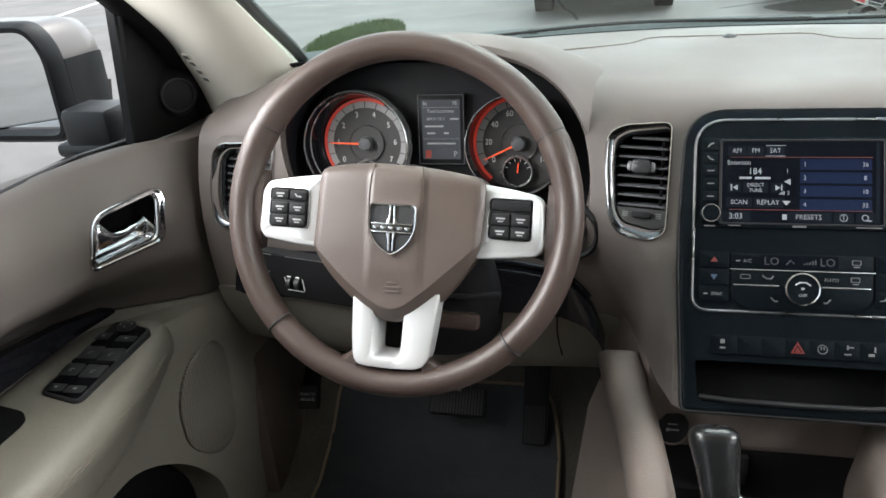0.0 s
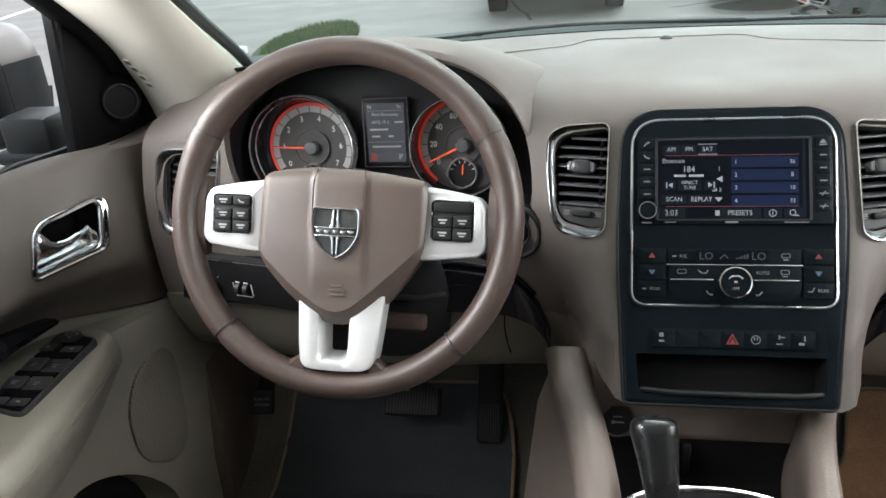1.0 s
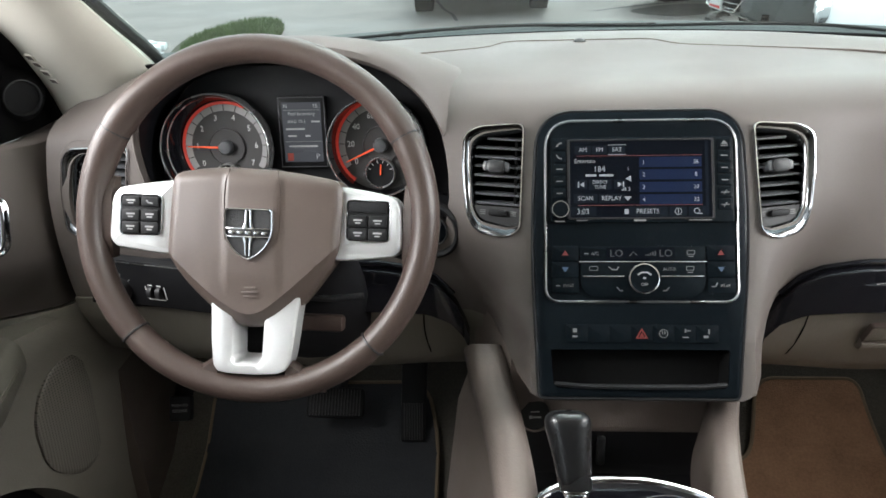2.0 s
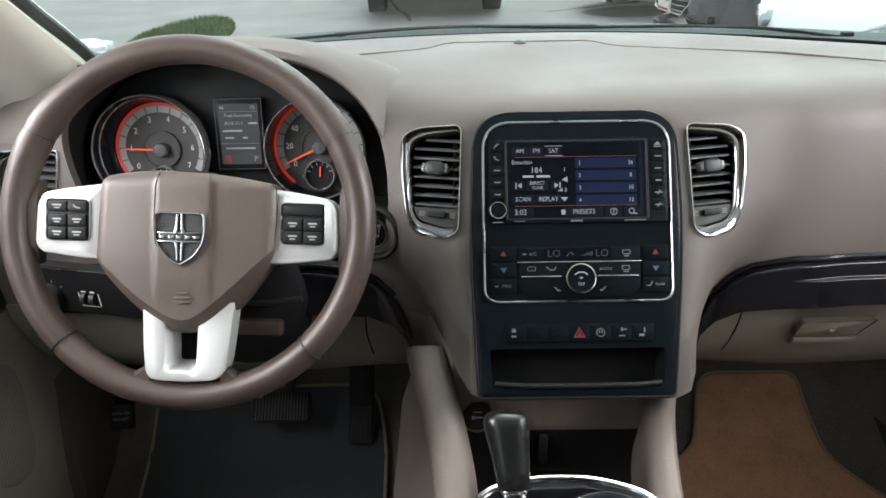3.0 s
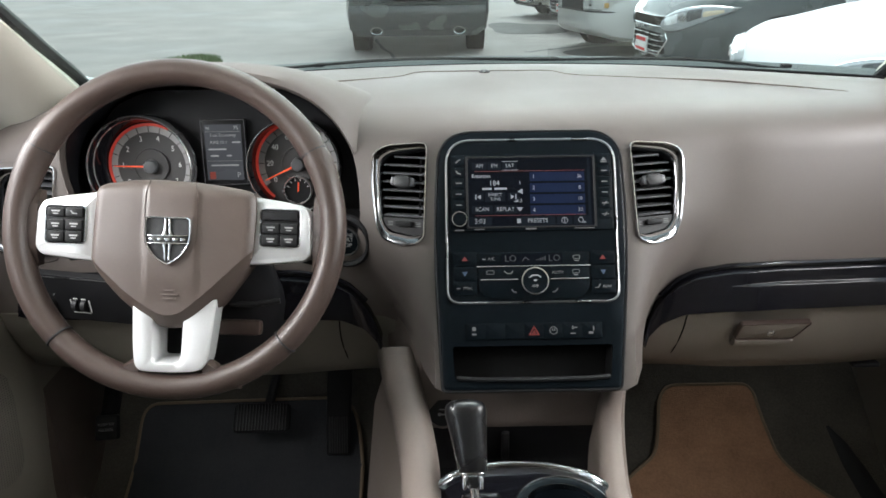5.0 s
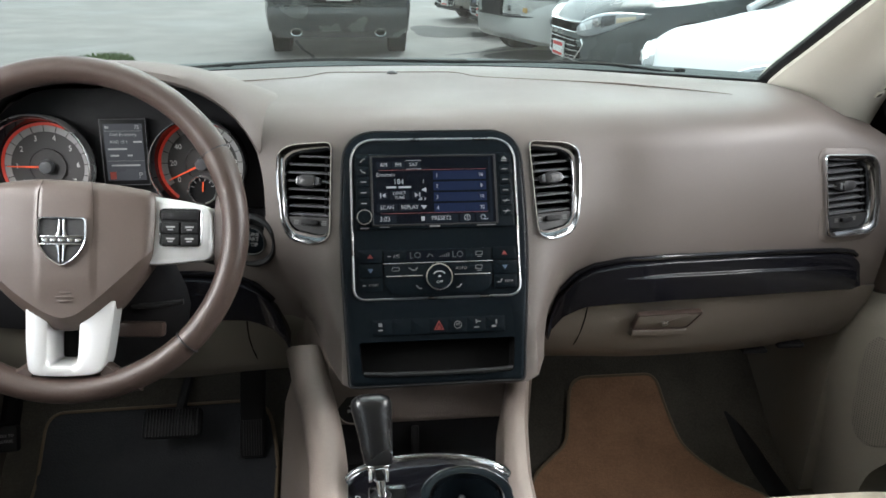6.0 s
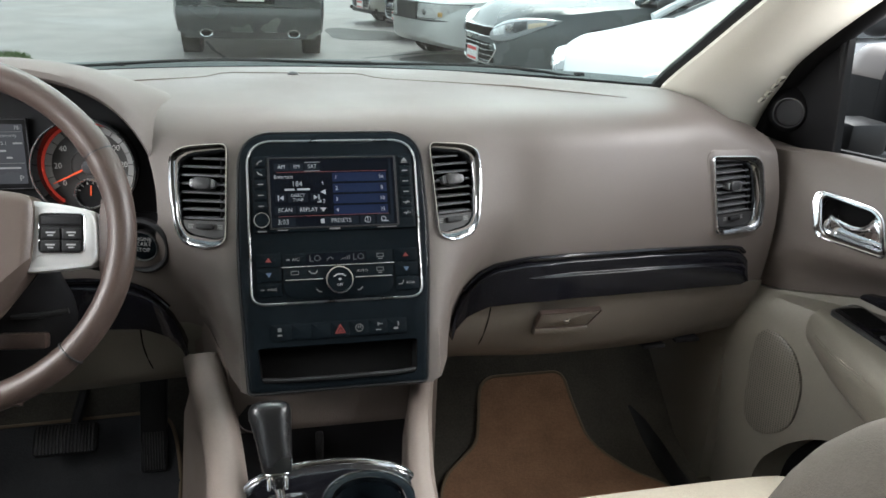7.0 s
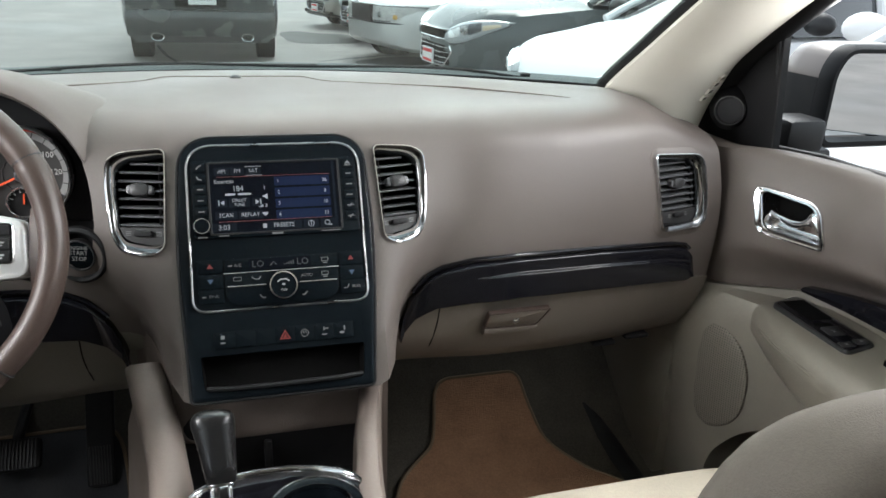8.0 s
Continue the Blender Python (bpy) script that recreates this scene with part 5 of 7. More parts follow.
part("shroud_lip", tube([(0.03, -0.080, -0.055), (0.055, -0.080, -0.054), (0.085, -0.075, -0.056)], 0.0035, 8), GREY_BLACK, col, "rounded lip under the column")

# ---- light switch panel ----
LS = on_face(-0.562, 0.952, 0.026)
lights = thing("light_switch", "black headlamp switch panel with rotary knob and dimmer wheels", "switch panel", LS)
part("plate", plate(ccw(rpoly([(-0.070, 0.042, 0.006), (-0.062, -0.022, 0.006), (0.090, -0.022, 0.006), (0.086, 0.040, 0.004)])), -0.012, 0.0, 0.001), BLACK, lights)
part("rotary_knob", turned([(0.0165, 0), (0.0160, 0.010), (0.014, 0.012), (0.001, 0.0125)], 28), GREY_BLACK, lights, "", True, Matrix.Translation((-0.042, 0.0, 0)))
part("knob_bar", rbox(0.004, 0.022, 0.005, 0.001, (-0.042, 0, 0.013)), SATIN, lights, "", True)
part("knob_mark", join(*[moved(rbox(0.004, 0.0012, 0.0004, 0), Matrix.Translation((*polar(0.021, a, -0.042, 0), 0.0006)) @ pose(0, 0, 0, 0, 0, a)) for a in (40, 75, 110, 145)]), WHITE_INK, lights)
for d in (0, 1):
    part("dimmer_wheel", turned([(0.008, -0.003), (0.008, 0.003)], 20), GREY_BLACK, lights, "", True, Matrix.Translation((0.003 + 0.012 * d, 0.0, 0.0)) @ pose(0, 0, 0, 0, 90, 0))
part("dimmer_mark", join(rbox(0.0012, 0.017, 0.0006, 0, (-0.004, 0, 0.0008)), rbox(0.0012, 0.017, 0.0006, 0, (0.0225, 0, 0.0008)), rbox(0.024, 0.0010, 0.0006, 0, (0.009, -0.010, 0.0008)), rbox(0.006, 0.0016, 0.0006, 0, (0.003, 0.010, 0.0008)), rbox(0.006, 0.0016, 0.0006, 0, (0.015, 0.010, 0.0008))), NUMERAL, lights)
part("edge_line", rbox(0.150, 0.0010, 0.0010, 0.0002, (0.009, 0.0385, 0.0004)), STEEL, lights, "thin silver edge line")

# ---- centre console ----
con = thing("centre_console", "beige centre console with a black tray and cup holder", "console", Matrix.Translation((-0.01, 1.0, 0.47)))
CON_IN = Matrix.Translation((0.01, -1.0, -0.47))


def con_side(s):
    line = bezier([(0.112, 0.50, 0.848), (0.114, 0.80, 0.852), (0.117, 0.934, 0.858), (0.120, 1.010, 0.862), (0.129, 1.074, 0.876), (0.140, 1.116, 0.897), (0.148, 1.150, 0.918)] if s < 0 else [(0.082, 0.50, 0.848), (0.082, 0.80, 0.852), (0.083, 0.934, 0.858), (0.0925, 1.010, 0.861), (0.1056, 1.078, 0.877), (0.121, 1.124, 0.912), (0.135, 1.160, 0.935)], 42)
    rows = []
    for p in line:
        k = smooth(0.86, 0.93, p.z)
        y, z, x = p.y, p.z, p.x
        back = 0.05 * k + 0.02
        fl = 0.92 + 0.25 * k if s < 0 else 0.40
        rows.append([Vector((s * a - 0.008, b, c)) for a, b, c in ((x - 0.022, y + back, z - 0.11), (x - 0.018, y + 0.004, z - 0.012), (x - 0.013, y - 0.002, z - 0.003), (x - 0.006, y - 0.005, z), (x + 0.006 * fl, y - 0.005, z - 0.001), (x + 0.017 * fl, y - 0.002 + 0.006 * k, z - 0.006),
            (x + 0.024 * fl, y + 0.003 + 0.014 * k, z - 0.017), (x + 0.026 * fl, y + 0.008 + 0.025 * k, z - 0.034), (x + 0.020 * fl, y + 0.012 + 0.035 * k, z - 0.062), (x + 0.021 * fl, y + 0.014 + 0.040 * k, z - 0.070), (x + 0.034 * fl, y + 0.016 + 0.045 * k, z - 0.12), (x + 0.052 * fl, y + 0.03 + 0.06 * k, 0.62), (x + 0.062 * fl, y + 0.03 + 0.06 * k, 0.46), (x - 0.02, y + back, 0.46))])
    return loft(rows)


for s in (-1, 1):
    part("side_wing", con_side(s), CONSOLE, con, "brownish beige moulded side wing", True, CON_IN)


def under_stack(x):
    """The sloping panel that runs from the foot of the stack down to the tray, with a cheek at its end."""
    k = smooth(0.108, 0.170, -x)
    zt = low_z(x) + 0.010 * k
    yv = 1.128 * (1 - k) + (face_y(x, zt) + 0.004) * k
    zb = 0.812 * (1 - k) + 0.880 * k
    return [Vector((x, y, z)) for y, z in ((yv + 0.012 * (1 - k), zt - 0.012 * (1 - k)), (yv + 0.004, 0.5 * zt + 0.5 * zb + 0.004), (yv + 0.001, zb + 0.008), (yv + 0.001, zb), (yv + 0.008, zb - 0.009), (1.32, zb - 0.010), (1.32, zt - 0.05))]


part("inner_panel", loft([under_stack(x) for x in np.linspace(-0.172, 0.105, 28)]), CONSOLE, con, "brownish sloping panel under the stack", True, CON_IN)
part("tray", loft([[Vector((x, y, z)) for y, z in ((1.131, 0.811), (1.137, 0.760), (1.130, 0.748), (1.09, 0.742), (0.80, 0.742), (0.80, 0.730), (1.15, 0.730), (1.15, 0.811))] for x in np.linspace(-0.128, 0.095, 7)]), BLACK, con, "black rubber-lined tray", True, CON_IN)
part("tray_rib", rbox(0.010, 0.010, 0.040, 0.003, (-0.026, 1.131, 0.782)), GREY_BLACK, con, "small upright rib", True, CON_IN)
PLATE_Z = 0.850
plate_out = ccw(rpoly([(-0.119, 0.50, 0.02), (0.074, 0.50, 0.02), (0.0735, 0.940, 0.05), (0.059, 0.984, 0.03), (0.005, 1.0075, 0.06), (-0.060, 1.0075, 0.06), (-0.109, 0.988, 0.03), (-0.121, 0.945, 0.05)], 9))
CUP = (0.0125, 0.938)
top_plate = part("shift_plate", plate(offset(plate_out, -0.003), PLATE_Z - 0.06, PLATE_Z - 0.002, 0.002), PIANO, con, "gloss black shifter plate", True, CON_IN)
carve(top_plate, [cutter(plate(circle(0.0440, *CUP, 44), PLATE_Z - 0.03, PLATE_Z + 0.05), Matrix.Identity(4)), cutter(plate(circle(0.0365, *CUP, 44), PLATE_Z - 0.2, PLATE_Z + 0.05), Matrix.Identity(4))])
part("chrome_ring", loft([lay(offset(plate_out, d), PLATE_Z + z) for d, z in ((0.003, -0.012), (0.0034, -0.003), (0.0022, 0.0012), (0.0, 0.0030), (-0.0026, 0.0026), (-0.0046, 0.0002), (-0.0050, -0.004))], ring=True, caps=False), PULL, con, "bright chrome ring", True, CON_IN)
cup = part("cup_holder", loft([lay(circle(r, *CUP, 44), PLATE_Z + z) for r, z in ((0.0478, -0.003), (0.0474, -0.0004), (0.0455, 0.0000), (0.0430, -0.0010), (0.0400, -0.0030), (0.0368, -0.004), (0.0355, -0.010), (0.0335, -0.068), (0.031, -0.071), (0.0005, -0.071))], caps=False), SATIN, con, "deep black cup holder", True, CON_IN)
part("cup_lip", loft([lay(circle(r, *CUP, 44), PLATE_Z + z) for r, z in ((0.0484, -0.002), (0.0482, 0.0006), (0.0474, 0.0009), (0.0468, -0.0006))], ring=True, caps=False), FRAME, cup, "dull outer lip")
part("cup_rim", loft([lay(circle(r, *CUP, 44), PLATE_Z + z) for r, z in ((0.0388, -0.006), (0.0382, -0.0010), (0.0366, -0.0006), (0.0356, -0.006))], ring=True, caps=False), PULL, cup, "chrome rim")
part("grip_tab", rbox(0.007, 0.006, 0.030, 0.002, (CUP[0] - 0.001, CUP[1] + 0.030, PLATE_Z - 0.040)), SLAT, cup, "grey rubber grip tab")
gate = ccw(rpoly([(-0.0865, 0.800, 0.004), (-0.0490, 0.800, 0.004), (-0.0490, 0.9590, 0.005), (-0.0865, 0.9590, 0.005)]))
part("shift_gate", loft([lay(offset(gate, d), PLATE_Z + z) for d, z in ((0.0018, -0.003), (0.0013, 0.0020), (-0.0004, 0.0024), (-0.0016, -0.001))], ring=True, caps=False), PULL, con, "chrome-edged shifter gate", True, CON_IN)
part("gate_floor", plate(offset(gate, -0.001), PLATE_Z - 0.004, PLATE_Z - 0.0008), VOID, con, "", True, CON_IN)
part("gate_letter", words("P", 0.012, -0.0985, 0.946, PLATE_Z - 0.0012), WHITE_INK, con, "", True, CON_IN)

# ---- gear selector ----
sel = thing("gear_selector", "black leather gear selector with a chrome collar", "gear lever", Matrix.Translation((-0.0745, 0.9480, PLATE_Z)))
LEAN = Matrix.Translation((-0.002, 0.010, 0.018)) @ pose(0, 0, 0, -35)
part("boot", turned([(0.0105, -0.001), (0.0095, 0.001), (0.0060, 0.002)], 24), BLACK, sel)
part("stem", tube([(0.001, -0.001, 0.0), (0, 0.004, 0.010), (-0.002, 0.010, 0.019)], 0.0052, 12), PULL, sel, "bright chrome stem")
part("collar", loft([lay(rrect(w, h, r, dx, 0, 5), z) for w, h, r, dx, z in ((0.010, 0.012, 0.004, 0, -0.006), (0.0165, 0.018, 0.006, 0, -0.001), (0.0240, 0.024, 0.008, 0, 0.006), (0.0262, 0.026, 0.009, 0, 0.009), (0.0250, 0.025, 0.009, 0, 0.011))]), PULL, sel, "bright chrome collar", True, LEAN)
for d in (-1, 1):
    part("collar_prong", rbox(0.0040, 0.007, 0.012, 0.0015, (d * 0.0085, -0.010, -0.001)), PULL, sel, "chrome prong of the collar", True, LEAN)
part("knob", loft([lay([Vector((q.x + dx, q.y + dy)) for q in rrect(w, h, r, 0, 0, 6)], z) for w, h, r, dx, dy, z in ((0.0250, 0.0250, 0.009, 0, 0, 0.0085), (0.0295, 0.029, 0.011, 0, 0, 0.012), (0.0325, 0.032, 0.013, -0.001, 0, 0.026), (0.0358, 0.036, 0.015, -0.0025, 0.001, 0.042), (0.0398, 0.041, 0.017, -0.004, 0.002, 0.056), (0.0424, 0.044, 0.018, -0.005, 0.003, 0.065), (0.0426, 0.0450, 0.018, -0.0052, 0.003, 0.0705), (0.0404, 0.0430, 0.017, -0.0052, 0.003, 0.0750), (0.0335, 0.037, 0.0145, -0.0052, 0.003, 0.0785), (0.0230, 0.026, 0.010, -0.0052, 0.003, 0.0805), (0.010, 0.012, 0.004, -0.0052, 0.003, 0.0812))]), mat("black_leather", (0.008, 0.008, 0.0085), 0.28, grain=600, relief=0.15, vary=0.1), sel, "smooth black leather knob", True, LEAN)

# ---- lighter socket ----
plug = thing("power_socket", "round black power socket cover with a key symbol", "socket", basis((-0.1045, 1.1265, 0.8365), (1, 0, 0), (0, 0.5, 0.86)))
part("ring", loft([lay(circle(r, 0, 0, 32), z) for r, z in ((0.0205, -0.008), (0.0205, 0.002), (0.0192, 0.0036), (0.0178, 0.002), (0.0178, -0.006))], ring=True, caps=False), CONSOLE, plug, "brownish beige collar")
part("cover", plate(circle(0.0178, 0, 0, 32), -0.008, 0.0030, 0.0015), BLACK, plug)
part("key_mark", join(rbox(0.010, 0.0018, 0.0004, 0, (0.003, -0.0035, 0.0032)), rbox(0.0035, 0.0036, 0.0004, 0, (-0.004, -0.0035, 0.0032)), rbox(0.010, 0.0012, 0.0004, 0, (0.001, 0.0025, 0.0032))), WHITE_INK, plug)

# ---- doors ----
def door_x(y):
    return DOOR - 0.073 * smooth(1.10, 1.32, y)


def divide_z(y):
    """Where the dark upper door meets the beige lower door."""
    return 0.945 - 0.20 * max(0, y - 1.0)


def upper_x(y, z):
    """How far from the middle the upper door panel stands: it swells to a crease and tucks in below it."""
    top, zd = 1.118 - 0.012 * smooth(1.24, 1.36, y), divide_z(y)
    f = (top - z) / (top - zd)
    swell = 0.038 * (1 - 0.7 * smooth(1.20, 1.33, y))
    tuck = 0.060 * (1 - smooth(1.16, 1.30, y))
    return door_x(y) + 0.004 - swell * math.sin(math.pi / 2 * min(max(f / 0.45, 0), 1)) + (swell + tuck) * smooth(0.62, 1.0, f)


LEAN_Z = (0.47, 0.56, 0.64, 0.72, 0.80)
LEAN_OUT = (LEAN_Z, [0.030 * (1 - smooth(0.5, 0.85, z)) for z in LEAN_Z])    # how the lower door leans outwards to its foot


def car_door(s):
    d = thing("door_1" if s < 0 else "door_2", "inner door panel, taupe above and beige below, with armrest", "car door", Matrix.Translation((MID + s * DOOR, 0.8, 0.5)), "front doors", "structure")
    inv = Matrix.Translation((-MID - s * DOOR, -0.8, -0.5))
    X = lambda v: MID + s * v
    ys = np.concatenate([np.linspace(0.25, 1.0, 12), np.linspace(1.03, 1.34, 26), np.linspace(1.36, 1.46, 5)])
    rows = []
    for y in ys:
        x, zd = door_x(y), divide_z(y)
        top = 1.118 - 0.012 * smooth(1.24, 1.36, y)
        row = [Vector((X(x + 0.05), y, top - 0.004)), Vector((X(x + 0.014), y, top + 0.001)), Vector((X(x + 0.004), y, top - 0.004))]
        for f in np.linspace(0.06, 1, 22):
            z = top + (zd - top) * f
            row.append(Vector((X(upper_x(y, z)), y, z)))
        row.append(Vector((X(x + 0.07), y, zd)))
        rows.append(row)
    up_panel = part("upper_panel", loft(rows), TAUPE, d, "taupe soft vinyl", True, inv)
    rows = []
    for y in ys:
        x, zd = door_x(y), divide_z(y)
        k = 1 - smooth(1.16, 1.30, y)
        shelf = min(0.888, zd - 0.006)
        row = [Vector((X(x + 0.075), y, zd - 0.001)), Vector((X(x + 0.058 * k - 0.003 * (1 - k)), y, zd - 0.002)), Vector((X(x + 0.054 * k - 0.006 * (1 - k)), y, shelf)), Vector((X(x - 0.010), y, shelf - 0.006)), Vector((X(x - 0.016), y, shelf - 0.020)), Vector((X(x - 0.019), y, shelf - 0.045))]
        for z, out in reversed(list(zip(*LEAN_OUT))):
            row.append(Vector((X(x - 0.019 + out), y, min(z, shelf - 0.06))))
        row.append(Vector((X(x + 0.07), y, 0.46)))
        rows.append(row)
    low_panel = part("lower_panel", loft(rows), BEIGE, d, "beige moulded plastic", True, inv)
    pocket = rpoly([(0.40, 0.490, 0.02), (1.252, 0.490, 0.03), (1.250, 0.570, 0.06), (1.195, 0.655, 0.06), (1.120, 0.700, 0.05), (0.40, 0.700, 0.02)], 6)
    carve(low_panel, [cutter(loft([[Vector((X(a), p.x, p.y)) for p in pocket] for a in (0.60, 0.802)]), Matrix.Identity(4))])
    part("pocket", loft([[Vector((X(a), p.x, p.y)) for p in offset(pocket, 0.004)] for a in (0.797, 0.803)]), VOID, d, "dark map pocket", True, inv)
    # armrest with its switch panel
    rows = []
    for y, w, zt, h in ((0.25, 0.100, 0.895, 0.10), (0.70, 0.100, 0.893, 0.10), (0.95, 0.098, 0.890, 0.10), (1.05, 0.088, 0.888, 0.095), (1.12, 0.074, 0.887, 0.085), (1.18, 0.058, 0.886, 0.07), (1.215, 0.046, 0.882, 0.05), (1.235, 0.034, 0.870, 0.03)):
        x = DOOR
        rows.append(bezier([Vector((X(x + 0.045), y, zt + 0.004)), Vector((X(x + 0.00), y, zt + 0.002)), Vector((X(x - w * 0.62), y, zt)), Vector((X(x - w * 0.88), y, zt - 0.005)), Vector((X(x - w), y, zt - 0.020)), Vector((X(x - w * 0.97), y, zt - 0.045)), Vector((X(x - w * 0.70), y, zt - h)), Vector((X(x - 0.01), y, zt - h - 0.03)), Vector((X(x + 0.045), y, zt - h - 0.03))], 32))
    rows = [list(r) for r in zip(*[bezier(line, 42) for line in zip(*rows)])]
    arm = part("armrest", loft(rows), BEIGE, d, "beige padded armrest with a double seam", True, inv)
    for o in (0.0, 0.004):
        part("seam", tube([(X(DOOR - w - 0.0016), y, 0.866 - o - 0.006 * (y > 1.1)) for y, w in ((0.3, 0.0995), (0.70, 0.0995), (0.95, 0.0975), (1.05, 0.0875), (1.12, 0.0735), (1.17, 0.060))], 0.0011, 6), STITCH, arm)
    # dark strip above the armrest
    part("gloss_strip", loft([[Vector((X(door_x(y) + 0.012), y, z0)), Vector((X(door_x(y) + 0.008), y, (z0 + z1) / 2)), Vector((X(door_x(y) + 0.014), y, z1)), Vector((X(door_x(y) + 0.03), y, z1)), Vector((X(door_x(y) + 0.03), y, z0))] for y, z0, z1 in ((0.25, 0.935, 0.985), (0.80, 0.928, 0.975), (1.00, 0.920, 0.955), (1.10, 0.916, 0.938), (1.165, 0.918, 0.926))]), PIANO, d, "gloss black strip", True, inv)
    # no hollow is cut here: a dark plate gives the pocket's shade
    part("pull_pocket", plate(ccw(rpoly([(-0.03, 0.62, 0.01), (0.03, 0.62, 0.01), (0.03, 0.985, 0.02), (-0.03, 0.995, 0.01)])), 0.8925, 0.8975), VOID, d, "dark plate standing for the shaded pull pocket", True, inv @ Matrix.Translation((X(DOOR + 0.012), 0, 0)))
    # switch panel
    pm = basis((X(0.7655 if s < 0 else 0.778), 1.101 if s < 0 else 1.113, 0.8890), (1, -s * 0.05, 0), (s * 0.05, 1, 0.0))
    o = ccw(rpoly([(s * -0.031, 0.073, 0.012), (s * 0.0325, 0.0915, 0.016), (s * 0.0305, -0.0745, 0.012), (s * -0.0305, -0.0895, 0.014)]))
    sp = part("switch_panel", plate(o, -0.008, 0.0045, 0.003), GREY_BLACK, d, "black window switch panel", True, inv @ pm)
    part("panel_face", plate(offset(o, -0.0045), 0.0, 0.0050, 0.0006), PIANO, sp, "gloss black face")
    if s < 0:
        part("mirror_knob", turned([(0.0125, 0.004), (0.0120, 0.0085), (0.0095, 0.0100), (0.001, 0.0102)], 24), GREY_BLACK, sp, "round mirror control", True, Matrix.Translation((-0.004, 0.071, 0)))
        part("knob_mark", join(*[moved(rbox(0.0032, 0.0018, 0.0003, 0), Matrix.Translation((*polar(0.0072, a, -0.004, 0.071), 0.0102)) @ pose(0, 0, 0, 0, 0, a + 90)) for a in (10, 100, 190, 280)]), WHITE_INK, sp)
        wells = [(-0.002, 0.030, 0.054, 0.013), (-0.003, -0.008, 0.054, 0.012)]
        spots = [(-0.0225, 0.047, 0.018, 0.016), (0.0115, 0.043, 0.026, 0.014), (-0.0150, 0.008, 0.026, 0.025), (0.0140, 0.005, 0.027, 0.025), (-0.0165, -0.029, 0.025, 0.022), (0.0125, -0.031, 0.027, 0.024), (-0.0140, -0.064, 0.023, 0.014), (0.0115, -0.066, 0.024, 0.014)]
    else:
        wells = [(0.004, 0.038, 0.040, 0.066), (-0.006, -0.010, 0.028, 0.012)]
        spots = [(-0.005, -0.031, 0.027, 0.024), (-0.0140, -0.068, 0.022, 0.014), (0.0130, -0.064, 0.022, 0.014)]
    # the wells are flat dark plates, their shade given by colour alone
    for x, y, w, h in wells:
        part("finger_well", plate(rrect(w, h, 0.005, x, y), 0.003, 0.0054), VOID, sp, "flat dark plate for the shade in a finger well")
    for i, (x, y, w, h) in enumerate(spots):
        tilt = 0.10 if h > 0.02 else 0.0
        top = 0.0062
        b = part("switch", loft([lay(rrect(w, h, 0.003, x, y), 0.003), [Vector((v.x, v.y, top - 0.0008 + tilt * max(0, v.y - y + h * 0.3))) for v in rrect(w, h, 0.003, x, y)], [Vector((v.x, v.y, top + tilt * max(0, v.y - y + h * 0.3))) for v in rrect(w - 0.002, h - 0.002, 0.0025, x, y)]]), GREY_BLACK, sp)
        part("mark", join(rbox(0.0075, 0.0016, 0.0003, 0, (x, y + 0.001, top + tilt * (h * 0.3 + 0.001))), rbox(0.0050, 0.0026, 0.0003, 0, (x - 0.001, y - 0.0022, top + tilt * (h * 0.3 - 0.002)))) if h > 0.02 else rbox(0.0042, 0.0028, 0.0003, 0, (x, y, top)), WHITE_INK, b)
    # inner handle in its chrome bowl
    hm = basis((X(0.738), 1.19, 1.025), (0.32, -s, 0), (s * 0.14, 0, 1))
    side = lambda pts: ccw(rpoly([(-s * x, y, r) for x, y, r in pts], 6))
    bowl = side([(0.0470, 0.0460, 0.022), (0.0245, -0.0240, 0.014), (-0.0820, -0.0235, 0.015), (-0.0590, 0.0395, 0.026)])
    well = side([(0.0320, 0.0380, 0.011), (0.0140, -0.0145, 0.008), (-0.0705, -0.0135, 0.006), (-0.0505, 0.0320, 0.015)])

    def on_door(u, v):
        """How far the door panel stands out of the handle's plane."""
        w = 0.0
        n = hm.to_3x3() @ Vector((0, 0, 1))
        for _ in range(6):
            p = hm @ Vector((u, v, w))
            w -= (p.x - X(upper_x(p.y, p.z))) / n.x
        return w
    carve(up_panel, [cutter(plate(offset(well, 0.002), -0.05, 0.05), hm)])
    between = lambda f: [p.lerp(q, f) for p, q in zip(bowl, well)]
    hd = part("handle_bowl", loft([lay(offset(bowl, 0.0008), -0.004, on_door), lay(offset(bowl, 0.0004), 0.0030, on_door), lay(offset(bowl, -0.0010), 0.0048, on_door), lay(offset(bowl, -0.0030), 0.0046, on_door), lay(between(0.45), 0.0028, on_door), lay(between(0.8), 0.0030, on_door), lay(between(0.95), 0.0010, on_door), lay(well, -0.003, on_door), lay(well, -0.032)], ring=True, caps=False), PULL, d, "chrome bowl with a chrome pull handle", True, inv @ hm)
    part("bowl_floor", plate(offset(well, 0.001), -0.034, -0.028), VOID, hd)
    lever = ccw(rpoly([(-s * x, y, r) for x, y, r in ((-0.050, 0.0270, 0.006), (-0.041, 0.0290, 0.006), (-0.0365, 0.019, 0.006), (-0.031, 0.0085, 0.010), (-0.0150, 0.0050, 0.012), (0.012, 0.0075, 0.012), (0.0260, 0.0110, 0.003), (0.0180, -0.0160, 0.006), (-0.064, -0.0130, 0.006))], 5))
    part("pull_handle", cushion_plate(lever, -0.026, lambda x, y: 0.0005 - 9.0 * (y - 0.010) ** 2 - 0.35 * abs(x + s * -0.03) ** 1.5, lambda x, y: 0.0055, 0.003), PULL, hd, "polished chrome pull")
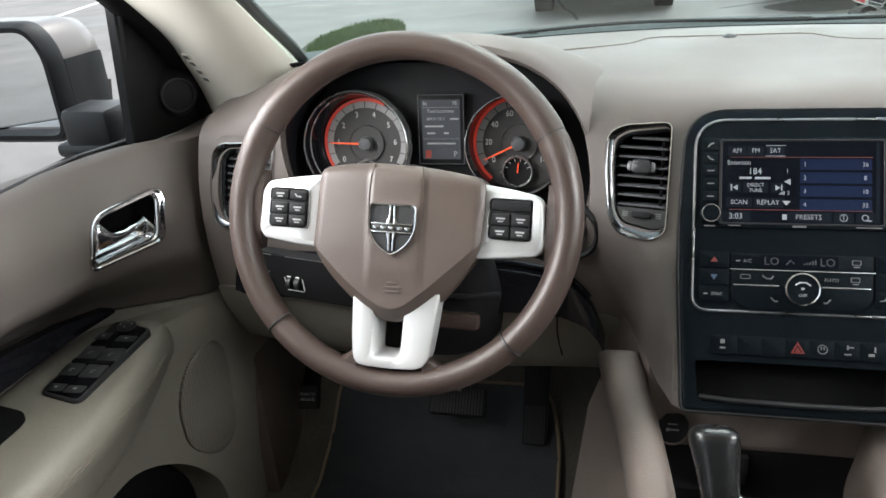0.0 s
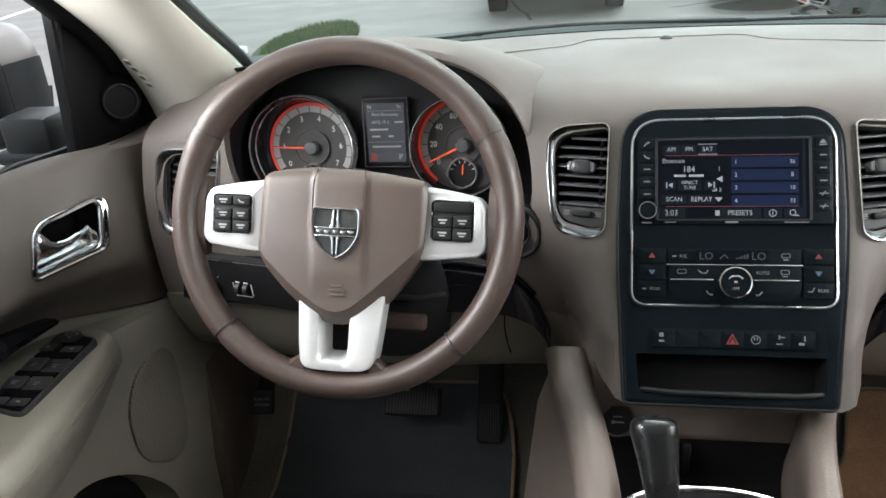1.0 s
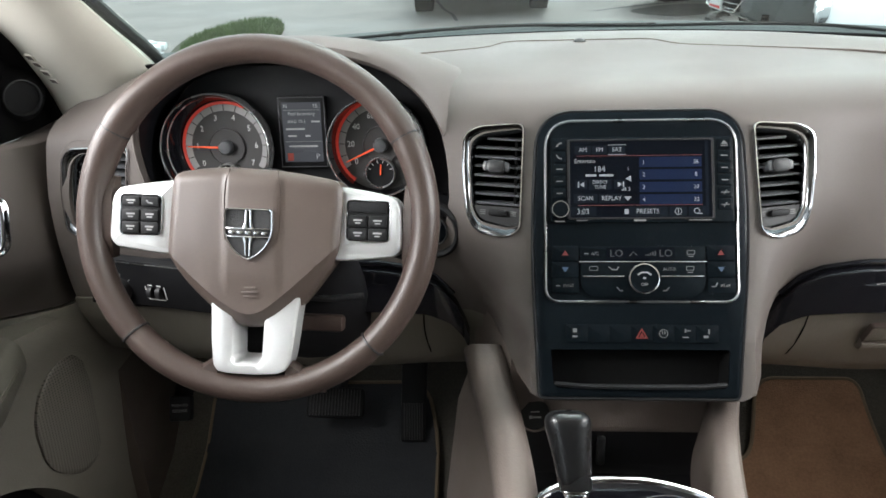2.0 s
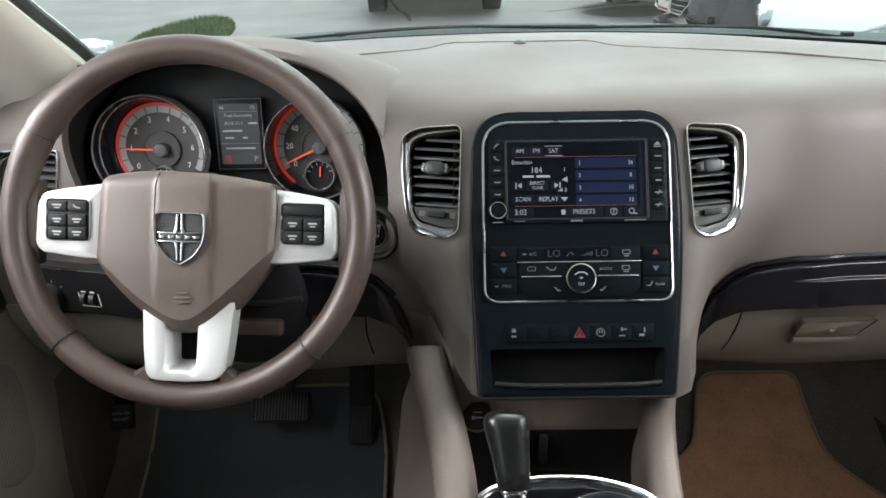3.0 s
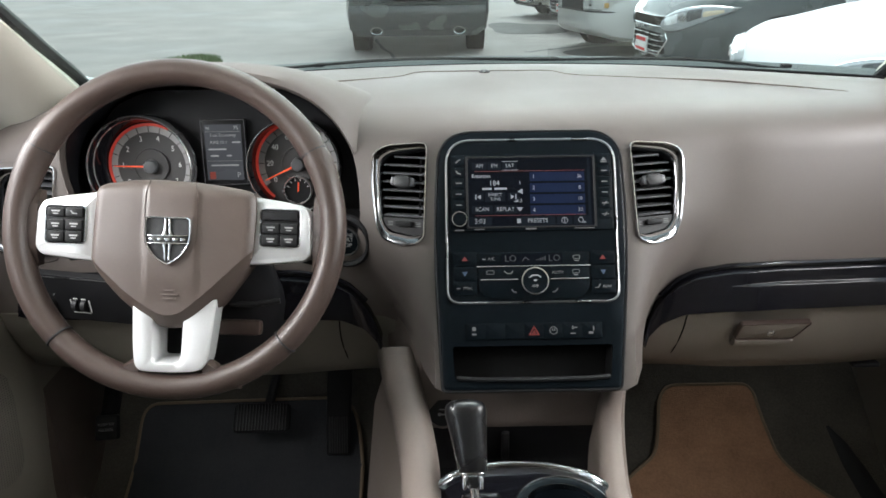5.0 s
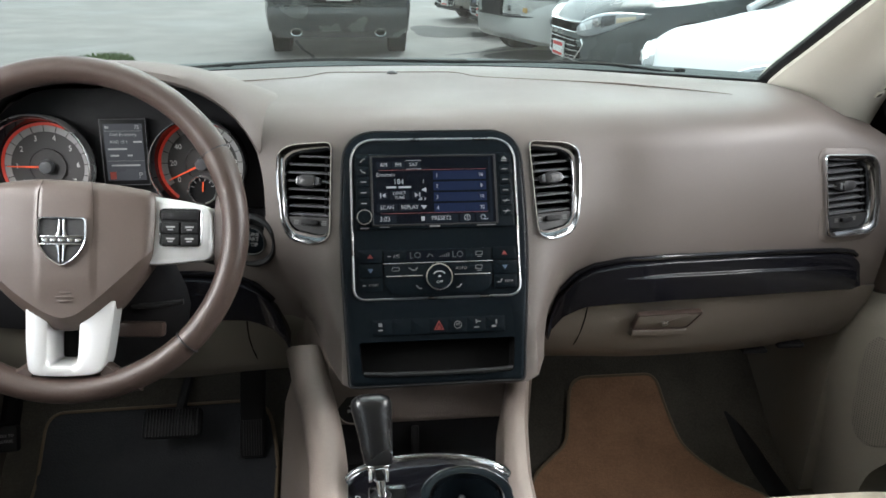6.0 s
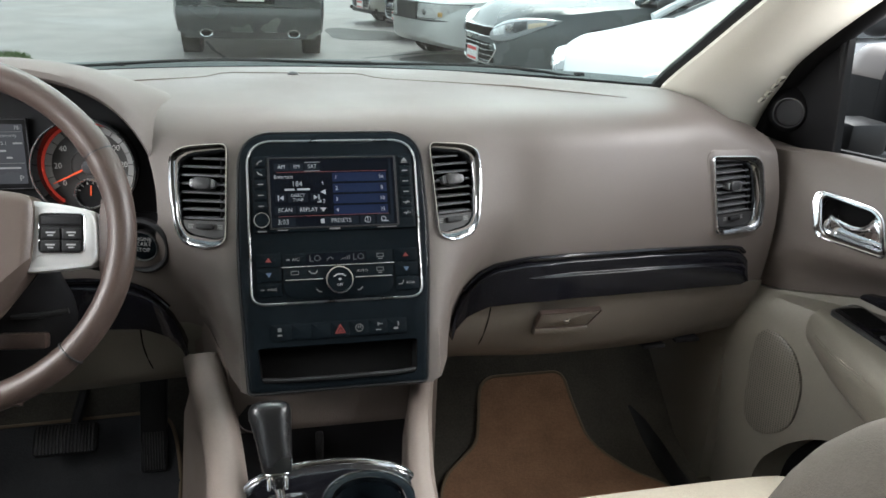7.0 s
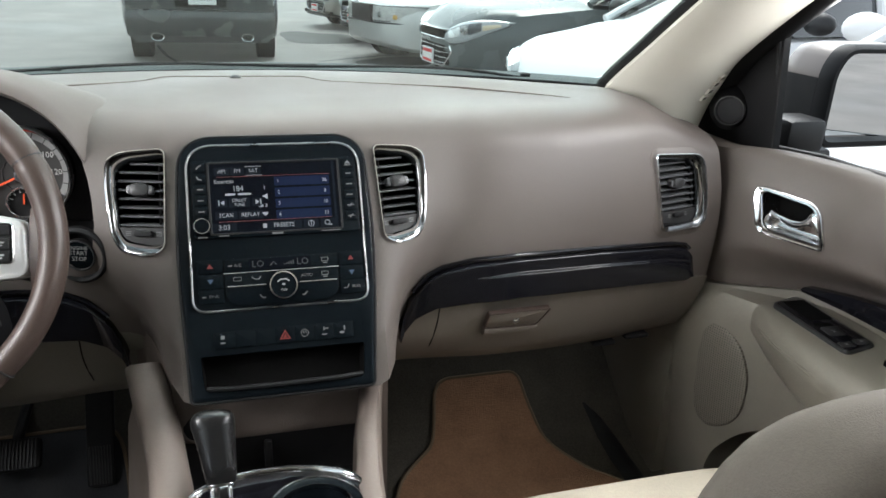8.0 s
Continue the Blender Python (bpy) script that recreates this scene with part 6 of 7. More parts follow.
    # loudspeaker grille
    gm = basis((X(door_x(1.25) - 0.014), 1.25, 0.728), (0.33, -s, 0), (0, 0, 1))
    o = ccw(rpoly([(-0.062, 0.020, 0.05), (-0.052, -0.062, 0.05), (0.0, -0.108, 0.06), (0.058, -0.060, 0.06), (0.066, 0.030, 0.06), (0.040, 0.090, 0.05), (-0.018, 0.108, 0.05)], 7))
    if s < 0:
        o = ccw([Vector((-p.x, p.y)) for p in o])
    gmid = sum(o, Vector((0, 0))) / len(o)
    gslope = (door_x(1.27) - door_x(1.23)) / 0.04

    def gbend(u, v):
        y = 1.25 - s * u / math.hypot(1, 0.33)
        lean = float(np.interp(0.728 + v, *LEAN_OUT))
        return (door_x(1.25) + gslope * (y - 1.25)) - door_x(y) + 0.95 * (0.005 - lean)
    part("speaker_grille", loft([lay(offset(o, d_), z_, gbend) for d_, z_ in ((0, -0.006), (0, 0.0004), (-0.002, 0.0016), (-0.010, 0.0024))] + [lay([p.lerp(gmid, f) for p in offset(o, -0.010)], 0.0026, gbend) for f in (0.25, 0.5, 0.75, 0.96)]), GRILLE, d, "beige pierced loudspeaker grille", True, inv @ gm)
    # black corner with the tweeter
    sail = ccw(rpoly([(1.275, 1.106, 0.004), (1.478, 1.088, 0.01), (1.468, 1.125, 0.03), (1.440, 1.178, 0.05), (1.390, 1.228, 0.05), (1.325, 1.280, 0.03), (1.300, 1.300, 0.01)]))
    sm = Matrix(((0, 0, -s, X(DOOR - 0.010)), (1, 0, 0, 0), (0, 1, 0, 0), (0, 0, 0, 1)))
    sl = part("corner_cover", plate(sail, -0.008, 0.004, 0.003), BLACK, d, "matt black mirror corner with a tweeter", True, inv @ sm)
    axis = Vector((-s * 0.74, -0.66, 0.10)).normalized()
    tm = basis(Vector((X(0.750), 1.366, 1.153)), Vector((0, 0, 1)).cross(axis), (0, 0, 1))
    tw = part("tweeter", loft([lay(circle(r, 0, 0, 36), z) for r, z in ((0.044, -0.048), (0.035, -0.026), (0.027, -0.010), (0.0245, -0.002), (0.0235, 0.0005), (0.0212, -0.0005), (0.0204, -0.004), (0.001, -0.0045))]), BLACK, sl, "round tweeter pod", True, (inv @ sm).inverted() @ inv @ tm)
    part("tweeter_ring", loft([lay(circle(r, 0, 0, 36), z) for r, z in ((0.0244, -0.001), (0.0238, 0.0012), (0.0224, 0.0014), (0.0214, -0.0005))], ring=True, caps=False), GREY_BLACK, tw)
    # window frame and seals
    inner, outer = pillar_lines(s)
    fr = bezier([(X(DOOR + 0.020), 1.490, 1.030), (X(DOOR + 0.002), 1.470, 1.100), (X(DOOR - 0.010), 1.420, 1.190), (X(DOOR - 0.020), 1.300, 1.30), (X(DOOR - 0.045), 0.95, 1.50), (X(DOOR - 0.075), 0.70, 1.61), (X(DOOR - 0.085), 0.2, 1.645), (X(DOOR - 0.085), -0.2, 1.645)], 40)
    part("window_frame", tube(fr, 0.026, 10), BLACK, d, "black window frame", True, inv)
    part("frame_post", tube([(X(DOOR + 0.000), 1.283, 1.10), (X(DOOR - 0.008), 1.296, 1.20), (X(DOOR - 0.018), 1.310, 1.31)], 0.005, 8), BLACK, d, "black upright post", True, inv)
    part("belt_seal", tube([(X(DOOR + 0.016), 0.2, 1.116), (X(DOOR + 0.016), 1.20, 1.115), (X(DOOR + 0.014), 1.30, 1.106)], 0.0050, 8), BLACK, d, "black rubber window seal", True, inv)
    g = part("window_glass", loft([[Vector((X(DOOR + 0.030 - b * 0.16), y, 1.09 + b * 0.52)) for b in (0, 1)] + [Vector((X(DOOR + 0.034 - b * 0.16), y, 1.09 + b * 0.52)) for b in (1, 0)] for y in (0.0, 0.6, 0.78)]), GLASS, d, "clear side window glass", True, inv)
    g.visible_shadow = False
    return d


car_door(-1), car_door(1)


# ---- door mirrors ----
def door_mirror(s):
    m = thing("door_mirror", "taupe and black outside mirror showing the car's flank and the yard", "mirror", Matrix.Translation((MID + s * 1.0, 1.45, 1.15)), "door mirrors")
    o = ccw(rpoly([(-0.025, -0.075, 0.03), (0.20, -0.075, 0.04), (0.215, 0.075, 0.05), (0.16, 0.100, 0.04), (0.0, 0.100, 0.04), (-0.025, 0.06, 0.03)], 6))
    if s < 0:
        o = ccw([Vector((-p.x, p.y)) for p in o])
    back = lambda d, y: [Vector((p.x, y, p.y)) for p in offset(o, d)]
    part("shell", loft([back(-0.016, 0.062), back(-0.014, -0.010), back(0.000, -0.015), back(0.002, 0.045), back(-0.005, 0.080), back(-0.03, 0.115), back(-0.06, 0.128)]), BODY_GREY, m, "metallic taupe painted shell")
    part("inner_rim", loft([back(0.003, -0.015), back(0.003, -0.036), back(-0.003, -0.046), back(-0.010, -0.046), back(-0.013, -0.02)], ring=True, caps=False), BLACK, m, "black plastic rim")
    slant = lambda y: [Vector((p.x, y + (0.203 - s * p.x) * math.tan(radians(20)), p.y)) for p in offset(o, -0.012)]
    part("mirror_glass", loft([slant(-0.044), slant(-0.041)]), MIRROR, m, "silvered mirror glass")
    rim_o = offset(o, 0.003)
    start = min(range(len(rim_o)), key=lambda k: (rim_o[k] - Vector((s * 0.11, -0.08))).length)
    run = [rim_o[(start + (-1 if s > 0 else 1) * k) % len(rim_o)] for k in range(len(rim_o))]
    run = evenly([q for q in run[:len(run) // 2] if q.y < 0.05 and s * q.x < 0.12], 20)
    inward = Vector((s * 0.09, 0.0))
    part("lower_cover", loft([[Vector((q.x, -0.014, q.y)), Vector((q.x, 0.040, q.y)), Vector((q.x, 0.062, q.y)), Vector((*(q.lerp(inward, 0.06)), 0)).xzy + Vector((0, 0.084, 0)), Vector((*(q.lerp(inward, 0.10)), 0)).xzy + Vector((0, 0.080, 0)), Vector((*(q.lerp(inward, 0.05)), 0)).xzy + Vector((0, -0.013, 0))] for q in run]), BLACK, m, "dark plastic lower cover of the shell")
    part("foot", join(rbox(0.078, 0.075, 0.060, 0.012, (-s * 0.092, -0.055, -0.044)), rbox(0.17, 0.075, 0.022, 0.008, (-s * 0.120, -0.055, -0.076))), GREY_BLACK, m, "black mirror foot")
    return m


door_mirror(-1), door_mirror(1)

# ---- pedals, mats, release handle ----
brake = thing("brake_pedal", "black rubber brake pedal with ribs", "pedal", basis((-0.415, 1.440, 0.616), (1, 0, 0), (0, 0.72, 0.7)))
part("pad", plate(rrect(0.098, 0.050, 0.010), -0.008, 0.0, 0.004), BLACK, brake)
for i in range(17):
    part("rib", rbox(0.0024, 0.044, 0.003, 0, (-0.042 + 0.0052 * i, 0, 0.001)), GREY_BLACK, brake, "", False)
part("arm", tube([(0.0, 0.0, -0.012), (0.0, 0.03, -0.05), (0.0, 0.16, -0.14), (0.0, 0.36, -0.16)], 0.009, 8), BLACK, brake)
gas = thing("accelerator_pedal", "black accelerator pedal with a ribbed foot", "pedal", basis((-0.287, 1.475, 0.600), (1, 0, 0), (0, 0.45, 0.9)))
part("pad", plate(ccw(rpoly([(-0.023, -0.075, 0.006), (0.019, -0.075, 0.006), (0.024, 0.085, 0.008), (-0.020, 0.085, 0.008)])), -0.012, 0.0, 0.003), BLACK, gas)
for i in range(8):
    part("rib", rbox(0.0024, 0.062, 0.003, 0, (-0.0165 + 0.0044 * i, -0.040, 0.001)), GREY_BLACK, gas, "", False)
part("arm", tube([(0.0, 0.05, -0.012), (0.01, 0.16, -0.02), (0.012, 0.30, -0.03)], 0.012, 8), BLACK, gas)
rel = thing("brake_release", "black parking brake pedal marked push to release", "pedal", basis((-0.672, 1.415, 0.618), (1, 0.1, 0), (0, 0.55, 0.85)))
part("pad", plate(rrect(0.036, 0.042, 0.005), -0.016, 0.0, 0.003), BLACK, rel)
part("lettering", join(words("PUSH TO", 0.0066, 0, 0.005, 0.0005), words("RELEASE", 0.0066, 0, -0.004, 0.0005)), WHITE_INK, rel)
part("arm", tube([(0, 0.02, -0.02), (0, 0.12, -0.06), (0, 0.26, -0.08)], 0.016, 8), BLACK, rel)


def on_floor(y):
    return float(np.interp(y, (-1.6, 1.36, 1.44, 1.72, 1.80), (0.47, 0.47, 0.50, 0.72, 0.95)))


def floor_mat(outline, lift, material, edge_material, name, label):
    t = thing(name, label, "floor mat")
    k = len(outline)
    dense = []
    for i, p in enumerate(outline):
        q = outline[(i + 1) % k]
        n_ = max(1, int((q - p).length / 0.02))
        dense += [p.lerp(q, j / n_) for j in range(n_)]
    bm = bmesh.new()
    bm.faces.new([bm.verts.new((p.x, p.y, 0)) for p in dense])
    for y in np.arange(0.7, 1.75, 0.03):
        bmesh.ops.bisect_plane(bm, geom=bm.verts[:] + bm.edges[:] + bm.faces[:], plane_co=(0, y, 0), plane_no=(0, 1, 0))
    for v in bm.verts:
        v.co.z = on_floor(v.co.y) + lift
    ext = bmesh.ops.extrude_face_region(bm, geom=bm.faces[:])
    for v in ext["geom"]:
        if isinstance(v, bmesh.types.BMVert):
            v.co.z += 0.008
    part("sheet", bm, material, t)
    part("binding", tube([(p.x, p.y, on_floor(p.y) + lift + 0.006) for p in dense], 0.0036, 6, closed=True), edge_material, t, "stitched edge binding")
    return t


floor_mat(ccw(rpoly([(0.306, 1.546, 0.05), (0.290, 1.480, 0.06), (0.280, 1.448, 0.03), (0.190, 1.380, 0.05), (0.185, 0.95, 0.05), (0.640, 0.95, 0.05), (0.640, 1.28, 0.08), (0.500, 1.420, 0.06), (0.482, 1.500, 0.05), (0.478, 1.546, 0.05)], 6)), 0.008, MAT_TAN, PIPING, "floor_mat", "tan carpet floor mat with a stitched edge in the passenger footwell")
floor_mat(ccw(rpoly([(-0.652, 1.53, 0.03), (-0.632, 0.90, 0.05), (-0.238, 0.90, 0.05), (-0.246, 1.46, 0.04), (-0.268, 1.535, 0.04)], 6)), 0.010, MAT_BLACK, PIPING, "floor_mat", "black rubber floor mat with a tan edge in the driver's footwell")

# a tapering black strip stands in for the soft shade beside the sill
structure("sill_shade_strip", loft([[Vector((x + a * k, y, on_floor(y) + b * k)) for a, b in ((-0.020, 0.0), (-0.013, 0.005), (0.0, 0.007), (0.014, 0.006), (0.022, 0.0))] for x, y, k in ((0.660, 0.90, 1), (0.652, 1.15, 1), (0.647, 1.25, 1), (0.642, 1.32, 1), (0.638, 1.38, 1), (0.631, 1.43, 0.9), (0.620, 1.465, 0.6), (0.606, 1.490, 0.15))]), BLACK, "black strip standing in for the shade along the door sill", "trim")

# ---- passenger seat ----
seat = thing("passenger_seat", "passenger seat with cream leather cushion and taupe backrest", "car seat", Matrix.Translation((0.41, 0.8, 0.47)))
SEAT_IN = Matrix.Translation((-0.41, -0.8, -0.47))


def cushion(rows_):
    return loft([[Vector((cx + w * math.copysign(abs(math.cos(a)) ** 0.45, math.cos(a)), y, cz + h * math.copysign(abs(math.sin(a)) ** 0.45, math.sin(a)))) for a in np.linspace(0, 2 * math.pi, 40, endpoint=False)] for cx, w, y, cz, h in rows_])


part("seat_cushion", cushion([(0.42, 0.235, 0.55, 0.63, 0.07), (0.42, 0.245, 0.75, 0.635, 0.075), (0.42, 0.245, 0.95, 0.648, 0.075), (0.42, 0.24, 1.02, 0.650, 0.068), (0.42, 0.225, 1.06, 0.66, 0.05), (0.42, 0.20, 1.08, 0.655, 0.025)]), SEAT, seat, "cream leather cushion", True, SEAT_IN)
part("seat_base", rbox(0.40, 0.42, 0.13, 0.03, (0.42, 0.78, 0.535)), DARK_TAUPE, seat, "", True, SEAT_IN)
BACK = ((0.62, 0.420, 0.205, 0.665, 0.06), (0.75, 0.420, 0.212, 0.655, 0.07), (0.95, 0.420, 0.212, 0.630, 0.072), (1.045, 0.420, 0.203, 0.617, 0.070), (1.070, 0.420, 0.196, 0.614, 0.066), (1.090, 0.420, 0.187, 0.612, 0.060), (1.108, 0.420, 0.174, 0.610, 0.050), (1.120, 0.420, 0.158, 0.609, 0.040), (1.130, 0.420, 0.130, 0.608, 0.026), (1.136, 0.420, 0.08, 0.608, 0.012))


def back_ring(z, cx, w, cy, t_):
    return [Vector((cx + w * math.copysign(abs(math.cos(a)) ** 0.5, math.cos(a)), cy + t_ * math.copysign(abs(math.sin(a)) ** 0.6, math.sin(a)), z)) for a in np.linspace(0, 2 * math.pi, 40, endpoint=False)]


part("backrest", loft([back_ring(*r) for r in BACK]), SEAT_BACK, seat, "taupe backrest", True, SEAT_IN)

# ---- outside: cowl, wipers, bonnet ----
cowl = [[Vector((x, top_y(x) + 0.035 + dy, 1.178 + dz)) for dy, dz in ((0.0, -0.012), (0.008, 0.004), (0.035, 0.006), (0.07, 0.008), (0.11, 0.004), (0.11, -0.05), (0.0, -0.05))] for x in np.linspace(MID - 0.63, MID + 0.625, 41)]
COWL = mat("weathered_cowl_plastic", (0.105, 0.118, 0.120), 0.8, grain=300, relief=0.3, vary=0.25, stain=9, spec=0.12)
structure("cowl", loft(cowl), COWL, "weathered grey plastic cowl under the windscreen", "cowl")
for x in (-0.30, 0.10, 0.45):
    nz = thing("washer_nozzle", "small black washer nozzle on the cowl", "nozzle", Matrix.Translation((x, top_y(x) + 0.075, 1.182)), "washer nozzles")
    part("body", rbox(0.016, 0.014, 0.010, 0.003, (0, 0, 0.003)), BLACK, nz)


def wiper(x0, x1, lift):
    w = thing("wiper", "black windscreen wiper lying along the cowl", "wiper", Matrix.Translation(((x0 + x1) / 2, top_y((x0 + x1) / 2) + 0.06, 1.185)), "wipers")
    inv = Matrix.Translation((-(x0 + x1) / 2, -top_y((x0 + x1) / 2) - 0.06, -1.185))
    line = [(x, top_y(x) + 0.075 - 0.02 * math.sin(math.pi * t), 1.186 + 0.006 * math.sin(math.pi * min(1, t * 1.15)) ** 2 - 0.06 * max(0, x - 0.36) + lift) for t, x in ((i / 16, x0 + (x1 - x0) * i / 16) for i in range(17))]
    part("blade", tube(line, [0.0014 + 0.0014 * math.sin(math.pi * (i + 0.5) / 17) for i in range(17)], 6), BLACK, w, "", True, inv)
    part("arm", tube([(x, y + 0.014, z - 0.002) for x, y, z in line[:11]], [0.0042 - 0.0002 * i for i in range(11)], 6, flat=0.5), BLACK, w, "", True, inv)
    return w


wiper(0.10, -0.50, 0.0), wiper(0.52, -0.02, 0.0)
structure("bonnet", loft([[Vector((MID + x, y, z - 0.035 * (x / 0.8) ** 2)) for x in np.linspace(-0.80, 0.80, 17)] + [Vector((MID + x, y, z - 0.10)) for x in np.linspace(0.80, -0.80, 17)] for y, z in ((1.70, 1.090), (1.80, 1.092), (2.1, 1.050), (2.5, 0.975), (2.7, 0.91), (2.78, 0.82))]), BODY_GREY, "metallic taupe bonnet beyond the windscreen", "bonnet")

# ---- outside: the yard ----
asphalt = bpy.data.materials.new("wet_asphalt")
asphalt.use_nodes = True
an, al = asphalt.node_tree.nodes, asphalt.node_tree.links
ab = an["Principled BSDF"]
co = an.new("ShaderNodeTexCoord")
n1, n2, n3 = (an.new("ShaderNodeTexNoise") for _ in range(3))
for nd, sc in ((n1, 0.45), (n2, 1.3), (n3, 90.0)):
    nd.inputs["Scale"].default_value, nd.inputs["Detail"].default_value = sc, 6
    al.new(co.outputs["Object"], nd.inputs[0])
n1.inputs["Distortion"].default_value, n2.inputs["Distortion"].default_value = 0.35, 0.5
ramp = an.new("ShaderNodeValToRGB")
ramp.color_ramp.elements[0].position, ramp.color_ramp.elements[0].color = 0.36, (0.128, 0.117, 0.110, 1)
ramp.color_ramp.elements[1].position, ramp.color_ramp.elements[1].color = 0.66, (0.240, 0.219, 0.206, 1)
mixa = an.new("ShaderNodeMath")
mixa.operation = "MULTIPLY_ADD"
mixa.inputs[1].default_value = 0.38
al.new(n2.outputs[0], mixa.inputs[0])
half = an.new("ShaderNodeMath")
half.operation = "MULTIPLY"
half.inputs[1].default_value = 0.62
al.new(n1.outputs[0], half.inputs[0]), al.new(half.outputs[0], mixa.inputs[2])
al.new(mixa.outputs[0], ramp.inputs[0]), al.new(ramp.outputs[0], ab.inputs["Base Color"])
wet = an.new("ShaderNodeMapRange")
wet.inputs[1].default_value, wet.inputs[2].default_value, wet.inputs[3].default_value, wet.inputs[4].default_value = 0.36, 0.52, 0.55, 0.75
al.new(n1.outputs[0], wet.inputs[0]), al.new(wet.outputs[0], ab.inputs["Roughness"])
bmp = an.new("ShaderNodeBump")
bmp.inputs["Strength"].default_value, bmp.inputs["Distance"].default_value = 0.25, 0.006
al.new(n3.outputs[0], bmp.inputs["Height"]), al.new(bmp.outputs[0], ab.inputs["Normal"])
g = bmesh.new()
for p in ((-900, -900), (900, -900), (900, 900), (-900, 900)):
    g.verts.new((*p, 0))
g.faces.new(g.verts)
structure("ground", g, asphalt, "wet grey asphalt of a car yard", "ground", False)
structure("painted_line", loft([[Vector((x + d, y, z)) for d, z in ((-0.08, 0.001), (-0.08, 0.004), (0.08, 0.004), (0.08, 0.001))] for x, y in ((-10.30, 12.8), (-11.1, 15.3), (-12.5, 19.8))]), mat("worn_white_paint", (0.70, 0.68, 0.66), 0.7, vary=0.25, grain=60, relief=0.2, stain=5), "worn white painted line on the asphalt", "road marking", False)
# wet patches: the water's dark reflection is put into a matt base colour
PUDDLE = mat("puddle_painted_dark", (0.050, 0.050, 0.048), 0.70, vary=0.25, relief=0, stain=3, spec=0.2)
SNOW = mat("old_ice", (0.75, 0.78, 0.78), 0.45, vary=0.15, grain=40, relief=0.5)
def blob(r, seed, n=30, flatten=0.5, rough=0.35):
    rnd = random.Random(seed)
    ph = [rnd.uniform(0, 6.28) for _ in range(6)]
    return [Vector((r * (1 + rough * sum(math.sin(k * a + ph[k]) / (k + 1) for k in range(1, 6))) * math.cos(a), flatten * r * (1 + rough * sum(math.sin(k * a + ph[k]) / (k + 1) for k in range(1, 6))) * math.sin(a))) for a in np.linspace(0, 2 * math.pi, n, endpoint=False)]


for i, (x, y, r, f) in enumerate(((1.50, 14.3, 0.72, 1.35), (2.45, 10.95, 0.70, 0.75))):
    pd = thing("puddle", "shallow wet patch with a dark reflection painted into its colour", "puddle", Matrix.Translation((x, y, 0.003)), "puddles")
    part("water", plate(blob(r, 10 + i, flatten=f), 0.0, 0.002), PUDDLE, pd)

def crack(line, width):
    rows_ = [[Vector((x + a * width, y, z)) for a, z in ((-1, 0.001), (-0.6, 0.004), (0.6, 0.004), (1, 0.001))] for x, y in line]
    return loft(rows_)


TAR = mat("dark_tar", (0.035, 0.035, 0.035), 0.7, vary=0.2, grain=60, relief=0.3)
for line, width in (([(-1.01, 12.7), (-0.985, 12.45), (-0.90, 11.95), (-0.84, 11.55), (-0.775, 11.29), (-0.68, 10.94), (-0.60, 10.3)], 0.025), ([(1.20, 10.90), (1.45, 11.08), (1.684, 11.24), (1.86, 11.36), (2.065, 11.51), (2.597, 11.81)], 0.05)):
    structure("asphalt_crack", crack(line, width), TAR, "dark tarred crack across the asphalt", "road crack", False)

# grass island with melting ice at its edge
gb = bmesh.new()
rnd = random.Random(4)
for _ in range(9000):
    a, r = rnd.uniform(0, 6.283), math.sqrt(rnd.random())
    x, y = -3.17 + 0.50 * r * math.cos(a) - 0.10 * r * math.sin(a), 9.33 + 1.45 * r * math.sin(a)
    h, w, t = rnd.uniform(0.03, 0.10), rnd.uniform(0.006, 0.014), rnd.uniform(0, 6.283)
    dx, dy = w * math.cos(t), w * math.sin(t)
    lx, ly = rnd.uniform(-0.04, 0.04), rnd.uniform(-0.04, 0.04)
    v = [gb.verts.new(p) for p in ((x - dx, y - dy, 0), (x + dx, y + dy, 0), (x + lx, y + ly, h))]
    gb.faces.new(v)
GRASS = mat("grass", (0.095, 0.145, 0.050), 0.8, vary=0.4, grain=30, relief=0, stain=3)
tagged(part("grass", gb, GRASS, None, "", False), "short green grass island at the edge of the asphalt", "grass", "", "stuff")
kb = thing("kerb_island", "low grass bank edged by old ice", "kerb", Matrix.Translation((-3.22, 9.33, 0)))
part("soil", plate([Vector((0.55 * p.x - 0.10 * p.y, 1.5 * p.y)) for p in blob(1.0, 5, 40, 1.0, 0.06)], 0.0, 0.02, 0.01), mat("soil", (0.05, 0.055, 0.03), 0.95, vary=0.3, grain=40, relief=0.6, stain=4), kb)
rnd = random.Random(8)
for i in range(34):
    a = rnd.uniform(3.3, 5.6)
    lump = thing("ice_lump", "small lump of old white ice", "ice", Matrix.Translation((-3.32 + 0.7 * math.cos(a) + rnd.uniform(-0.2, 0.2), 9.33 + 1.65 * math.sin(a) + rnd.uniform(-0.3, 0.2), 0.0)), "ice lumps")
    s_ = rnd.uniform(0.05, 0.16)
    part("lump", domed(blob(s_, 100 + i, 14, 0.7, 0.4), 0.0, s_ * 0.4, s_ * 0.15, lambda x, y: 0.0, 3), SNOW, lump)


# ---- outside: parked cars ----
def paint(name, color, metal=0.3, coat=0.12, spec=0.35, rough=0.40):
    return mat(name, color, rough, metal, vary=0.06, grain=3000, relief=0.0, stain=2, coat=coat, spec=spec)


